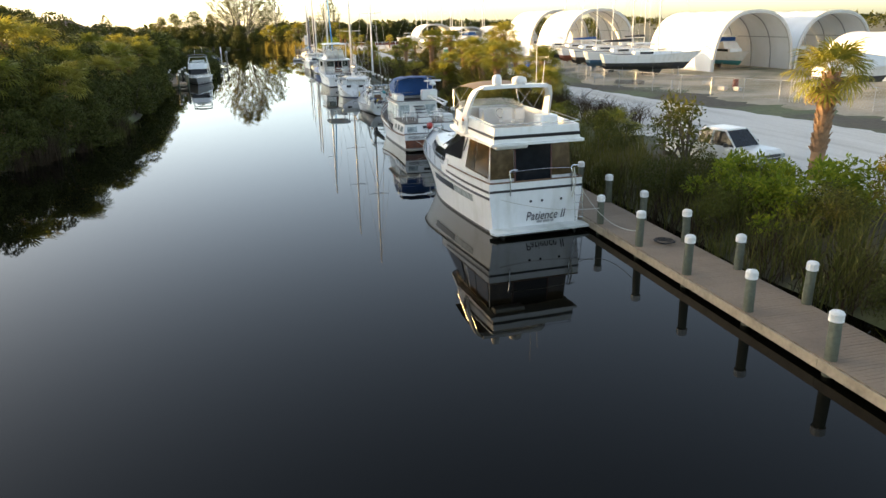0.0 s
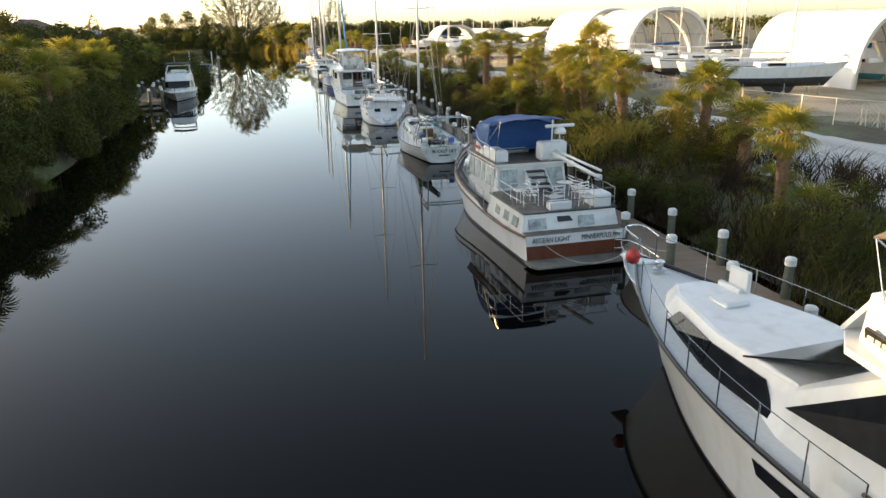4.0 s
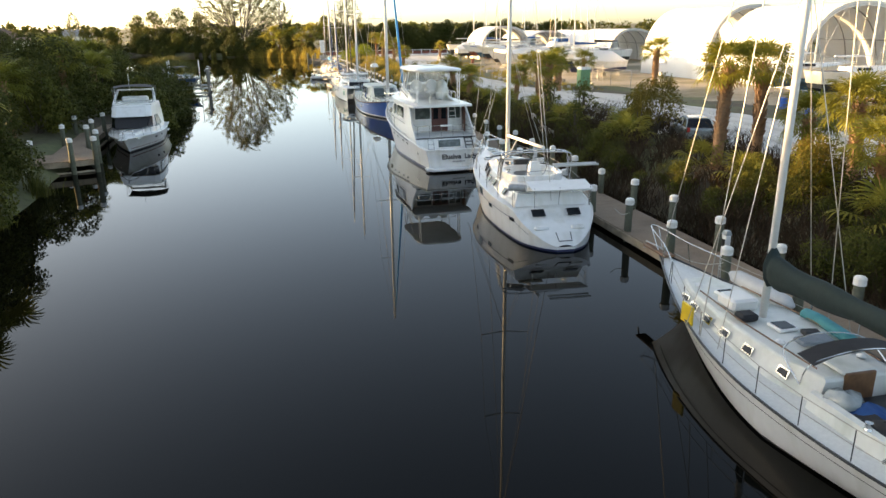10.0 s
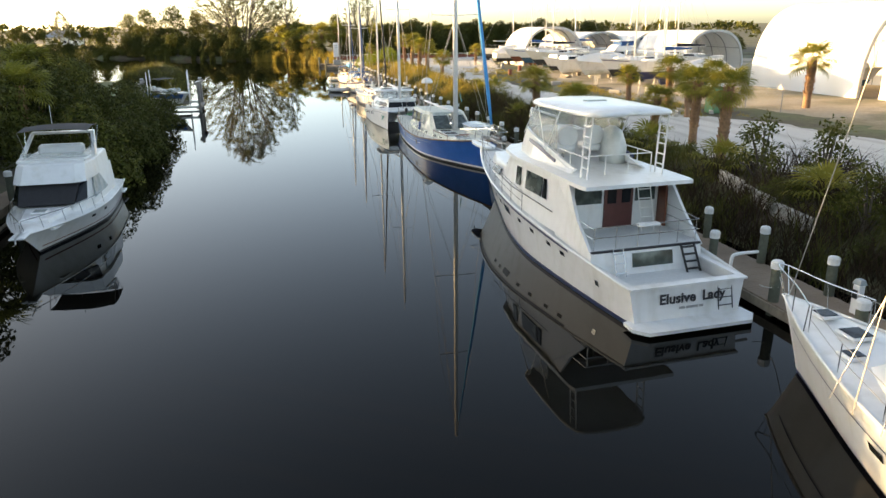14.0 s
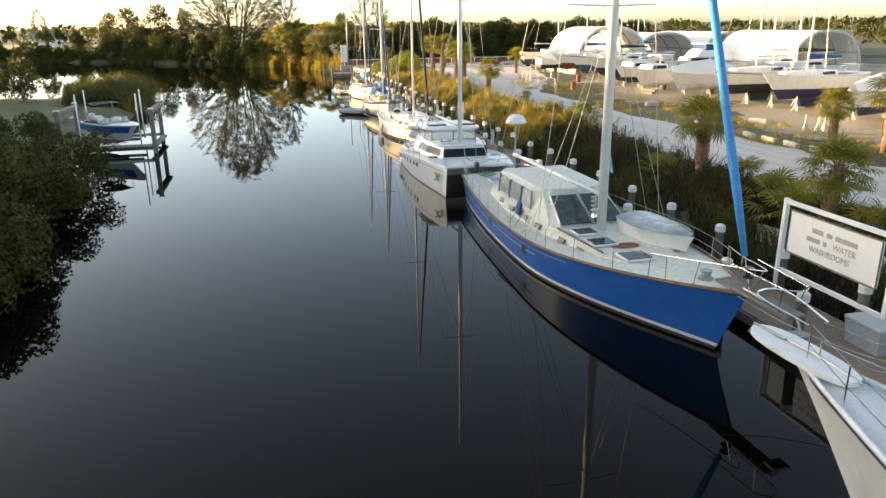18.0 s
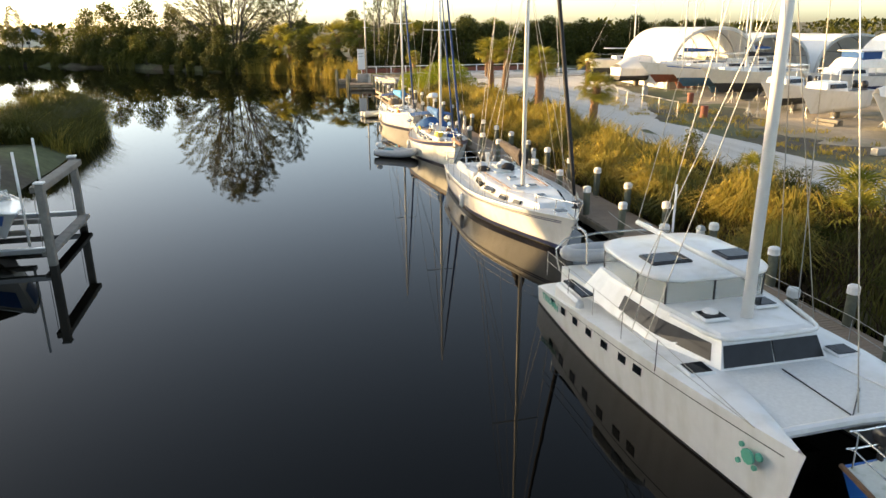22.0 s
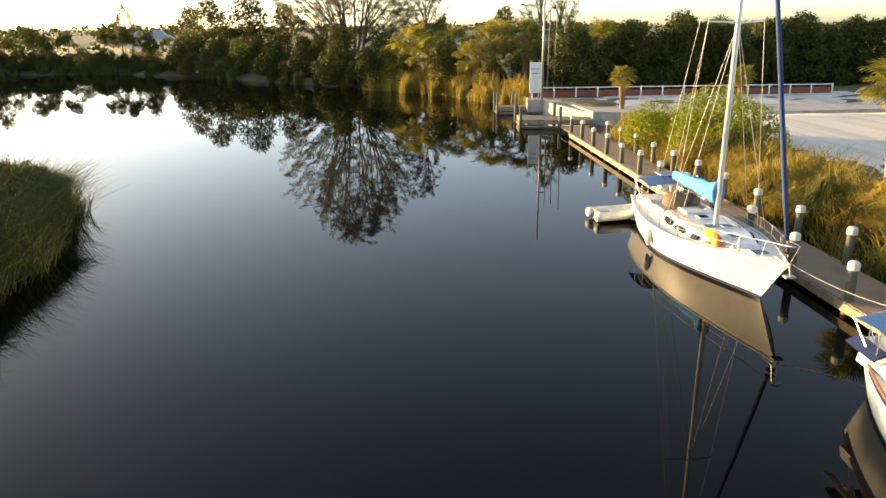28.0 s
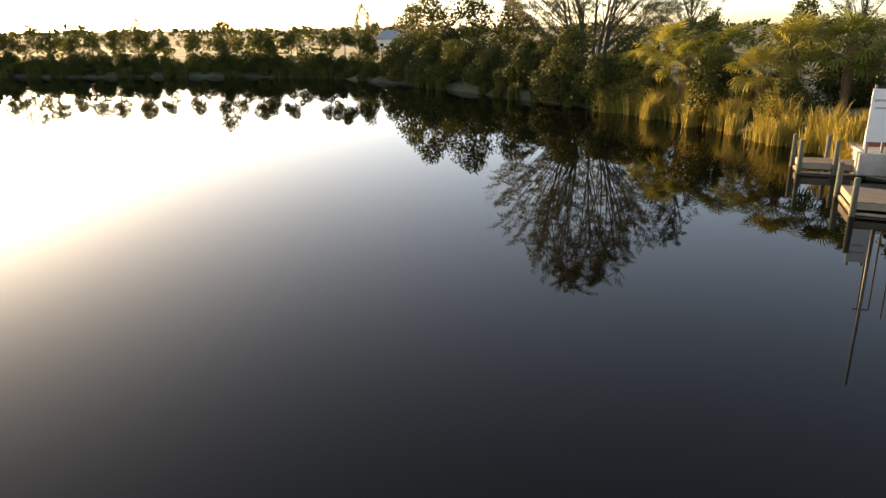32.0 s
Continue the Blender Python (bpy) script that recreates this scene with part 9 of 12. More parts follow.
for x, y, h in ((15.6, 244.5, 11.0), (16.4, 244.8, 10.6), (17.4, 245.2, 11.4)):
    p = thing("slim_pole", "slim weathered wooden pole behind the lot", "pole", (x, y, 1.0), 0, "slim poles behind the lot")
    part("shaft", Geo().tube([(0, 0, 0), (0.15, 0.1, h)], [0.08, 0.05], 6), "grey_wood", p)

# ---- lawn with its sea wall ----
M["lawn"] = material("mown_lawn", (0.075, 0.115, 0.035), 0.9, vary=0.2, scale=6, second=(0.10, 0.12, 0.045), second_scale=0.4, second_cut=(0.4, 0.65), bump=0.03, bump_scale=40)
lawn_edge = curve3([(-16.2, 160), (-16.6, 166), (-17.3, 174), (-18.0, 182), (-19.3, 188), (-23, 190.2), (-30, 190.6)], 5)
lv, lf = [], []
for i, p in enumerate(lawn_edge):
    for k in range(9):
        x = lerp(p.x, -48, k / 8)
        y = lerp(p.y, lerp(150, 190.6, i / (len(lawn_edge) - 1)), k / 8)
        lv.append((x, y, max(ground_height(x, y), 0.85) + 0.06))
for i in range(len(lawn_edge) - 1):
    for k in range(8):
        lf.append((i * 9 + k, (i + 1) * 9 + k, (i + 1) * 9 + k + 1, i * 9 + k + 1))
tagged(link("lawn", lv, lf, "lawn", smooth=True), "mown green lawn running down to the canal", "lawn", kind="structure")
wall = thing("sea_wall", "pale concrete sea wall along the lawn", "wall")
wall["kind"] = "structure"
for a, b in zip(lawn_edge, lawn_edge[1:]):
    n = Vector((b.y - a.y, a.x - b.x, 0)).normalized() * 0.3
    part("wall_panel", Geo().rings([[(p.x, p.y, -1.0), (p.x + n.x, p.y + n.y, -1.0), (p.x + n.x, p.y + n.y, 0.98), (p.x, p.y, 0.98)] for p in (a, b.lerp(a, 0.01))]), "concrete", wall)
rip = Geo()
rr_ = random.Random(8)
for i in range(60):
    p = lawn_edge[rr_.randrange(len(lawn_edge))]
    x, y, r = p.x + rr_.uniform(0.4, 1.2), p.y + rr_.uniform(-1, 1), rr_.uniform(0.15, 0.35)
    rip.rings([[(x + r * q * math.cos(a) * rr_.uniform(0.8, 1.2), y + r * q * math.sin(a) * rr_.uniform(0.8, 1.2), -0.05 + r * dz) for a in (2 * math.pi * k / 7 for k in range(7))] for q, dz in ((1, -0.5), (0.9, 0.2), (0.4, 0.6))])
tagged(rip.done("riprap", "concrete"), "loose pale stones at the foot of the sea wall", "stones", kind="stuff")
hose = thing("hose_coil", "dark coiled hose lying on the dock", "hose", (13.25, 21.8, DOCK_TOP + 0.02))
part("coil", Geo().tube([((0.22 + 0.004 * k) * math.cos(k * 0.55), (0.22 + 0.004 * k) * math.sin(k * 0.55), 0.002 * k) for k in range(46)], 0.016, 5), "rubber", hose)

# ---- boatyard ----
def arch_section(w, h, n=20, p=2.5):
    out = []
    for k in range(n + 1):
        a = math.pi * k / n
        c, s = math.cos(a), math.sin(a)
        out.append((-w / 2 * math.copysign(abs(c) ** (2 / p), c), h * abs(s) ** (2 / p)))
    return out


def tent(x0, x1, y0, y1, top, label, back=True, p=2.5):
    w, l, z = x1 - x0, y1 - y0, 1.15
    h = top - z
    e = thing("storage_tent", label, "tent", ((x0 + x1) / 2, y0, z), 0, "arched tents of the boatyard")
    sec = arch_section(w, h, 20, p)
    bays = max(3, int(l / 3.5))
    rings = []
    for i in range(bays * 2 + 1):
        k = 1.0 if i % 2 == 0 else 0.988
        rings.append([(x * k, l * i / (bays * 2), zz * k) for x, zz in sec])
    part("canopy", Geo().rings(rings, caps=False, closed=False), "tent", e, "white fabric arch", smooth=True)
    for i in range(bays + 1):
        part("rib", Geo().tube([(x * 0.975, l * i / bays, zz * 0.975) for x, zz in sec], 0.07, 5), "steel", e)
    part("rim", Geo().rings([[(x * 1.01, -0.05, zz * 1.01), (x * 1.01, 0.25, zz * 1.01), (x * 0.955, 0.25, zz * 0.955), (x * 0.955, -0.05, zz * 0.955)] for x, zz in sec], caps=True), "tent_rim", e, "grey front rim")
    for sd in (-1, 1):
        part("purlin", Geo().tube([(sd * w * 0.43, 0.1, h * 0.55), (sd * w * 0.43, l, h * 0.55)], 0.05, 5), "steel", e)
    if back:
        half = len(sec) // 2
        poly = sec[: half + 3] + [(sec[half + 2][0], 0.0)]
        part("end_panel", Geo().rings([[(x * 0.97, l - 0.1, zz * 0.97) for x, zz in poly], [(x * 0.97, l - 0.05, zz * 0.97) for x, zz in poly]]), "tent", e, "fabric end panel")
    return e


tent(56, 68, 83.5, 100, 8.9, "white arched storage tent with ribbed interior")
tent(68.5, 80.5, 83.5, 100, 8.7, "white arched storage tent joined to its neighbour")
tent(64, 74, 62, 74, 6.2, "low white arched storage tent", p=2.2)
tent(52.0, 66.0, 123, 136.5, 9.9, "large white arched storage tent beside the fence", back=False)
tent(51, 64, 138, 153.5, 10.0, "long white arched storage tent", back=False)
tent(59, 69, 180, 195, 7.0, "white arched storage tent in the middle of the yard")
tent(41.0, 52.0, 200.5, 211.6, 7.6, "white arched storage tent open at both ends", back=False)
tent(52.8, 63.3, 206, 225, 6.6, "low white arched storage tent in a row", back=False)
tent(64, 75, 206, 225, 6.6, "low white arched storage tent at the row's end", back=False)


def jack_stand(e, x, y, h):
    s = part("jack_stand", Geo().tube([(x, y, 0), (x, y, h)], 0.035, 5), "steel", e, "steel boat stand")
    for a in (0.5, 2.6, 4.7):
        part("stand_leg", Geo().tube([(x, y, h * 0.55), (x + 0.32 * math.cos(a), y + 0.32 * math.sin(a), 0)], 0.022, 4), "steel", s)


def yard_sail(at, turn, L=11.0, B=3.4, bottom="bottom", side="gelcoat", mast=14.0, label="white sailing yacht propped on stands in the boatyard", stripe=None, cover=None):
    e = thing("stored_sailboat", label, "sailboat", (at[0], at[1], ground_height(*at)), turn, "sailing yachts stored in the yard")
    up = 1.55
    H = Hull(L, B, 1.15, 1.05, 1.45, 0.65, rake=1.5, counter=0.4, wl=0.88, flare=0.8, depth=0.75)
    def lift(g):
        g.v = [v + Vector((0, 0, up)) for v in g.v]
        return g
    part("hull_bottom", lift(H.band(-0.74, 0.1, 16, 4).add(*H._tup(H.transom(-0.3, 0.1)))), bottom, e, "antifouled bottom", smooth=True)
    part("hull_side", lift(H.band(0.1, lambda s: H.sheer(s), 18, 5).add(*H._tup(H.stem(0.1, H.sheer(1), 4))).add(*H._tup(H.transom(0.1)))), side, e, smooth=True)
    part("deck", lift(H.deck(0.02)), "nonskid", e, smooth=True)
    if stripe:
        part("hull_stripe", lift(H.band(lambda s: H.sheer(s) * 0.8, lambda s: H.sheer(s) * 0.87, 18, 1, 0.006)), stripe, e)
    z = up + 1.0
    lo = [(-0.9, 0.32 * L), (0.9, 0.32 * L), (1.1, 0.5 * L), (0.45, 0.8 * L), (-0.45, 0.8 * L), (-1.1, 0.5 * L)]
    part("coachroof", Geo().frustum(lo, z, [(x * 0.85, y) for x, y in lo], z + 0.45, 0.07), "gelcoat", e)
    pane2(e, "cabin_window", [(0.98, 0.37 * L, z + 0.15), (1.08, 0.5 * L, z + 0.15), (0.95, 0.5 * L, z + 0.36), (0.86, 0.37 * L, z + 0.36)], "glass", 0.05)
    part("cockpit", Geo().box((-0.7, 0.07 * L, z), (0.7, 0.3 * L, z + 0.12), 0.03), "black", e)
    part("keel", Geo().frustum([(-0.12, 0.42 * L), (0.12, 0.42 * L), (0.12, 0.58 * L), (-0.12, 0.58 * L)], 0.12, [(-0.15, 0.36 * L), (0.15, 0.36 * L), (0.15, 0.62 * L), (-0.15, 0.62 * L)], 0.95), bottom, e)
    part("keel_block", Geo().box((-0.3, 0.44 * L, 0), (0.3, 0.56 * L, 0.14)), "grey_wood", e)
    part("rudder", Geo().box((-0.05, 0.08 * L, 0.5), (0.05, 0.14 * L, 1.3), 0.02), bottom, e)
    for y in (0.2 * L, 0.5 * L, 0.75 * L):
        for sd in (-1, 1):
            jack_stand(e, sd * 1.2, y, 1.15)
    pulpit_pts = [H.edge(-1, 0.85, 1, 2, up + 0.6)[0], Vector((0, L + 0.1, up + 2.05)), H.edge(1, 0.85, 1, 2, up + 0.6)[0]]
    rod(e, "pulpit", curve3(pulpit_pts, 4), 0.02, "chrome")
    for sd in (-1, 1):
        pts = H.edge(sd, 0.05, 0.85, 5, up, 0.08)
        for p in pts:
            rod(e, "stanchion", [p, p + Vector((0, 0, 0.6))], 0.016, "chrome")
        rod(e, "lifeline", [p + Vector((0, 0, 0.6)) for p in pts], 0.01, "wire")
    if mast:
        m0 = z + 0.4
        part("mast", Geo().tube([(0, 0.56 * L, m0), (0, 0.555 * L, mast + 1.5)], [0.09, 0.07], 8), "white_spar", e, smooth=True)
        for sd in (-1, 1):
            part("spreader", Geo().tube([(0, 0.56 * L, m0 + mast * 0.45), (sd * 1.0, 0.55 * L, m0 + mast * 0.46)], 0.03, 5), "white_spar", e)
            rod(e, "shroud", [(0, 0.56 * L, mast + 1.4), (sd * 1.0, 0.55 * L, m0 + mast * 0.46), (sd * B * 0.46, 0.55 * L, up + 1.05)], 0.012, "wire", sides=4)
        rod(e, "forestay", [(0, 0.56 * L, mast + 1.4), (0, L - 0.1, up + 1.5)], 0.014, "wire", sides=4)
        rod(e, "backstay", [(0, 0.56 * L, mast + 1.4), (0, 0.1, up + 1.2)], 0.014, "wire", sides=4)
        part("boom", Geo().tube([(0, 0.55 * L, m0 + 0.9), (0, 0.2 * L, m0 + 0.95)], 0.07, 6), "white_spar", e)
        if cover:
            part("sail_cover", Geo().tube([(0, 0.55 * L, m0 + 1.15), (0, 0.4 * L, m0 + 1.1), (0, 0.21 * L, m0 + 1.05)], [0.22, 0.18, 0.1], 8), cover, e, "canvas sail cover", smooth=True)
    return e


def yard_motor(at, turn, L=8.0, B=2.8, kind="outboard", label="white motorboat stored on stands", bottom="bottom", side="gelcoat"):
    e = thing("stored_motorboat", label, "motorboat", (at[0], at[1], ground_height(*at)), turn, "motorboats stored in the yard")
    up = 1.0
    H = Hull(L, B, 1.05, 1.1, 1.5, 0.92, rake=1.5, wl=0.85, flare=1.2, depth=0.5)
    def lift(g):
        g.v = [v + Vector((0, 0, up)) for v in g.v]
        return g
    part("hull_bottom", lift(H.band(-0.48, 0.15, 14, 4).add(*H._tup(H.transom(-0.3, 0.15)))), bottom, e, smooth=True)
    part("hull_side", lift(H.band(0.15, lambda s: H.sheer(s), 16, 5).add(*H._tup(H.stem(0.15, H.sheer(1), 4))).add(*H._tup(H.transom(0.15)))), side, e, smooth=True)
    part("deck", lift(H.deck(0.02)), "gelcoat_old", e, smooth=True)
    z = up + 1.0
    if kind == "wrapped":
        rows = []
        for f, h in ((0.02, 0.5), (0.2, 1.3), (0.45, 1.5), (0.7, 1.0), (0.95, 0.5)):
            y = f * L
            wd = H.half(f, H.sheer(f)) + 0.05
            rows.append([(wd * u, y, up + H.sheer(f) - 0.12 + h * (1 - abs(u) ** 1.7) * (1 + 0.06 * math.sin(5 * u + y))) for u in (-1, -0.8, -0.5, -0.2, 0.2, 0.5, 0.8, 1)])
        part("cover", Geo().rings(rows, caps=False, closed=False), "tent", e, "white shrink-wrap cover", smooth=True)
    else:
        part("cockpit", Geo().slab([(-B * 0.4, 0.05 * L), (B * 0.4, 0.05 * L), (B * 0.4, 0.42 * L), (-B * 0.4, 0.42 * L)], z + 0.08, z + 0.12), "black", e)
        lo = [(-B * 0.38, 0.42 * L), (B * 0.38, 0.42 * L), (B * 0.3, 0.72 * L), (-B * 0.3, 0.72 * L)]
        part("cabin", Geo().frustum(lo, z, [(x * 0.85, y * 0.98) for x, y in lo], z + 0.75, 0.08), "gelcoat", e)
        pane2(e, "cabin_window", [(B * 0.37, 0.45 * L, z + 0.3), (B * 0.31, 0.68 * L, z + 0.3), (B * 0.28, 0.66 * L, z + 0.6), (B * 0.33, 0.45 * L, z + 0.6)], "glass", 0.06)
        part("console_top", Geo().box((-B * 0.3, 0.3 * L, z + 1.55), (B * 0.3, 0.55 * L, z + 1.65), 0.04), "gelcoat", e)
        for sx in (-1, 1):
            for f in (0.31, 0.53):
                rod(e, "top_leg", [(sx * B * 0.28, f * L, z), (sx * B * 0.28, f * L, z + 1.58)], 0.03, "white_spar")
        if kind == "flybridge":
            part("flybridge", Geo().frustum([(-B * 0.42, 0.25 * L), (B * 0.42, 0.25 * L), (B * 0.36, 0.62 * L), (-B * 0.36, 0.62 * L)], z + 0.75, [(-B * 0.4, 0.27 * L), (B * 0.4, 0.27 * L), (B * 0.33, 0.56 * L), (-B * 0.33, 0.56 * L)], z + 1.55, 0.08), "gelcoat", e)
            part("enclosure", Geo().box((-B * 0.36, 0.3 * L, z + 1.5), (B * 0.36, 0.5 * L, z + 2.2), 0.05), "blue_canvas", e, "blue canvas enclosure")
            part("hardtop", Geo().box((-B * 0.4, 0.26 * L, z + 2.2), (B * 0.4, 0.54 * L, z + 2.32), 0.05), "gelcoat", e)
        else:
            for sx in (-0.35, 0.35):
                outboard(e, (sx, 0.0, up + 0.75), 0, 1.3, "black")
    for y in (0.15 * L, 0.6 * L):
        for sd in (-1, 1):
            jack_stand(e, sd * B * 0.36, y, up - 0.1)
    part("keel_block", Geo().box((-0.25, 0.3 * L, 0), (0.25, 0.36 * L, up - 0.42)), "grey_wood", e)
    return e


# beside the road, bows or sterns to it
for at, turn, L, bt, mast, st, cv in (((37.5, 213.5), -95, 10.5, "bottom", 13, None, None), ((48.5, 199.5), 88, 11.5, "red_bottom", 15, None, "blue_canvas"), ((49.5, 193.8), 86, 12.5, "blue_bottom", 15.5, "blue_hull", None), ((47, 188), 92, 10.5, "bottom", 13.5, None, "black_canvas"), ((36.2, 164.2), -88, 12.5, "bottom", 15, "navy", None), ((37.5, 158.3), -92, 11.5, "navy", 14.5, None, "blue_canvas"), ((57, 168), 80, 11.0, "bottom", 14.5, None, "black_canvas"), ((58, 174), 85, 10.5, "red_bottom", 13.5, None, None), ((52, 218), 170, 10.5, "bottom", 13.5, None, None), ((57, 203), 100, 11, "blue_bottom", 14, "navy", "blue_canvas"),
                                  ((40.5, 84), -106, 12.5, "bottom", 15.5, None, None), ((42, 92), -100, 11.5, "blue_bottom", 14.5, None, "black_canvas"), ((43, 99), -95, 11.0, "bottom", 14.0, "navy", None), ((44, 106), -92, 11.0, "red_bottom", 14.5, None, "blue_canvas"), ((45, 113), -90, 10.5, "bottom", 13.5, None, None), ((55, 110), -80, 11.5, "bottom", 15, None, "black_canvas"), ((44.5, 119.5), -94, 10.5, "blue_bottom", 14, None, None)):
    if turn < 0 and 130 < at[1] < 200:
        at, turn = (at[0] + L * 0.95, at[1]), turn + 180 + 14
    yard_sail(at, turn, L, 3.5 if L > 11 else 3.2, bt, "gelcoat" if L > 10.6 else "cream", mast, stripe=st, cover=cv)
for at, turn, L, kd, bt in (((37.5, 205.8), -90, 8.0, "wrapped", "bottom"), ((34.6, 181.3), -80, 7.5, "outboard", "bottom"), ((34.2, 176.0), -84, 7.5, "outboard", "gelcoat"), ((35.2, 170.3), -88, 9.0, "wrapped", "gelcoat_old"), ((36.0, 150.5), -80, 9.5, "wrapped", "navy"), ((57, 187.5), 95, 11.0, "flybridge", "navy"), ((62.5, 95), 180, 10.0, "flybridge", "teal"), ((74.5, 96), 180, 9.5, "outboard", "bottom"), ((46, 219), 175, 9.5, "wrapped", "bottom"), ((58, 219), 175, 9.0, "outboard", "navy"), ((70, 219), 175, 9.5, "flybridge", "navy"), ((57.5, 151), 180, 9.0, "outboard", "blue_bottom"), ((58, 132), 180, 9.5, "wrapped", "red_bottom"), ((52, 60), -100, 8.5, "wrapped", "bottom")):
    if turn < 0 and 130 < at[1] < 200:
        at, turn = (at[0] + L * 0.95 + 1.0, at[1]), turn + 180 + 12
    yard_motor(at, turn, L, 2.9 if L < 9.2 else 3.4, kd, {"wrapped": "boat under white shrink-wrap cover on stands", "outboard": "white outboard cruiser stored on stands", "flybridge": "white flybridge motorboat stored on stands"}[kd], bt)


# chain-link fence along the road's far side
def fence_line(pts, label, h=1.8, step=3.0):
    e = thing("chain_link_fence", label, "fence")
    P = [Vector((x, y, ground_height(x, y))) for x, y in pts]
    for a, b in zip(P, P[1:]):
        n = max(1, round((b - a).length / step))
        for i in range(n):
            p, q = a.lerp(b, i / n), a.lerp(b, (i + 1) / n)
            part("post", Geo().tube([p, p + Vector((0, 0, h))], 0.035, 6), "steel", e)
            part("top_rail", Geo().tube([p + Vector((0, 0, h - 0.05)), q + Vector((0, 0, h - 0.05))], 0.022, 5), "steel", e)
            g, m = Geo(), 10
            for k in range(-5, m):
                for s in (1, -1):
                    u0, u1 = k / m, (k + 5) / m
                    z0, z1 = (0.0, 1.0)
                    if u0 < 0:
                        z0, u0 = -u0 * m / 5, 0.0
                    if u1 > 1:
                        z1, u1 = 1 - (u1 - 1) * m / 5, 1.0
                    if s < 0:
                        z0, z1 = 1 - z0, 1 - z1
                    g.tube([p.lerp(q, u0) + Vector((0, 0, 0.08 + z0 * (h - 0.15))), p.lerp(q, u1) + Vector((0, 0, 0.08 + z1 * (h - 0.15)))], 0.006, 3, caps=False)
            part("wire_mesh", g, "steel", e, "chain-link wire mesh")
    part("post", Geo().tube([P[-1], P[-1] + Vector((0, 0, h))], 0.035, 6), "steel", e)


fence_line([(44, 38), (43, 47), (41.5, 52), (36.5, 64), (35.2, 72), (36.5, 84), (39, 96), (39, 108)], "galvanised chain-link fence along the boatyard")
fence_line([(37.5, 131), (36.2, 138), (40, 143)], "chain-link fence with brown slats at the yard gate", 1.9)
fence_line([(29.3, 179), (29.8, 188), (31.5, 197)], "low wire fence beside the road", 1.2)
g = thing("yard_gate", "tall steel pipe gate standing open", "gate")
for x, y in ((41.9, 51.2), (43.1, 50.4)):
    part("gate_frame", Geo().tube([(x, y, 1.2), (x, y, 3.4), (x + 0.9, y - 0.6, 3.4), (x + 0.9, y - 0.6, 1.2), (x, y, 1.2)], 0.035, 5), "steel", g)
    for k in range(1, 5):
        part("gate_bar", Geo().tube([(x + 0.18 * k, y - 0.12 * k, 1.2), (x + 0.18 * k, y - 0.12 * k, 3.4)], 0.018, 4), "steel", g)


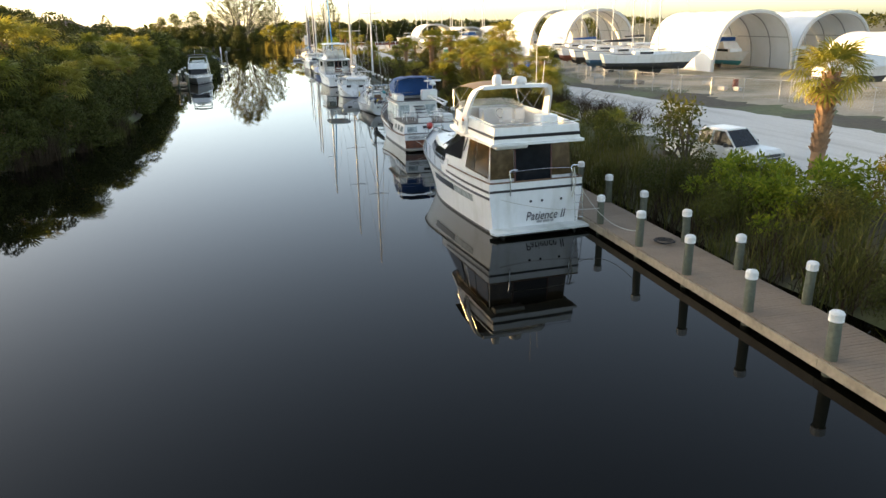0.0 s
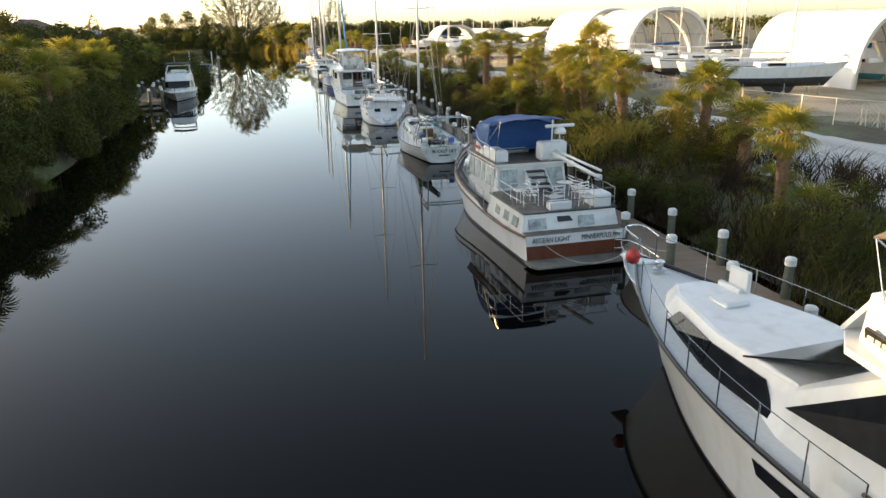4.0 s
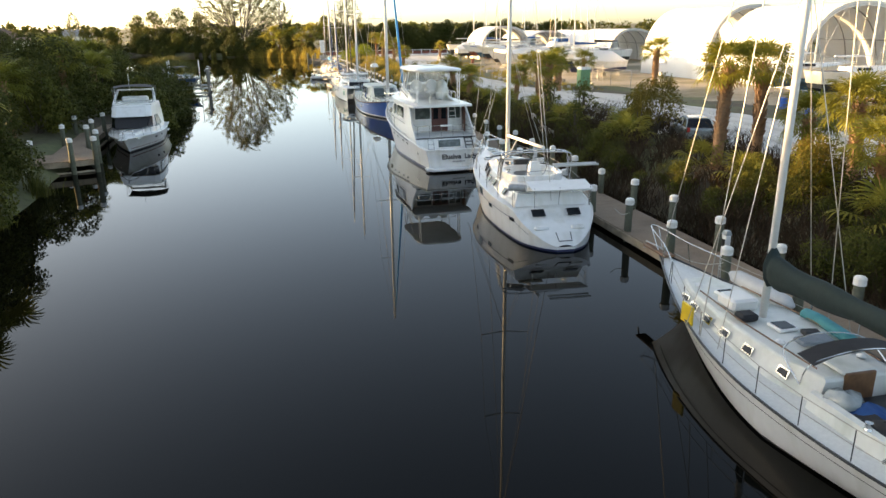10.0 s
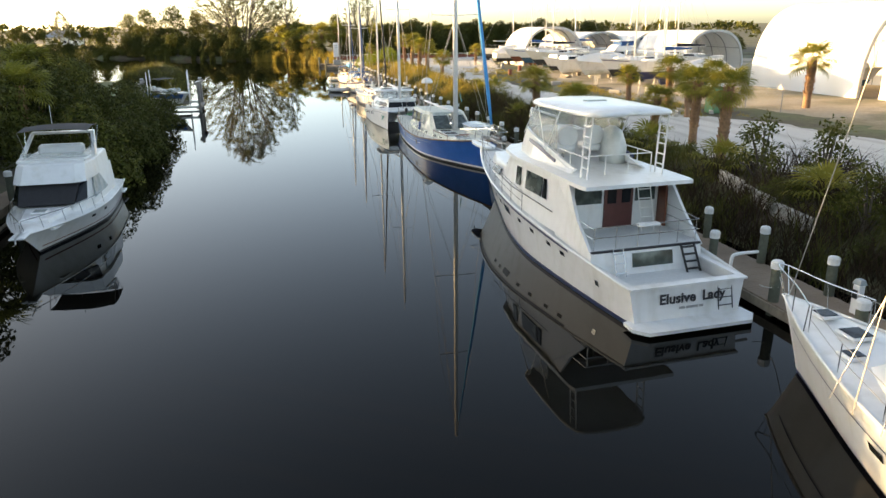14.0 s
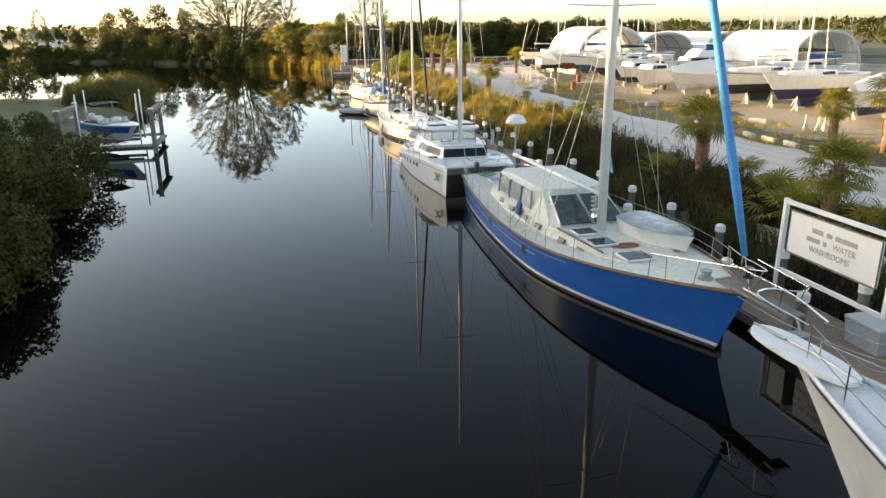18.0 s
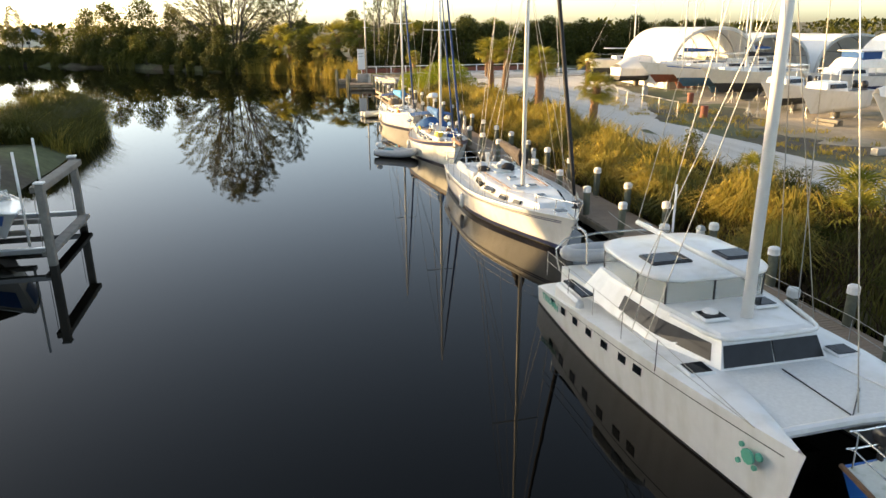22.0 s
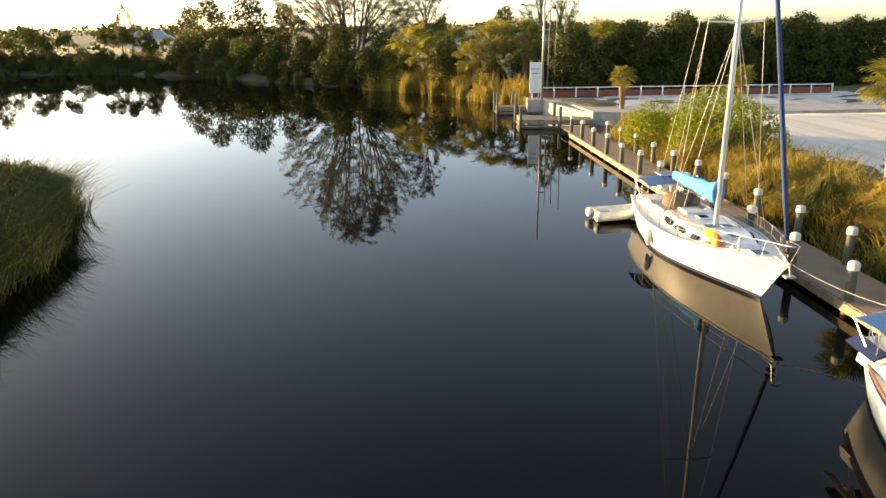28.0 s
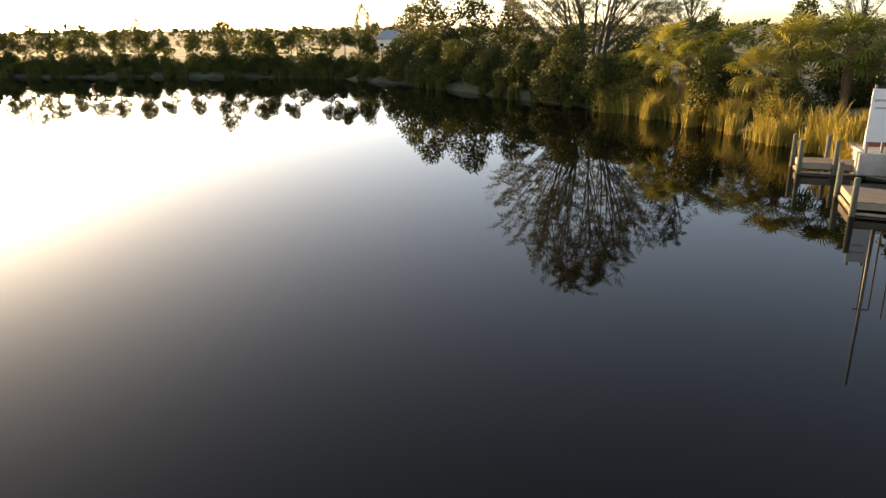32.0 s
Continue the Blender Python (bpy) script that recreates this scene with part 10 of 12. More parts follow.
# vehicles
def car(at, turn, label, paint, truck=False, name="car"):
    e = thing(name, label, name.replace("_", " "), (at[0], at[1], ground_height(*at) + 0.02), turn)
    L, W = (5.7, 2.0) if truck else (4.5, 1.8)
    def sec(y, w, z0, z1):
        return [(-w, y, z0), (-w * 1.0, y, z1 - 0.12), (-w * 0.9, y, z1), (w * 0.9, y, z1), (w * 1.0, y, z1 - 0.12), (w, y, z0)]
    if truck:
        prof = ((0.0, 0.93, 0.5, 1.05), (0.1, 0.98, 0.42, 1.1), (2.0, 1.0, 0.4, 1.12), (4.2, 1.0, 0.4, 1.12), (5.4, 0.98, 0.42, 1.08), (5.65, 0.92, 0.48, 0.95))
        glass = [(-0.88, 2.05), (0.88, 2.05), (0.86, 4.3), (-0.86, 4.3)]
        top = [(-0.74, 2.2), (0.74, 2.2), (0.72, 3.6), (-0.72, 3.6)]
        zt = 1.85
    else:
        prof = ((0.0, 0.8, 0.5, 0.85), (0.15, 0.88, 0.35, 0.92), (1.2, 0.9, 0.3, 0.95), (3.2, 0.9, 0.3, 0.95), (4.3, 0.85, 0.35, 0.78), (4.5, 0.75, 0.45, 0.65))
        glass = [(-0.8, 0.5), (0.8, 0.5), (0.8, 3.3), (-0.8, 3.3)]
        top = [(-0.62, 1.1), (0.62, 1.1), (0.6, 2.4), (-0.6, 2.4)]
        zt = 1.42
    zb = prof[2][3]
    body = part("body", Geo().rings([sec(y, w * W / 2, z0, z1) for y, w, z0, z1 in prof]), paint, e, smooth=False)
    part("greenhouse", Geo().frustum(glass, zb - 0.02, [(x * 1.02, y) for x, y in top], zt - 0.04), "glass", e, "tinted windows")
    part("roof", Geo().frustum([(x * 1.06, y) for x, y in top], zt - 0.06, [(x * 0.9, y) for x, y in top], zt + 0.03, 0.02), paint, e)
    for sd in (-1, 1):
        for i in range(2):
            (gx0, gy0), (tx0, ty0) = glass[1 if i == 0 else 2], top[1 if i == 0 else 2]
            part("pillar", Geo().tube([(sd * gx0, gy0, zb), (sd * tx0 * 1.03, ty0, zt - 0.03)], 0.045, 5), paint, e)
        ym = (top[0][1] + top[2][1]) / 2
        part("pillar", Geo().tube([(sd * glass[1][0] * 1.0, ym, zb), (sd * top[1][0] * 1.04, ym, zt - 0.03)], 0.04, 5), paint, e)
        part("door_mirror", Geo().box((sd * W / 2 - (0.02 if sd > 0 else 0.18), glass[2][1] - 0.45, zb), (sd * W / 2 + (0.18 if sd > 0 else 0.02), glass[2][1] - 0.3, zb + 0.18), 0.03), "black", e)
        part("headlight", Geo().box((sd * W * 0.36 - 0.16, L - 0.14, 0.72), (sd * W * 0.36 + 0.16, L + 0.02, 0.9), 0.02), "vinyl", e)
        part("tail_light", Geo().box((sd * W * 0.42 - 0.1, -0.03, 0.75), (sd * W * 0.42 + 0.08, 0.08, 1.0), 0.02), "red", e)
        for y in (L * 0.19, L * 0.8):
            r = 0.38 if truck else 0.31
            ty = part("wheel", Geo().rings([[(sd * W / 2 + dx, y + rr * math.cos(a), r + rr * math.sin(a)) for a in (2 * math.pi * k / 16 for k in range(16))] for dx, rr in ((-0.2, r * 0.9), (-0.18, r), (0.0, r), (0.02, r * 0.88))]), "rubber", e)
            part("rim", Geo().rings([[(sd * W / 2 + sd * dx, y + rr * math.cos(a), r + rr * math.sin(a)) for a in (2 * math.pi * k / 12 for k in range(12))] for dx, rr in ((0.0, r * 0.62), (0.035, r * 0.55))]), "alu", ty)
    part("front_bumper", Geo().box((-W * 0.47, L - 0.1, 0.42), (W * 0.47, L + 0.08, 0.62), 0.05), "chrome" if truck else paint, e)
    part("grille", Geo().box((-W * 0.28, L - 0.08, 0.64), (W * 0.28, L + 0.02, 0.92), 0.02), "black", e, "dark grille with a bright bar")
    part("grille_bar", Geo().box((-W * 0.28, L + 0.01, 0.76), (W * 0.28, L + 0.035, 0.8)), "chrome", e)
    part("number_plate", Geo().box((-0.26, L + 0.07, 0.46), (0.26, L + 0.085, 0.58)), "plastic", e)
    if truck:
        part("load_bed", Geo().box((-0.82, 0.12, 0.9), (0.82, 1.95, 1.125)), "black", e, "dark open load bed")
    return e


car((20.6, 33.2), 195, "white crew-cab pickup truck parked by the bank", "gelcoat", True, "pickup_truck")
car((23.2, 95.6), -20, "pale blue parked car with green-tinted glass", "vinyl", False, "car")

pt = thing("portable_toilet", "green plastic portable toilet standing on the lot", "toilet", (32.6, 132.5, 1.25))
part("cabin", Geo().box((-0.55, -0.55, 0), (0.55, 0.55, 2.05), 0.05), "green_plastic", pt)
part("roof", Geo().rings([[(-0.58, -0.58, 2.05), (0.58, -0.58, 2.05), (0.58, 0.58, 2.05), (-0.58, 0.58, 2.05)], [(-0.5, -0.5, 2.28), (0.5, -0.5, 2.28), (0.5, 0.5, 2.28), (-0.5, 0.5, 2.28)]]), "gelcoat_old", pt, "pale domed roof")
part("door", Geo().box((-0.4, -0.58, 0.1), (0.4, -0.54, 1.95), 0.015), "green_plastic", pt)
part("vent_pipe", Geo().tube([(0.4, 0.4, 2.1), (0.4, 0.4, 2.6)], 0.05, 6), "plastic", pt)


# yard clutter: blocks, drums, timbers, low walls
def clutter():
    rs = random.Random(12)
    for i in range(34):
        y = rs.choice((rs.uniform(140, 200), rs.uniform(58, 112)))
        x = rs.uniform(31, 37) if y > 140 else rs.uniform(38, 46)
        z = ground_height(x, y)
        k = rs.randrange(4)
        if k == 0:
            e = thing("timber_stack", "stack of weathered support timbers in the yard", "timber", (x, y, z), rs.uniform(0, 180), "timber stacks in the yard")
            for j in range(5):
                part("timber", Geo().box((-0.9, -0.4 + 0.3 * (j % 3), 0.22 * (j // 3)), (0.9, -0.16 + 0.3 * (j % 3), 0.2 + 0.22 * (j // 3)), 0.01), "grey_wood", e)
        elif k == 1:
            e = thing("steel_drum", "rusty steel drum standing in the yard", "drum", (x, y, z), 0, "drums in the yard")
            part("barrel", Geo().lathe([(0.28, 0), (0.29, 0.02), (0.28, 0.3), (0.295, 0.32), (0.28, 0.34), (0.28, 0.6), (0.295, 0.62), (0.28, 0.64), (0.29, 0.88), (0.26, 0.88), (0.0, 0.86)], 14), rs.choice(("red_bottom", "blue_plastic", "steel")), e)
        elif k == 2:
            e = thing("boat_stand", "spare steel boat stand in the yard", "stand", (x, y, z), rs.uniform(0, 180), "spare boat stands in the yard")
            for j in range(3):
                jack_stand(e, j * 0.7, 0.3 * (j % 2), 1.1)
        else:
            e = thing("concrete_block", "pale concrete block lying beside the road", "block", (x, y, z), rs.uniform(0, 180), "concrete blocks in the yard")
            part("block", Geo().box((-0.6, -0.22, 0), (0.6, 0.22, 0.4), 0.04), "concrete", e)
    for i, (x, y) in enumerate([(28.6 + 0.9 * i, 131.6 + 1.6 * math.sin(i * 0.8) + i * 0.2) for i in range(6)] + [(28.3, 139 + 1.9 * i) for i in range(7)]):
        e = thing("roadside_block", "pale concrete kerb block along the road", "block", (x, y, ground_height(x, y)), 70 + 13 * math.sin(i), "kerb blocks along the road")
        part("block", Geo().box((-0.7, -0.15, -0.02), (0.7, 0.15, 0.28), 0.04), "concrete", e)
    for i, (x, y, t) in enumerate(((17.3, 104.5, 82), (17.8, 107.2, 78), (18.4, 109.9, 76), (17.2, 124.0, 95), (16.9, 126.8, 97))):
        e = thing("bank_wall", "low pale concrete wall piece on the bank", "wall", (x, y, ground_height(x, y) - 0.1), t, "wall pieces on the bank")
        part("panel", Geo().box((-1.3, -0.12, 0), (1.3, 0.12, 0.62), 0.03), "concrete", e)
    for x, y in ((20.0, 145), (20.4, 112), (20.1, 158), (19.9, 170)):
        e = thing("marker_post", "short dark marker post beside the road", "post", (x, y, ground_height(x, y)), 0, "marker posts beside the road")
        part("shaft", Geo().tube([(0, 0, -0.2), (0, 0, 1.0)], 0.05, 6), "grey_wood", e)
    e = thing("road_sign", "small white road sign on a thin post", "sign", (22.2, 104.2, ground_height(22.2, 104.2)), 20)
    part("post", Geo().tube([(0, 0, 0), (0, 0, 1.4)], 0.03, 6), "steel", e)
    part("plate", Geo().box((-0.3, -0.05, 0.95), (0.3, -0.03, 1.4), 0.01), "plastic", e)


clutter()

# ---- plants ----
def quad_mesh(name, V, mat, parent=None, label=""):
    """One mesh of loose four-cornered leaves; V has the shape (n, 4, 3)."""
    n = len(V)
    me = bpy.data.meshes.new(name)
    me.vertices.add(4 * n)
    me.vertices.foreach_set("co", np.ascontiguousarray(V, dtype=np.float32).ravel())
    me.loops.add(4 * n)
    me.loops.foreach_set("vertex_index", np.arange(4 * n, dtype=np.int32))
    me.polygons.add(n)
    me.polygons.foreach_set("loop_start", np.arange(0, 4 * n, 4, dtype=np.int32))
    me.update(calc_edges=True)
    me.materials.append(M[mat])
    ob = new(name, me)
    if parent:
        ob.parent = parent
    if label:
        ob["label"] = label
    return ob


def unit(v):
    return v / np.maximum(np.linalg.norm(v, axis=-1, keepdims=True), 1e-9)


def leaves(rs, P, out, size, slim=0.42, droop=0.2, jitter=0.9, shingled=False):
    """Rhombic leaves at the points P that point mostly along out, or lie across it like shingles."""
    n = len(P)
    if shingled:
        d = unit(np.cross(out, rs.normal(0, 1, (n, 3))) + out * 0.25 + rs.normal(0, jitter * 0.45, (n, 3)) + np.array([0, 0, -droop]))
        side = unit(np.cross(d, out + rs.normal(0, jitter * 0.6, (n, 3))))
        ln = (size * rs.uniform(0.6, 1.3, n))[:, None]
        m = P + d * ln * 0.5
        return np.stack([P, m + side * ln * slim * 0.5, P + d * ln, m - side * ln * slim * 0.5], 1)
    d = unit(out + rs.normal(0, jitter, (n, 3)) + np.array([0, 0, -droop]))
    side = unit(np.cross(d, rs.normal(0, 1, (n, 3))))
    ln = (size * rs.uniform(0.6, 1.3, n))[:, None]
    up = np.cross(side, d) * 0.12 * ln
    a, t = P, P + d * ln
    m = P + d * ln * 0.5
    return np.stack([a, m + side * ln * slim * 0.5 + up, t, m - side * ln * slim * 0.5 + up], 1)


def crown_points(rs, rx, ry, h, base, blobs, n, hollow=0.55, flat=1.0, wide=1.0):
    """Points on many overlapping small domes that make up one uneven crown, with their outward ways."""
    th = rs.uniform(0, 2 * np.pi, blobs)
    u = rs.uniform(-0.15, 1, blobs)
    r = np.sqrt(np.clip(1 - np.clip(u, 0, 1) ** 2, 0, 1)) * rs.uniform(0.35, 0.95, blobs)
    C = np.stack([np.cos(th) * r * rx, np.sin(th) * r * ry, base + (h - base) * (0.12 + 0.75 * np.clip(u, 0, 1) ** flat)], 1)
    R = rs.uniform(0.26, 0.5, blobs) * min(rx, ry, h) * wide
    k = rs.choice(blobs, n, p=R ** 2 / np.sum(R ** 2))
    d = unit(rs.normal(0, 1, (n, 3)) + np.array([0, 0, 0.35]))
    P = C[k] + d * (R[k] * rs.uniform(hollow, 1.05, n))[:, None]
    P[:, 2] = np.maximum(P[:, 2], 0.15)
    return P, d, C


def shrub(seed, rx, ry, h, n, size, mat, name="shrub", label="dense dark green shrub on the bank", base=0.3, blobs=16, stems=5, slim=0.42, droop=0.2, hollow=0.55, shingled=False, wide=1.0):
    rs = np.random.RandomState(seed)
    e = thing(name, label, name)
    P, d, C = crown_points(rs, rx, ry, h, base, blobs, n, hollow, wide=wide)
    quad_mesh("foliage", leaves(rs, P, d, size, slim, droop, shingled=shingled), mat, e)
    g = Geo()
    for i in range(stems):
        c = C[i % len(C)]
        a = rs.uniform(0, 6.28)
        g.tube(curve3([(0.2 * math.cos(a), 0.2 * math.sin(a), -0.4), (c[0] * 0.4, c[1] * 0.4, c[2] * 0.5), tuple(c)], 3), [0.07, 0.06, 0.055, 0.05, 0.04, 0.03, 0.02], 5)
    part("stem", g, "grey_bark", e)
    return e


def scatter(kinds, spots, group=""):
    """Puts copies of the kinds at the spots (x, y, scale, turn); the first spot of each kind takes the original."""
    used = set()
    for i, (k, x, y, s, turn) in enumerate(spots):
        z = ground_height(x, y) - 0.05
        m = pose(x, y, z, 0, 0, turn)
        e = kinds[k]
        if k not in used:
            used.add(k)
            e.matrix_basis = m @ Matrix.Diagonal((s, s, s, 1))
            if group:
                e["group"] = group
        else:
            c = copy_thing(e, m)
            c.scale = (s, s, s)
            if group:
                c["group"] = group
    for k, e in enumerate(kinds):
        if k not in used:
            for o in (*e.children_recursive, e):
                bpy.data.objects.remove(o)


def fan_mesh(seed, petiole=1.25, blade=1.05, n=18):
    """One fan leaf: a stalk along +y and folded blades that droop at the tips."""
    rs = random.Random(seed)
    vs, fs = [], []
    def add(p, f):
        o = len(vs)
        vs.extend(p)
        fs.extend(tuple(o + i for i in q) for q in f)
    w = 0.018
    arc = lambda t: Vector((0, petiole * t, 0.10 * petiole * math.sin(t * 2.4)))
    pts = [arc(0), arc(0.35), arc(0.7), arc(1.0)]
    for a, b in zip(pts, pts[1:]):
        add([a + Vector((-w, 0, 0)), a + Vector((w, 0, 0)), b + Vector((w, 0, 0)), b + Vector((-w, 0, 0)), a + Vector((0, 0, -w * 1.5)), b + Vector((0, 0, -w * 1.5))], [(0, 1, 2, 3), (1, 4, 5, 2), (4, 0, 3, 5)])
    hub = pts[-1]
    for k in range(n):
        a = radians(-118 + 236 * k / (n - 1))
        ln = blade * (0.72 + 0.28 * math.cos(a * 0.6)) * rs.uniform(0.9, 1.08)
        d = Vector((math.sin(a), math.cos(a), 0.05))
        s = Vector((d.y, -d.x, 0)) * 0.052 * ln / blade
        lift = Vector((0, 0, 0.03 * (1 if k % 2 else -1)))
        m1 = hub + d * ln * 0.5 + Vector((0, 0, -0.05 * abs(math.sin(a)) + 0.04)) + lift
        m2 = hub + d * ln * 0.8 + Vector((0, 0, -0.14 * ln))
        tip = hub + d * ln * 0.98 + Vector((0, 0, -0.36 * ln * rs.uniform(0.7, 1.3)))
        add([hub, m1 - s, m1 + s, m2 - s * 0.7, m2 + s * 0.7, tip], [(0, 1, 2), (1, 3, 4, 2), (3, 5, 4)])
    me = bpy.data.meshes.new("frond")
    me.from_pydata([tuple(v) for v in vs], [], fs)
    me.update()
    return me


fan_meshes = []
for k in range(4):
    me = fan_mesh(k)
    me.materials.append(M["frond"])
    fan_meshes.append(me)
dry_mesh = fan_mesh(9, 1.0, 0.85, 14)
dry_mesh.materials.append(M["frond_dry"])


def palm(seed, h, fronds=36, spread=1.0, lean=0.0, dry=5, boots=True, joined=False, label="cabbage palm with a booted trunk and fan fronds", trunk_r=0.23, name="palm_tree"):
    rs = random.Random(seed)
    e = thing(name, label, "palm")
    top = Vector((lean, lean * 0.3, h))
    line = curve3([(0, 0, -0.4), (lean * 0.25, 0, h * 0.4), tuple(top)], 4)
    if h > 0.6:
        part("trunk", Geo().tube(line, [lerp(trunk_r * 1.15, trunk_r, min(1, i / 3)) for i in range(len(line))], 10), "bark", e, smooth=True)
        if boots:
            g = Geo()
            rows = max(3, int(h * 0.75 / 0.2))
            for i in range(rows):
                z = h - 0.1 - i * 0.2
                f = max(0.0, z / h)
                c = Vector((lean * f ** 1.5, lean * 0.3 * f ** 1.5, z))
                for k in range(7):
                    a = 2 * math.pi * (k + 0.5 * (i % 2)) / 7 + rs.uniform(-0.15, 0.15)
                    d, s = Vector((math.cos(a), math.sin(a), 0)), Vector((-math.sin(a), math.cos(a), 0))
                    p = c + d * trunk_r * 0.92
                    q = p + d * rs.uniform(0.06, 0.15) + Vector((0, 0, rs.uniform(0.2, 0.34)))
                    g.add([p - s * 0.09, p + s * 0.09, q + s * 0.045, q - s * 0.045, p + Vector((0, 0, 0.16))], [(0, 1, 2, 3), (1, 4, 2), (4, 0, 3), (2, 4, 3)])
            part("boot_layer", g, "bark", e, "criss-cross stubs of old leaf bases")
    items = []
    for k in range(fronds):
        t = (k + 0.5) / fronds
        el = lerp(82, -38, t ** 0.85) + rs.uniform(-9, 9)
        az = k * 137.5 + rs.uniform(-14, 14)
        sc = spread * rs.uniform(0.82, 1.1) * (0.8 if el > 60 else 1.0)
        items.append((fan_meshes[k % 4], el, az, sc))
    for k in range(dry):
        items.append((dry_mesh, rs.uniform(-78, -50), rs.uniform(0, 360), spread * rs.uniform(0.8, 1.0)))
    if joined:
        g = Geo()
        for me, el, az, sc in items:
            if me is dry_mesh:
                continue
            m = Matrix.Translation(top) @ pose(0, 0, 0, 0, 0, az) @ pose(0, 0, 0, el, 0, 0) @ pose(0, 0, 0, 0, rs.uniform(-25, 25), 0) @ Matrix.Scale(sc, 4)
            o = len(g.v)
            g.v += [m @ v.co for v in me.vertices]
            g.f += [tuple(o + i for i in p.vertices) for p in me.polygons]
        part("crown", g, "frond", e, "crown of fan fronds")
    else:
        for me, el, az, sc in items:
            f = new("frond", me)
            f.parent = e
            f.matrix_basis = Matrix.Translation(top) @ pose(0, 0, 0, 0, 0, az) @ pose(0, 0, 0, el, 0, 0) @ pose(0, 0, 0, 0, rs.uniform(-25, 25), 0) @ Matrix.Scale(sc, 4)
    return e


def blades(rs, P, h, lean, width, bend=0.5):
    """Grass or reed blades rooted at P: two quads each."""
    n = len(P)
    a = rs.uniform(0, 2 * np.pi, n)
    d = np.stack([np.cos(a), np.sin(a), np.zeros(n)], 1)
    s = np.stack([-np.sin(a + 1.2), np.cos(a + 1.2), np.zeros(n)], 1)
    H = (h * rs.uniform(0.55, 1.15, n))[:, None]
    L = (lean * rs.uniform(0.2, 1.3, n))[:, None] * H
    W = (width * rs.uniform(0.6, 1.3, n))[:, None]
    up = np.array([0, 0, 1.0])
    m = P + up * H * 0.6 + d * L * 0.3
    t = P + up * H * (1 - bend * 0.25 * rs.uniform(0, 1, n))[:, None] + d * L
    q1 = np.stack([P - s * W * 0.5, P + s * W * 0.5, m + s * W * 0.5, m - s * W * 0.5], 1)
    q2 = np.stack([m - s * W * 0.5, m + s * W * 0.5, t + s * W * 0.06, t - s * W * 0.06], 1)
    return np.concatenate([q1, q2])


def reed_bed(seed, x0, x1, y0, y1, n, h, mat, label, width=0.035, lean=0.35, clump=0.5, keep=None, name="reeds"):
    rs = np.random.RandomState(seed)
    tufts = max(1, n // 22)
    T = np.stack([rs.uniform(x0, x1, tufts), rs.uniform(y0, y1, tufts)], 1)
    if keep:
        T = np.array([p for p in T if keep(p[0], p[1])])
    k = rs.randint(0, len(T), n)
    xy = T[k] + rs.normal(0, clump * 0.5, (n, 2))
    z = np.array([max(-0.3, ground_height(x, y)) for x, y in xy]) - 0.05
    P = np.concatenate([xy, z[:, None]], 1)
    hh = h * (0.75 + 0.5 * rs.rand(len(T)))[k]
    ob = quad_mesh(name, blades(rs, P, hh, lean, width), mat)
    tagged(ob, label, "reeds", kind="stuff")
    return ob


def near_land(x, y):
    return shore(x, y) > -0.6


# left bank: dense shrubs in rows, falling away towards the lawn
lk = [shrub(10 + i, 2.3, 2.3, h, 5200, 0.24, "leaf_dark", label="dense dark green mangrove shrub leaning over the water", blobs=15, stems=6, droop=0.4, hollow=0.78, shingled=True, wide=1.15, slim=0.55) for i, h in enumerate((5.6, 6.2, 5.0, 6.6))]
lk += [shrub(16, 2.4, 2.4, 5.5, 5000, 0.24, "leaf", label="broad green shrub of the canal bank", blobs=11, stems=6, droop=0.4, hollow=0.8, shingled=True, wide=1.2, slim=0.55), shrub(17, 2.0, 2.0, 4.4, 4200, 0.22, "leaf_bright", label="lighter green shrub at the water's edge", blobs=10, stems=5, hollow=0.78, shingled=True, wide=1.15, slim=0.5)]
rl = random.Random(21)
spots = []
def left_height(y):
    return table((0, 95, 110, 120, 142, 150, 156), (1.05, 1.0, 0.95, 1.05, 1.0, 0.85, 0.45), y)
# the last two rows are added, hidden and taller, to shade the moored hulls
for row, (x, step) in enumerate(((-13.6, 3.1), (-17.3, 3.3), (-21.5, 3.8), (-27, 4.4), (-31.5, 4.2))):
    y = -4 + row
    while y < (157, 154, 156, 160, 164)[row]:
        # openings in the rows let a patch of sun reach the scoop sloop
        if not (row == 0 and 100 < y < 121) and not (row > 0 and (0, 103, 104, 107, 110)[row] < y < (0, 112, 114, 117, 120)[row]):
            k = rl.choice((0, 1, 2, 3, 4, 4, 5)) if row == 0 else rl.choice((0, 1, 2, 3, 4))
            if row == 0 and 118 < y < 150:
                k = rl.choice((4, 0, 0, 1))
            s = (left_height(y) if row < 3 else max(0.95, left_height(y))) * rl.uniform(0.85, 1.15) * (0.66 if row == 0 else (0.92 if row == 1 else (1.05 if row == 2 else (1.15 if row == 3 else 1.28))))
            spots.append((k, x + left_edge(y) + 12.6 + rl.uniform(-0.8, 0.8) + (2.4 if row == 0 and 121 < y < 151 else 0), y, s * (1.28 if row == 0 and 121 < y < 151 else 1.0), rl.uniform(0, 360)))
        y += step * rl.uniform(0.8, 1.25)
spots += [(1, -14.8, 98.6, 0.82, 10), (4, -16.8, 101.4, 0.9, 80), (3, -15.8, 95.0, 0.88, 200), (0, -17.9, 105.5, 0.85, 30), (2, -18.2, 109.8, 0.85, 120), (4, -15.2, 91.0, 0.85, 300)]
scatter(lk, spots, "shrubs of the left bank")
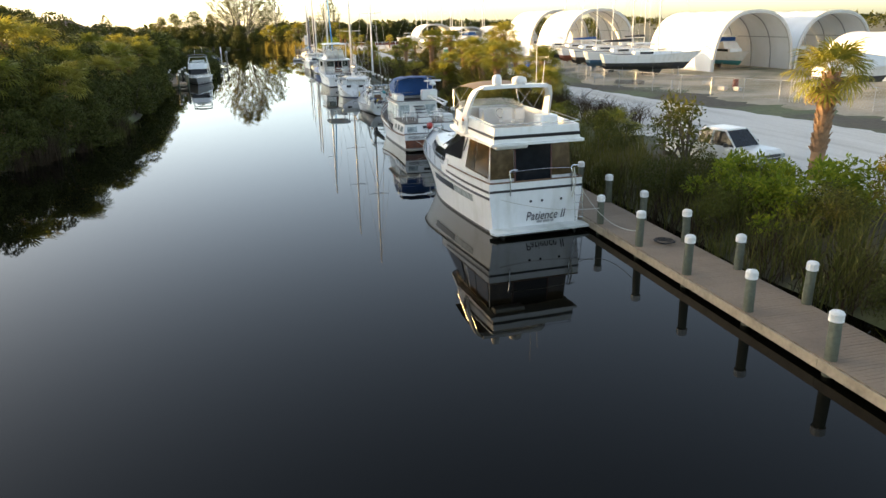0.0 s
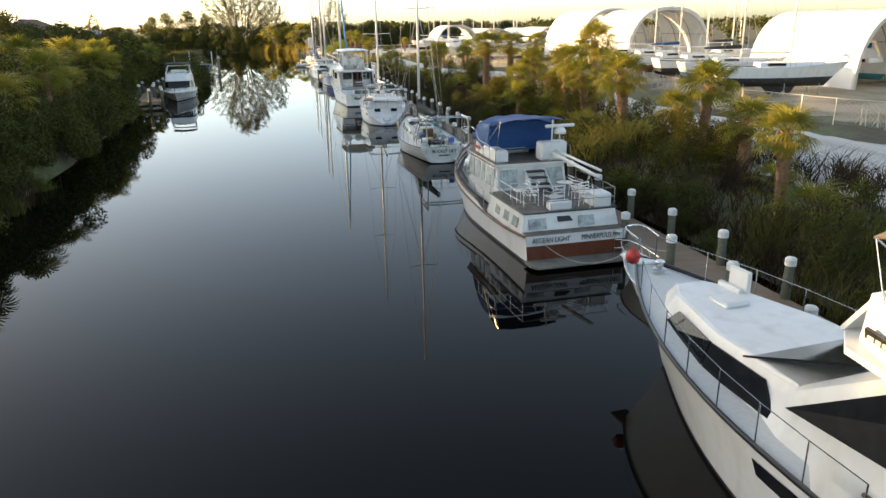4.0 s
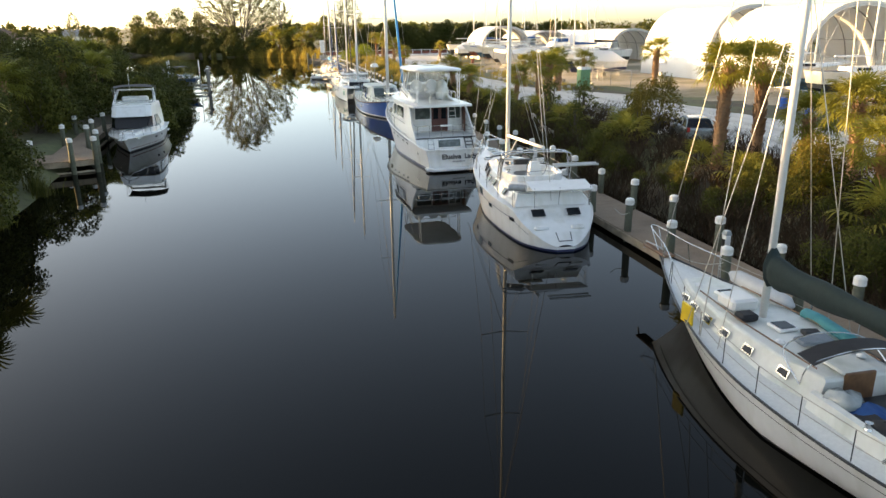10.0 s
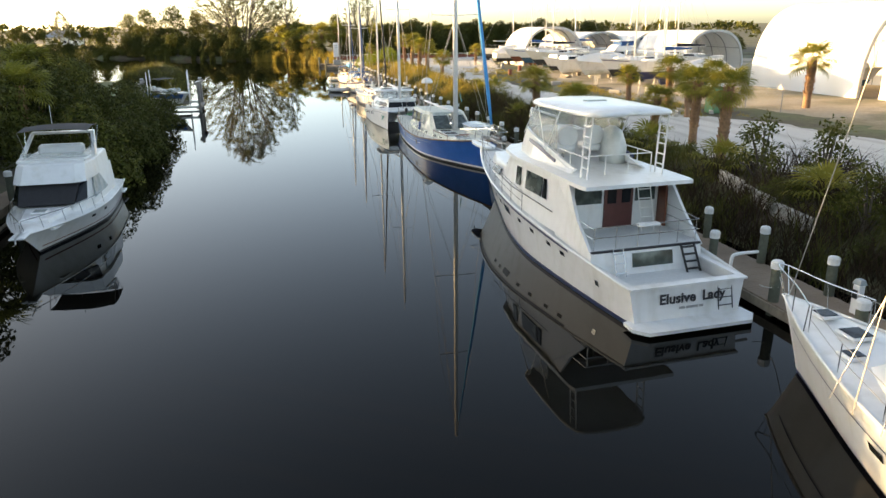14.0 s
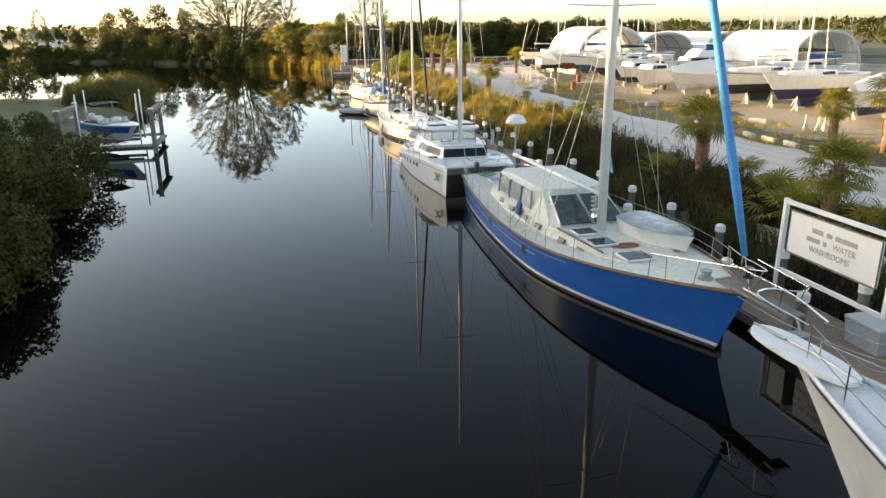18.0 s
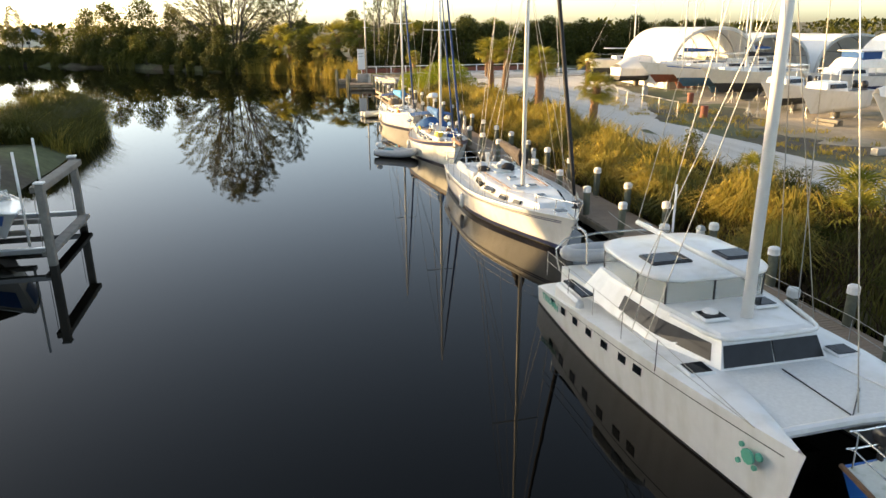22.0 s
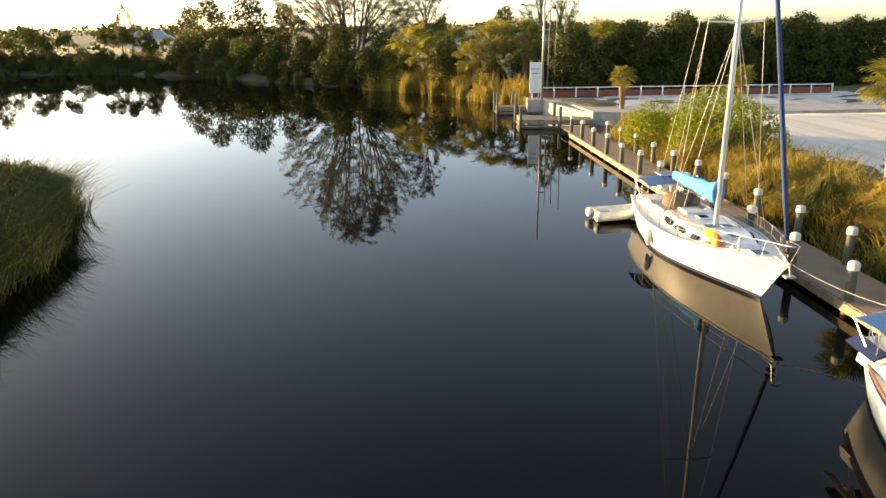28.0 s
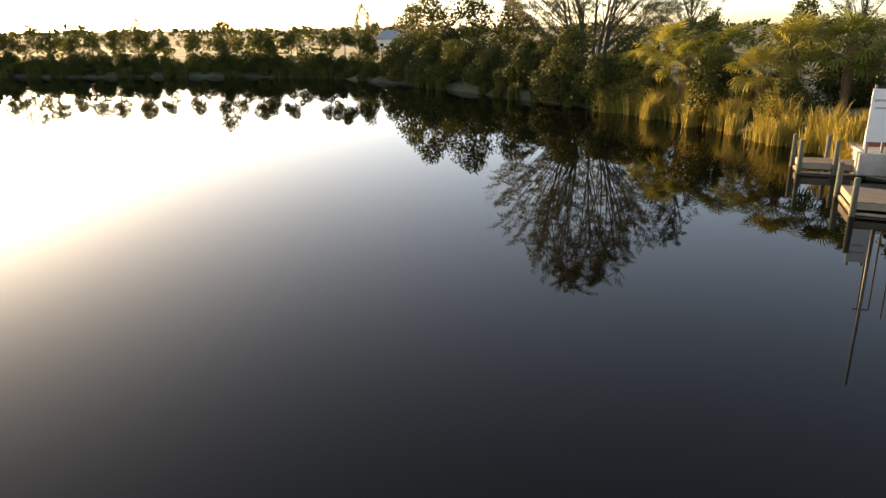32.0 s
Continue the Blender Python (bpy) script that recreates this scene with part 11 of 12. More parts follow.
lp = [palm(40 + i, h, 34, 1.0, 0.2 * i, 10, joined=True, label="cabbage palm with a hanging skirt among shrubs") for i, h in enumerate((3.6, 4.6, 4.0))]
scatter(lp, [(k, x + left_edge(y) + 12.6, y, s, 40 * y) for k, x, y, s in ((0, -16.2, 28, 1.0), (1, -17.5, 37, 0.95), (2, -15.6, 46, 0.85), (0, -18.2, 55, 1.1), (1, -16.5, 64, 0.95), (2, -18.0, 74, 1.0), (0, -15.0, 84, 0.85), (2, -15.0, 97, 0.95), (1, -16.2, 101, 1.0), (0, -18.0, 113, 1.0), (2, -20, 90, 1.2), (1, -21, 66, 1.3), (0, -15.0, 58, 0.95), (2, -14.6, 69, 0.9), (1, -15.2, 79, 0.95), (0, -17.2, 88, 1.1), (2, -14.6, 93, 1.0), (1, -19.2, 47, 1.1), (0, -20.5, 52, 1.2), (1, -22.0, 78, 1.25), (0, -20.0, 82, 1.15), (2, -18.6, 99, 1.15), (1, -17.0, 124, 1.05), (0, -16.2, 131, 1.0), (2, -17.6, 139, 1.1), (0, -20.5, 117, 1.15))], "palms of the left bank")
reed_bed(3, -20.5, -11.8, 18, 100, 3600, 1.2, "reed_green", "green reeds along the left bank", keep=lambda x, y: -0.6 < shore(x, y) < 0.9)
reed_bed(4, -17.5, -11.6, 42, 62, 2200, 1.5, "reed_dry", "pale dry reeds at the water's edge", keep=lambda x, y: -0.6 < shore(x, y) < 0.7)

# the grassy point past the lawn
reed_bed(5, -20, -13.2, 181, 203, 11000, 2.0, "reed_green", "tall green grass on the canal point", lean=0.95, width=0.03, keep=near_land, name="tall_grass")
reed_bed(6, -19.5, -13.1, 181, 203, 2600, 1.6, "reed", "yellowed grass among the tall grass", lean=0.75, keep=near_land, name="tall_grass")

# far bank
fk = [shrub(60 + i, 3.0, 3.0, h, 6500, 0.3, "leaf_dark", "bush", "dark bush on the far bank", blobs=18, base=0.0, hollow=0.75, shingled=True, wide=1.1, slim=0.55) for i, h in enumerate((4.2, 5.4, 6.4))]
fk += [shrub(64, 3.0, 3.0, 5.0, 5500, 0.3, "leaf", "bush", "green bush on the far bank", blobs=16, base=0.0, hollow=0.75, shingled=True, wide=1.1, slim=0.55), shrub(65, 2.6, 2.6, 3.4, 4200, 0.26, "leaf_gold", "bush", "sunlit yellow-green bush on the far bank", blobs=10, hollow=0.75, shingled=True, wide=1.1, slim=0.5)]
spots = []
x = -128.0
while x < 12:
    yb = far_bank(x)
    for row in range(3):
        tall = 0.6 if x < -42 else (0.95 if x < -2 else 0.8)
        if row == 2 and x < -42:
            continue
        k = rl.choice((0, 1, 3)) if x < -2 else rl.choice((4, 3, 0, 0, 1))
        if row == 2:
            k = rl.choice((1, 2))
        spots.append((k, x + rl.uniform(-1.2, 1.2), yb + 2.0 + row * (2.6 if x < -42 else 4.2) + rl.uniform(-0.6, 0.8), tall * rl.uniform(0.75, 1.15), rl.uniform(0, 360)))
    x += (2.4 if x < -42 else 4.2) * rl.uniform(0.8, 1.2)
for i in range(26):
    spots.append((rl.choice((1, 2)), 18 + 2.4 * i + rl.uniform(-1, 1), 246 + 0.1 * i + rl.uniform(-2, 3), rl.uniform(0.95, 1.25), rl.uniform(0, 360)))
for i in range(46):   # woods behind the lot
    spots.append((rl.choice((0, 1, 2, 3)), rl.uniform(15, 120), rl.uniform(251, 272), rl.uniform(0.72, 1.1), rl.uniform(0, 360)))
scatter(fk, spots, "bushes of the far bank")
tk = [shrub(70 + i, 2.6, 2.6, h, 1700, 0.42, "leaf", "tree", "small round tree on the far bank", base=2.0, blobs=12, stems=3) for i, h in enumerate((6.5, 8.0))]
tk.append(shrub(73, 3.6, 3.6, 10.5, 2400, 0.5, "leaf", "tree", "spreading dark tree on the far bank", base=3.5, blobs=18, stems=4))
tk.append(shrub(81, 1.7, 1.7, 7.4, 4200, 0.26, "leaf", "tree", "round-headed tree on a thin trunk on the far bank", base=3.6, blobs=9, stems=2, hollow=0.8, shingled=True))
tk.append(shrub(82, 2.2, 2.2, 7.0, 4800, 0.26, "leaf", "tree", "domed tree on the far bank", base=1.6, blobs=11, stems=3, hollow=0.8, shingled=True))
tk.append(shrub(83, 2.8, 2.8, 9.6, 2600, 0.42, "leaf", "tree", "open ragged tree on the far bank", base=2.4, blobs=16, stems=5, hollow=0.3))
scatter(tk, [(k, x, far_bank(x) + 3 + (i * 1.7) % 4, 0.9 + 0.06 * (i % 4), 70 * i) for i, (k, x) in enumerate(((5, -126), (4, -121), (5, -117.2), (4, -110), (4, -107), (4, -101), (4, -98), (3, -93.4), (3, -87.6), (4, -83.2), (5, -75.2), (4, -69.8), (4, -66.4), (3, -62.9), (3, -55.6), (3, -51.7), (4, -47)))] + [(2, -33, 300, 1.1, 0), (2, -26, 298, 1.15, 90), (2, -40, 309, 1.0, 200), (2, -20, 300, 1.0, 30), (1, 6, 280, 1.0, 0), (2, 18, 290, 0.9, 10), (1, -48, 309, 0.9, 50)], "trees of the far bank")
# tall row added mostly out of view, to shade the catamaran and motorsailer
shade_trees = [shrub(75 + i, 4.0, 4.0, h, 3600, 0.4, "leaf_dark", "tree", "broad dark tree added behind the lawn to cast shade", base=1.2, blobs=22, stems=5) for i, h in enumerate((9.5, 10.5))]
scatter(shade_trees, [(i % 2, -51 - 5 * (i % 2), 140 + 2.4 * i, rl.uniform(1.1, 1.25), 50 * i) for i in range(20)], "trees behind the lawn")
hk = [shrub(78, 2.4, 2.4, 4.6, 2600, 0.28, "leaf_dark", label="rounded dark shrub at the lawn's end", blobs=14), shrub(79, 2.2, 2.2, 3.8, 2400, 0.26, "leaf", label="green shrub at the lawn's end", blobs=14)]
scatter(hk, [(i % 2, -25.5 - 3.1 * i, 188.6 + 0.8 * math.sin(i * 2.0), rl.uniform(0.85, 1.15), 77 * i) for i in range(8)] + [(1, -33, 165, 0.9, 10), (0, -37, 171, 1.0, 60), (1, -36, 178, 0.9, 90)], "shrubs round the lawn")
fp = [palm(80 + i, h, 30, 1.15, 0.1, 14, joined=True, label="skirted cabbage palm on the far bank") for i, h in enumerate((3.0, 4.0))]
scatter(fp, [(k, x, y, s, 30 * i) for i, (k, x, y, s) in enumerate(((0, -1.5, 266, 1.0), (1, 1.5, 262, 1.2), (0, 3.0, 259, 1.25), (1, 6.5, 258, 1.2), (0, 8.5, 252, 1.1), (1, 11, 254, 1.3), (1, 14.5, 252, 1.3), (0, 19, 250, 1.3), (1, 24, 252, 1.3), (0, 30, 250, 1.2), (1, 38, 252, 1.3), (0, 50, 254, 1.3)))], "palms of the far bank")
reed_bed(7, -6, 13, 238, 266, 9000, 2.2, "reed", "golden reeds on the far bank", width=0.07, lean=0.3, keep=lambda x, y: -1.5 < y - far_bank(x) < 4)
reed_bed(8, -120, -5, 262, 306, 22000, 1.7, "reed_green", "green reeds fringing the far bank", width=0.13, lean=0.3, keep=lambda x, y: -1.2 < y - far_bank(x) < 1.5)


def casuarina(seed, h, trunks, reach, n, limbs=70):
    """A tall feathery pine: several bare trunks, rising limbs and drooping sprays of needles in a wide crown."""
    rs = np.random.RandomState(seed)
    e = thing("pine_tree", "tall feathery sheoak pine with several bare trunks", "tree")
    lines = []
    for k in range(trunks):
        a = 2 * math.pi * k / trunks + 0.4
        foot = Vector((1.4 * math.cos(a), 1.4 * math.sin(a), -0.5)) * (1 if trunks > 1 else 0)
        top = Vector((reach * 0.45 * math.cos(a), reach * 0.45 * math.sin(a), h * rs.uniform(0.8, 0.98))) if trunks > 1 else Vector((0.3, 0, h * 0.97))
        mid = foot.lerp(top, 0.5) + Vector((rs.normal(0, 0.4), rs.normal(0, 0.4), 0))
        line = curve3([foot, foot.lerp(mid, 0.5), mid, top], 6)
        lines.append(line)
        part("trunk", Geo().tube(line, [lerp(0.26, 0.03, i / (len(line) - 1)) for i in range(len(line))], 7), "grey_bark", e, smooth=True)
    Q = []
    for b in range(limbs):
        f = 0.30 + 0.70 * ((b + rs.uniform(0, 1)) / limbs) ** 0.9
        R = reach * table((0.28, 0.42, 0.55, 0.7, 0.85, 1.0), (0.72, 1.0, 0.98, 0.8, 0.52, 0.14), f)
        az, rad = b * 2.399 + rs.normal(0, 0.3), R * rs.uniform(0.5, 1.0) ** 0.6
        end = Vector((math.cos(az) * rad, math.sin(az) * rad, h * f))
        line = min(lines, key=lambda q: (q[-1].xy - end.xy).length + rs.uniform(0, 3))
        p = line[max(2, min(len(line) - 2, int((f - 0.03 - 0.3 * rad / h) * (len(line) - 1))))]
        knee = p.lerp(end, 0.55) + Vector((0, 0, -0.05 * (end - p).length))
        limb = curve3([p, knee, end], 4)
        part("limb", Geo().tube(limb, [lerp(0.1, 0.015, i / (len(limb) - 1)) for i in range(len(limb))], 5), "grey_bark", e)
        plumes = max(4, int(2.0 * (end - p).length ** 0.6))
        per = int(n / limbs / plumes)
        along = unit(np.array(tuple(end - knee)))
        across = unit(np.array([-along[1], along[0], 0.0]))
        for q in range(plumes):
            x = 0.42 + 0.58 * (q + 0.9) / plumes
            at = np.array(tuple(p.lerp(knee, x / 0.55) if x < 0.55 else knee.lerp(end, (x - 0.55) / 0.45)))
            way = unit(along * rs.uniform(0.7, 1.2) + across * rs.normal(0, 0.8) + np.array([0, 0, rs.uniform(-0.25, 0.45)]))
            ln = (0.9 + 0.12 * reach) * rs.uniform(0.55, 1.15)
            side = unit(np.cross(way, np.array([0.0, 0.0, 1.0])) + rs.normal(0, 0.25, 3))
            twigs = 7
            for w in range(twigs):   # a plume is a fan of drooping twigs along its spray
                f0 = (w + rs.uniform(0.1, 0.9)) / twigs
                sg = (1 if w % 2 else -1) * rs.uniform(0.25, 0.7) * (1.15 - f0)
                tw = unit(way + side * sg + np.array([0, 0, -0.2]))
                m = per // twigs
                f2 = rs.uniform(0, 1, m)[:, None]
                P = at + way * ln * f0 + tw * ln * 0.55 * f2 + np.array([0, 0, -0.22 * ln]) * (f0 + f2 * 0.5) ** 2 + rs.normal(0, 0.075, (m, 3))
                Q.append(leaves(rs, P, np.tile(tw * 0.8 + np.array([0, 0, -0.35]), (m, 1)), 0.42, 0.12, 0.35, 0.4))
    quad_mesh("needles", np.concatenate(Q), "needle", e, "drooping grey-green needle sprays")
    return e


big_pine = casuarina(5, 27.5, 8, 13.6, 120000, 118)
big_pine.matrix_basis = pose(-8.2, 290, 0.9, 0, 0, 0)
pine2 = casuarina(8, 19.0, 1, 3.5, 12000, 34)
pine2.matrix_basis = pose(4.0, 286, 1.0)
scatter([casuarina(11, 17.0, 2, 5.0, 16000, 40)], [(0, 24, 284, 1.0, 0), (0, -112, 330, 0.6, 80), (0, -70, 360, 0.75, 150)], "pines behind the bank")


# woods and hedges out to the horizon
def far_woods(seed, n, radius, keep, quad, mat, label, r=(2.2, 4.0), h=(3.0, 6.0)):
    rs = np.random.RandomState(seed)
    V = []
    made = 0
    while made < n:
        a, dist = rs.uniform(0, 2 * np.pi), radius(rs)
        x, y = dist * math.sin(a), dist * math.cos(a) + 150
        if not keep(x, y):
            continue
        made += 1
        R, H = rs.uniform(*r), rs.uniform(*h)
        m = 46
        d = unit(rs.normal(0, 1, (m, 3)) + np.array([0, 0, 0.5]))
        P = np.array([x, y, 1.0 + H * 0.45]) + d * np.array([R, R, H * 0.55]) * rs.uniform(0.6, 1.05, (m, 1))
        V.append(leaves(rs, P, d, quad, 0.7, 0.1, 0.8))
    ob = quad_mesh("distant_woods", np.concatenate(V), mat)
    tagged(ob, label, "woods", kind="stuff")


def off_water(x, y):
    return shore(x, y) > 12 and not (16 < x < 95 and -40 < y < 262) and not (-60 < x < 16 and y < 262)


far_woods(1, 420, lambda rs: 120 + 330 * rs.rand() ** 0.8, lambda x, y: off_water(x, y) and not (-330 < x < -40 and 260 < y < 520) and not (-120 < x < -40 and 100 < y < 262), 1.5, "leaf_dark", "dark woods behind the banks and yard")
far_woods(2, 650, lambda rs: 430 + 900 * rs.rand(), lambda x, y: y > -100, 3.2, "leaf_dark", "distant woods along the horizon", (5, 9), (5, 9))
far_woods(3, 46, lambda rs: 150 + 260 * rs.rand(), lambda x, y: -220 < x < -45 and 318 < y < 470, 1.2, "leaf", "scattered round trees in the far field", (1.8, 3.2), (3.5, 6.0))

# two houses beyond the water
def house(at, turn, w, d, eaves, ridge, roof_mat, label):
    e = thing("house", label, "house", (at[0], at[1], ground_height(*at)), turn)
    part("wall", Geo().box((-w / 2, -d / 2, -0.3), (w / 2, d / 2, eaves), 0.02), "cream", e)
    o = 0.6
    part("roof", Geo().rings([[(-w / 2 - o, -d / 2 - o, eaves - 0.15), (w / 2 + o, -d / 2 - o, eaves - 0.15), (w / 2 + o, d / 2 + o, eaves - 0.15), (-w / 2 - o, d / 2 + o, eaves - 0.15)], [(-w / 2 - o, -d / 2 - o, eaves), (w / 2 + o, -d / 2 - o, eaves), (w / 2 + o, d / 2 + o, eaves), (-w / 2 - o, d / 2 + o, eaves)], [(-w / 2 + d * 0.42, -0.1, ridge), (w / 2 - d * 0.42, -0.1, ridge), (w / 2 - d * 0.42, 0.1, ridge), (-w / 2 + d * 0.42, 0.1, ridge)]]), roof_mat, e, "hipped roof")
    for x in (-w * 0.3, 0.0, w * 0.3):
        f = part("window", Geo().box((x - 0.75, -d / 2 - 0.05, 1.0), (x + 0.75, -d / 2 + 0.05, 2.2), 0.01), "plastic", e)
        part("pane", Geo().box((x - 0.65, -d / 2 - 0.07, 1.1), (x + 0.65, -d / 2 - 0.055, 2.1)), "glass", f)
    return e


M["shingle"] = material("brown_roof_shingles", (0.15, 0.095, 0.065), 0.9, vary=0.2, scale=5, second=(0.11, 0.075, 0.055), second_scale=0.8)
M["grey_roof"] = material("grey_metal_roof", (0.26, 0.28, 0.30), 0.6, vary=0.08, scale=2)
house((-43, 178), 75, 14, 11, 5.4, 9.0, "shingle", "cream two-storey house with a brown hipped roof behind the lawn")
house((-86, 428), 8, 14, 9, 3.6, 6.6, "grey_roof", "pale house with a grey roof across the far field")

# right bank: shrubs, reeds and palms between the dock and the road
rk = [shrub(90, 1.9, 1.9, 3.0, 4200, 0.15, "leaf", label="green shrub on the bank beside the dock", blobs=12, hollow=0.7, shingled=True),
      shrub(91, 1.7, 1.7, 2.6, 4000, 0.14, "leaf_dark", label="dark shrub on the bank beside the dock", blobs=12, hollow=0.7, shingled=True),
      shrub(92, 1.8, 1.8, 4.0, 3800, 0.15, "leaf_gold", label="tall shrub with leaves coloured sunlit gold", blobs=14, base=0.8),
      shrub(93, 2.4, 2.0, 1.5, 2200, 0.22, "leaf_bright", label="low bright green creeper mound", blobs=16, base=0.0, stems=2),
      shrub(95, 2.4, 2.0, 1.7, 16000, 0.1, "leaf_bright", label="rounded yellow-green shrub at the dock's end", blobs=22, base=0.0, stems=2, hollow=0.85, shingled=True, wide=1.3, slim=0.6),
      shrub(94, 1.4, 1.4, 2.6, 900, 0.18, "leaf", label="sparse grey-green sapling with bare stems", blobs=9, stems=9, hollow=0.2)]
rr = random.Random(33)
spots = []
for y0, y1, n, ks, xs, sc in ((6, 30, 9, (1, 1, 0), (15.2, 18.5), (0.5, 0.8)), (30, 44, 10, (0, 1, 5), (15, 19), (0.5, 0.8)), (44, 97, 56, (1, 1, 0, 5), (15.2, 18.6), (0.4, 0.68)), (46, 97, 14, (2, 0), (18.5, 20.5), (0.6, 0.95)), (54, 95, 18, (0, 2, 2, 1), (20.5, 24.6), (0.5, 0.85)), (97, 120, 16, (1, 5, 0), (15.3, 19.0), (0.3, 0.5)), (120, 152, 16, (1, 0), (15.2, 18.6), (0.3, 0.5)), (152, 196, 7, (5, 1), (16, 20), (0.45, 0.7))):
    for i in range(n):
        spot = (rr.choice(ks), rr.uniform(*xs), rr.uniform(y0, y1), rr.uniform(*sc), rr.uniform(0, 360))
        if not (spot[1] > 20.5 and 58 < spot[2] < 76) and not (spot[1] > 17.6 and 84 < spot[2] < 98):
            spots.append(spot)
spots += [(3, 18.6, 24.6, 1.0, 0), (3, 17.8, 22.0, 1.0, 70), (3, 19.8, 21.8, 1.1, 140), (5, 19.4, 30.5, 1.2, 20), (5, 20.2, 33.5, 1.2, 200), (2, 20.2, 18.6, 0.7, 0), (2, 22.0, 17.0, 0.7, 90),
          (2, 22.4, 99.5, 0.95, 0), (2, 20.8, 98.6, 0.8, 80), (5, 19.6, 109.5, 1.1, 0), (5, 22.8, 103.6, 0.9, 140), (5, 21.2, 107.6, 1.1, 60), (5, 18.2, 102, 0.9, 250),
          (4, 17.7, 210.2, 1.55, 0), (4, 18.2, 206.6, 1.4, 60)]
scatter(rk, spots, "shrubs of the right bank")

pk = [palm(100, 3.5, 40, 0.68, 0.15), palm(101, 2.7, 38, 0.66, -0.2), palm(102, 4.4, 42, 0.7, 0.25), palm(103, 3.6, 40, 0.68, 0.9, label="leaning cabbage palm with an orange-lit trunk"), palm(104, 0.35, 22, 0.75, 0, 2, label="low palmetto clump of fan fronds")]
near = [(0, 22.9, 25.9, 1.3, 0), (1, 20.6, 51.5, 1.0, 30), (0, 18.4, 46.2, 0.9, 90), (0, 19.7, 61.4, 1.15, 120), (3, 20.2, 67.4, 1.0, 200), (2, 19.9, 70.4, 1.0, 10), (2, 20.0, 89.4, 1.12, 240), (1, 19.9, 79.5, 1.0, 300), (2, 22.7, 90.1, 1.1, 77), (1, 17.8, 74, 0.9, 150), (1, 20.8, 57.5, 0.9, 15),
        (0, 21.6, 115.4, 1.05, 20), (0, 22.3, 119.2, 1.0, 220), (1, 21.0, 121.5, 0.9, 130), (1, 17.9, 126.2, 0.95, 80), (1, 18.5, 134.7, 1.05, 30), (0, 27.5, 137, 0.8, 160), (2, 19.2, 193.8, 1.02, 100), (2, 20.0, 192.5, 1.04, 310), (4, 20.6, 152.4, 1.2, 40), (4, 19.3, 97.3, 1.2, 10), (4, 21.0, 100.4, 1.1, 200), (0, 21.1, 186.3, 1.1, 60), (2, 18.7, 180.6, 0.98, 10), (1, 20.6, 175.2, 1.0, 140), (0, 18.6, 227.4, 0.9, 200), (0, 28.6, 226.8, 0.9, 0)]
low = [(4, rr.uniform(17.4, 20.5), y, rr.uniform(0.8, 1.15), rr.uniform(0, 360)) for y in (40, 45, 49, 53, 57, 60, 63.5, 66, 69, 72, 75, 78, 82, 86, 90, 98, 105, 112, 118, 122, 124.5, 128, 130, 133, 137, 20, 150, 158)]
scatter(pk, near + low, "palms of the right bank")
yk = [palm(110, 3.0, 34, 0.7, 0, 4, joined=True, label="cabbage palm beside the boatyard fence")]
scatter(yk, [(0, 31.5, 137.6, 1.05, 90), (0, 33.2, 133.8, 1.0, 200), (0, 29, 130.6, 0.9, 300), (0, 41.5, 133, 1.3, 10), (0, 34, 205.6, 0.9, 0)], "palms of the boatyard")

pj = [palm(120, 3.6, 42, 0.78, 0.2, 6, joined=True, label="tall cabbage palm between the dock and the road"), palm(121, 4.6, 44, 0.8, -0.3, 6, joined=True, label="tall cabbage palm with an orange-lit trunk"), palm(122, 3.2, 40, 0.8, 0.9, 6, joined=True, label="leaning cabbage palm beside the road"), palm(123, 2.2, 38, 0.75, 0.0, 4, joined=True, label="short cabbage palm among shrubs")]
scatter(pj, [(1, 26.3, 79.0, 1.15, 0), (2, 25.6, 83.0, 1.0, 90), (3, 22.6, 71.5, 1.0, 70), (0, 22.8, 84.0, 1.0, 150), (0, 22.0, 57.0, 1.0, 330), (3, 24.2, 88.5, 1.1, 10), (3, 22.4, 78.5, 1.0, 190), (2, 28.0, 79.2, 1.05, 110), (3, 24.4, 82.0, 0.9, 280)], "tall palms between dock and road")

reed_bed(11, 14.5, 18.5, 4, 46, 5200, 1.5, "reed_green", "dark green reeds behind the dock", keep=near_land)
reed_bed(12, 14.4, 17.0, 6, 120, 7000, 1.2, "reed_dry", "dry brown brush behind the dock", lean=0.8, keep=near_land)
reed_bed(13, 14.5, 19.5, 100, 156, 6500, 1.2, "reed_green", "low green scrub grass behind the dock", keep=near_land)
reed_bed(14, 14.6, 19.0, 150, 214, 15000, 1.55, "reed", "golden marsh grass between dock and road", lean=0.6, keep=near_land)
reed_bed(15, 14.6, 19.6, 146, 214, 7000, 1.3, "reed_green", "green blades in the marsh grass", lean=0.5, keep=near_land)
reed_bed(22, 16.0, 19.6, 58.5, 64.5, 900, 1.9, "reed", "yellow-green clump of tall reeds beneath the palms", lean=0.7, width=0.05, keep=near_land)
reed_bed(16, 14.6, 17.0, 208, 219, 2600, 1.7, "reed", "golden reeds at the dock's end", keep=near_land)
reed_bed(17, 27, 34, 130, 196, 5000, 0.4, "reed", "dry grass verge beside the road", lean=0.7)
reed_bed(18, 19.2, 20.6, 98, 200, 3500, 0.45, "reed_green", "grass verge beside the road", lean=0.7)
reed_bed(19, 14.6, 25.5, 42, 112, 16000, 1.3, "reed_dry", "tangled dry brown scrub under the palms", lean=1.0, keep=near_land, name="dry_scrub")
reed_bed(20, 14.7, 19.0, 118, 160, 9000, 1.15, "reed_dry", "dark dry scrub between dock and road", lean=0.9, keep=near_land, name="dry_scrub")
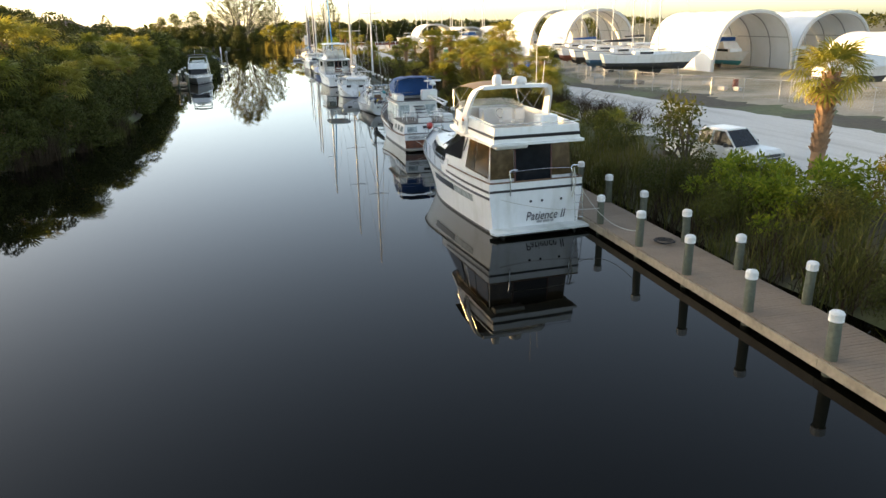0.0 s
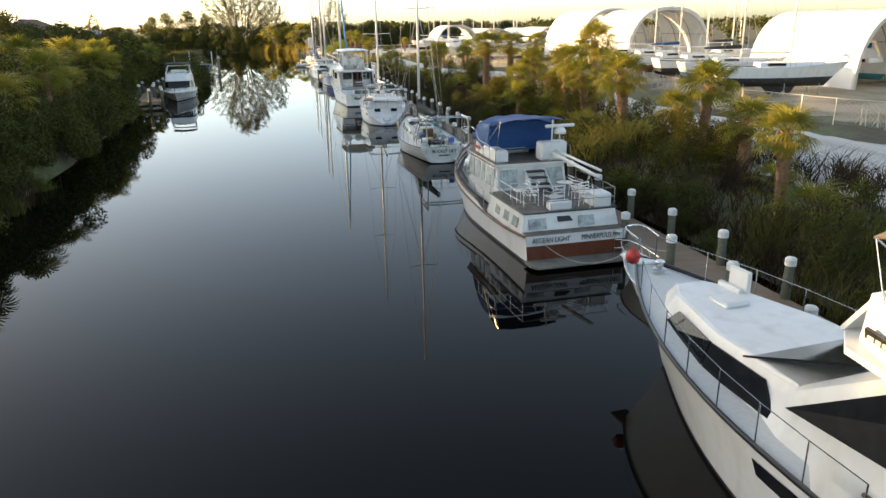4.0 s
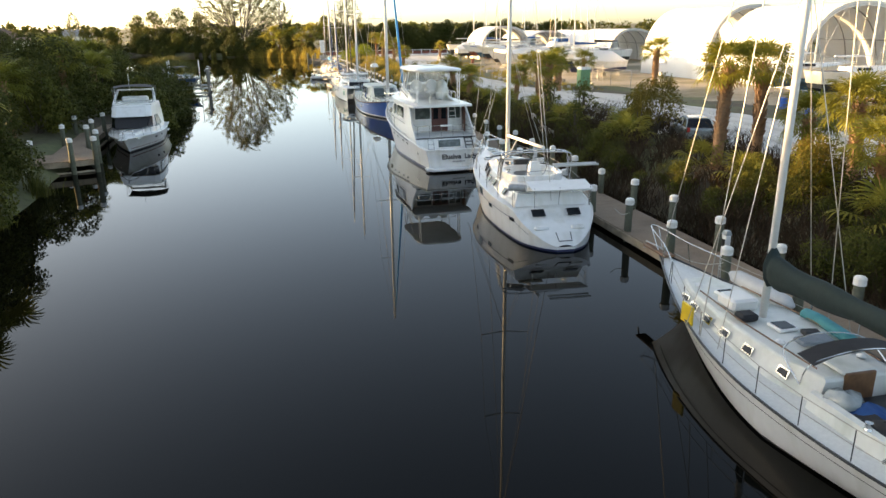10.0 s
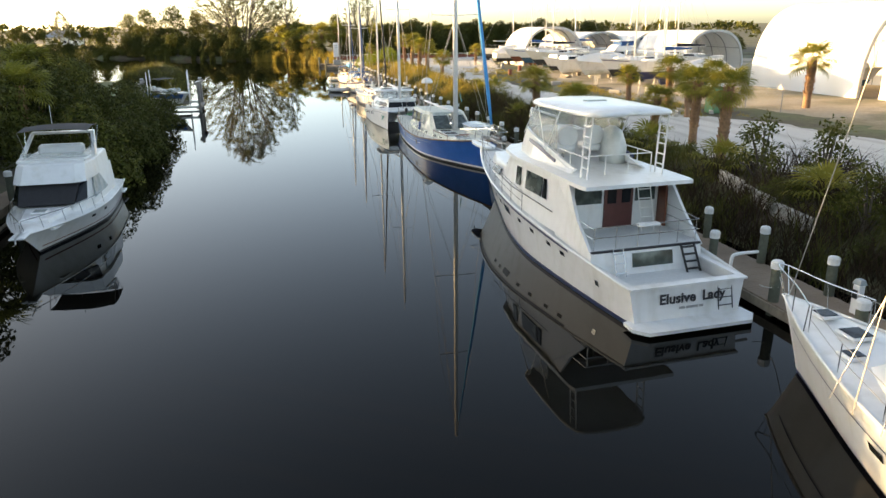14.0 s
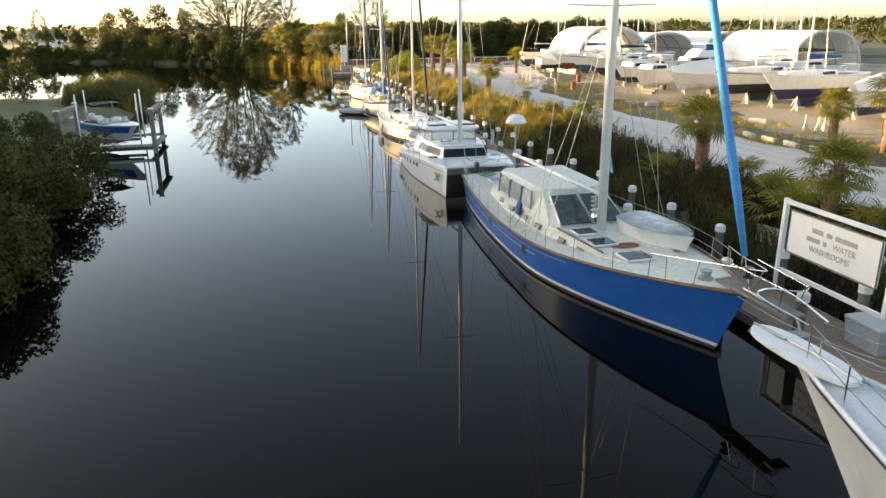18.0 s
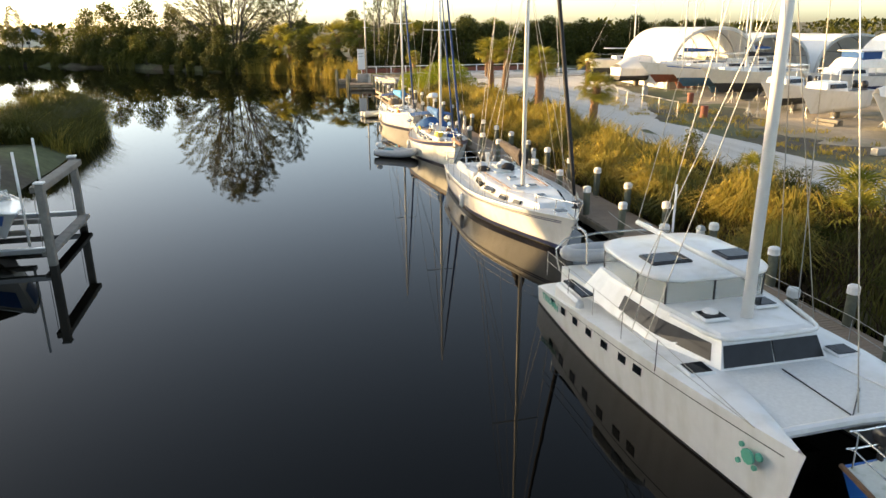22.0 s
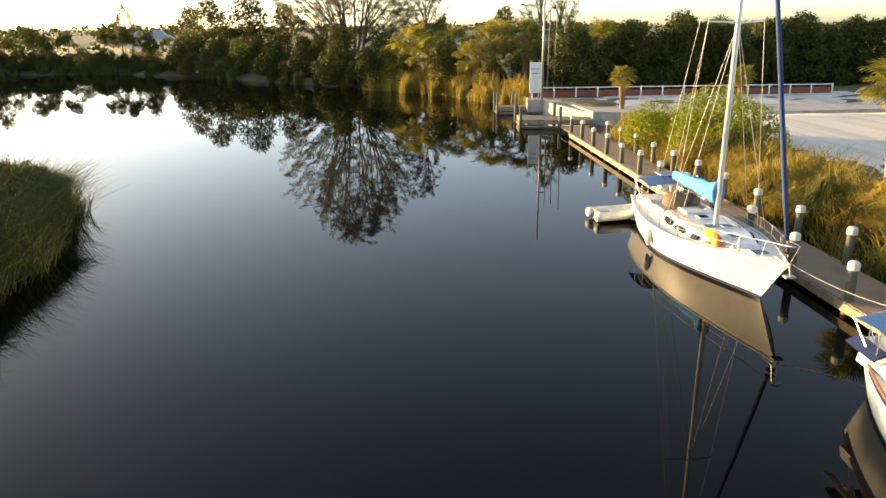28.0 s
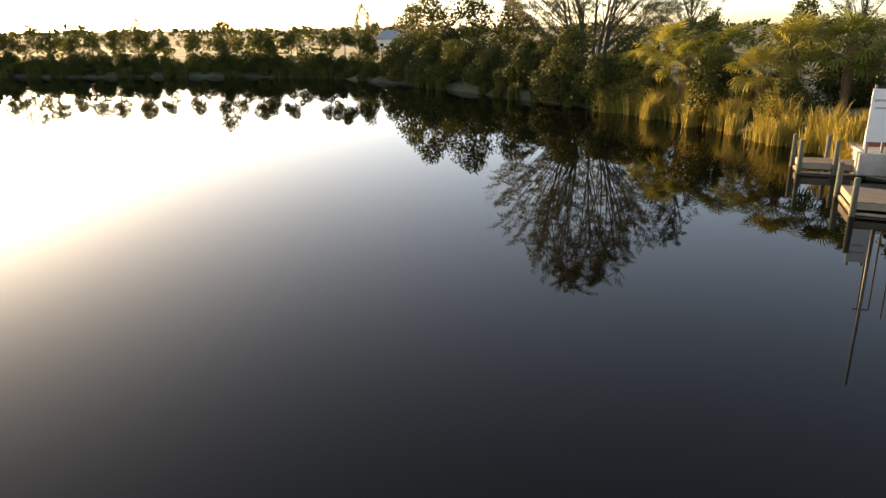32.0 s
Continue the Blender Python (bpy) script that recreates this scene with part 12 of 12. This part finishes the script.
# dark strip of stalks stands in for shade under the golden grass
reed_bed(21, 14.6, 16.4, 148, 214, 6000, 1.2, "reed_dry", "dry stalks coloured dark as shade at the foot of the marsh grass", lean=0.7, keep=near_land, name="dry_scrub")


def grass_tussock(seed, r, h, n, mat, label):
    """A rounded clump of long arching blades."""
    rs = np.random.RandomState(seed)
    e = thing("grass_tussock", label, "grass")
    a, q = rs.uniform(0, 2 * np.pi, n), np.sqrt(rs.uniform(0, 1, n))
    P = np.stack([np.cos(a) * q * r * 0.55, np.sin(a) * q * r * 0.55, np.full(n, -0.1)], 1)
    H = h * (1.1 - 0.45 * q) * rs.uniform(0.7, 1.1, n)
    d = unit(np.stack([np.cos(a), np.sin(a), np.zeros(n)], 1) + rs.normal(0, 0.5, (n, 3)) * np.array([1, 1, 0]))
    s = np.stack([-d[:, 1], d[:, 0], np.zeros(n)], 1) * 0.022
    reach = (r * rs.uniform(0.2, 0.8, n) * (0.4 + q))[:, None]
    up = np.array([0, 0, 1.0])
    m1, m2 = P + up * H[:, None] * 0.6 + d * reach * 0.25, P + up * H[:, None] + d * reach * 0.7
    t = P + up * (H * rs.uniform(0.7, 0.95, n))[:, None] + d * reach * 1.2
    Q = [np.stack([x - s * w, x + s * w, y + s * v, y - s * v], 1) for x, y, w, v in ((P, m1, 1, 1), (m1, m2, 1, 0.8), (m2, t, 0.8, 0.1))]
    quad_mesh("foliage", np.concatenate(Q), mat, e)
    return e


gt = [grass_tussock(1, 1.5, 2.1, 900, "reed", "tall golden clump of arching marsh grass"), grass_tussock(2, 1.5, 1.8, 1100, "reed_green", "green clump of arching marsh grass"), grass_tussock(3, 1.2, 1.6, 800, "reed", "low golden clump of arching marsh grass")]
scatter(gt, [(rr.choice((0, 0, 1, 2)), rr.uniform(15.6, 18.0), 150 + 1.35 * i + rr.uniform(-0.8, 0.8), rr.uniform(0.75, 1.15), rr.uniform(0, 360)) for i in range(44)] + [(1, -16.4 - 0.35 * (i % 3), 181.5 + 1.3 * i, rr.uniform(1.0, 1.3), 47 * i) for i in range(13)] + [(1, -16.4 - 0.7 * i, 197.0 + 0.4 * (i % 2), rr.uniform(0.95, 1.2), 31 * i) for i in range(5)], "tussocks of marsh grass")
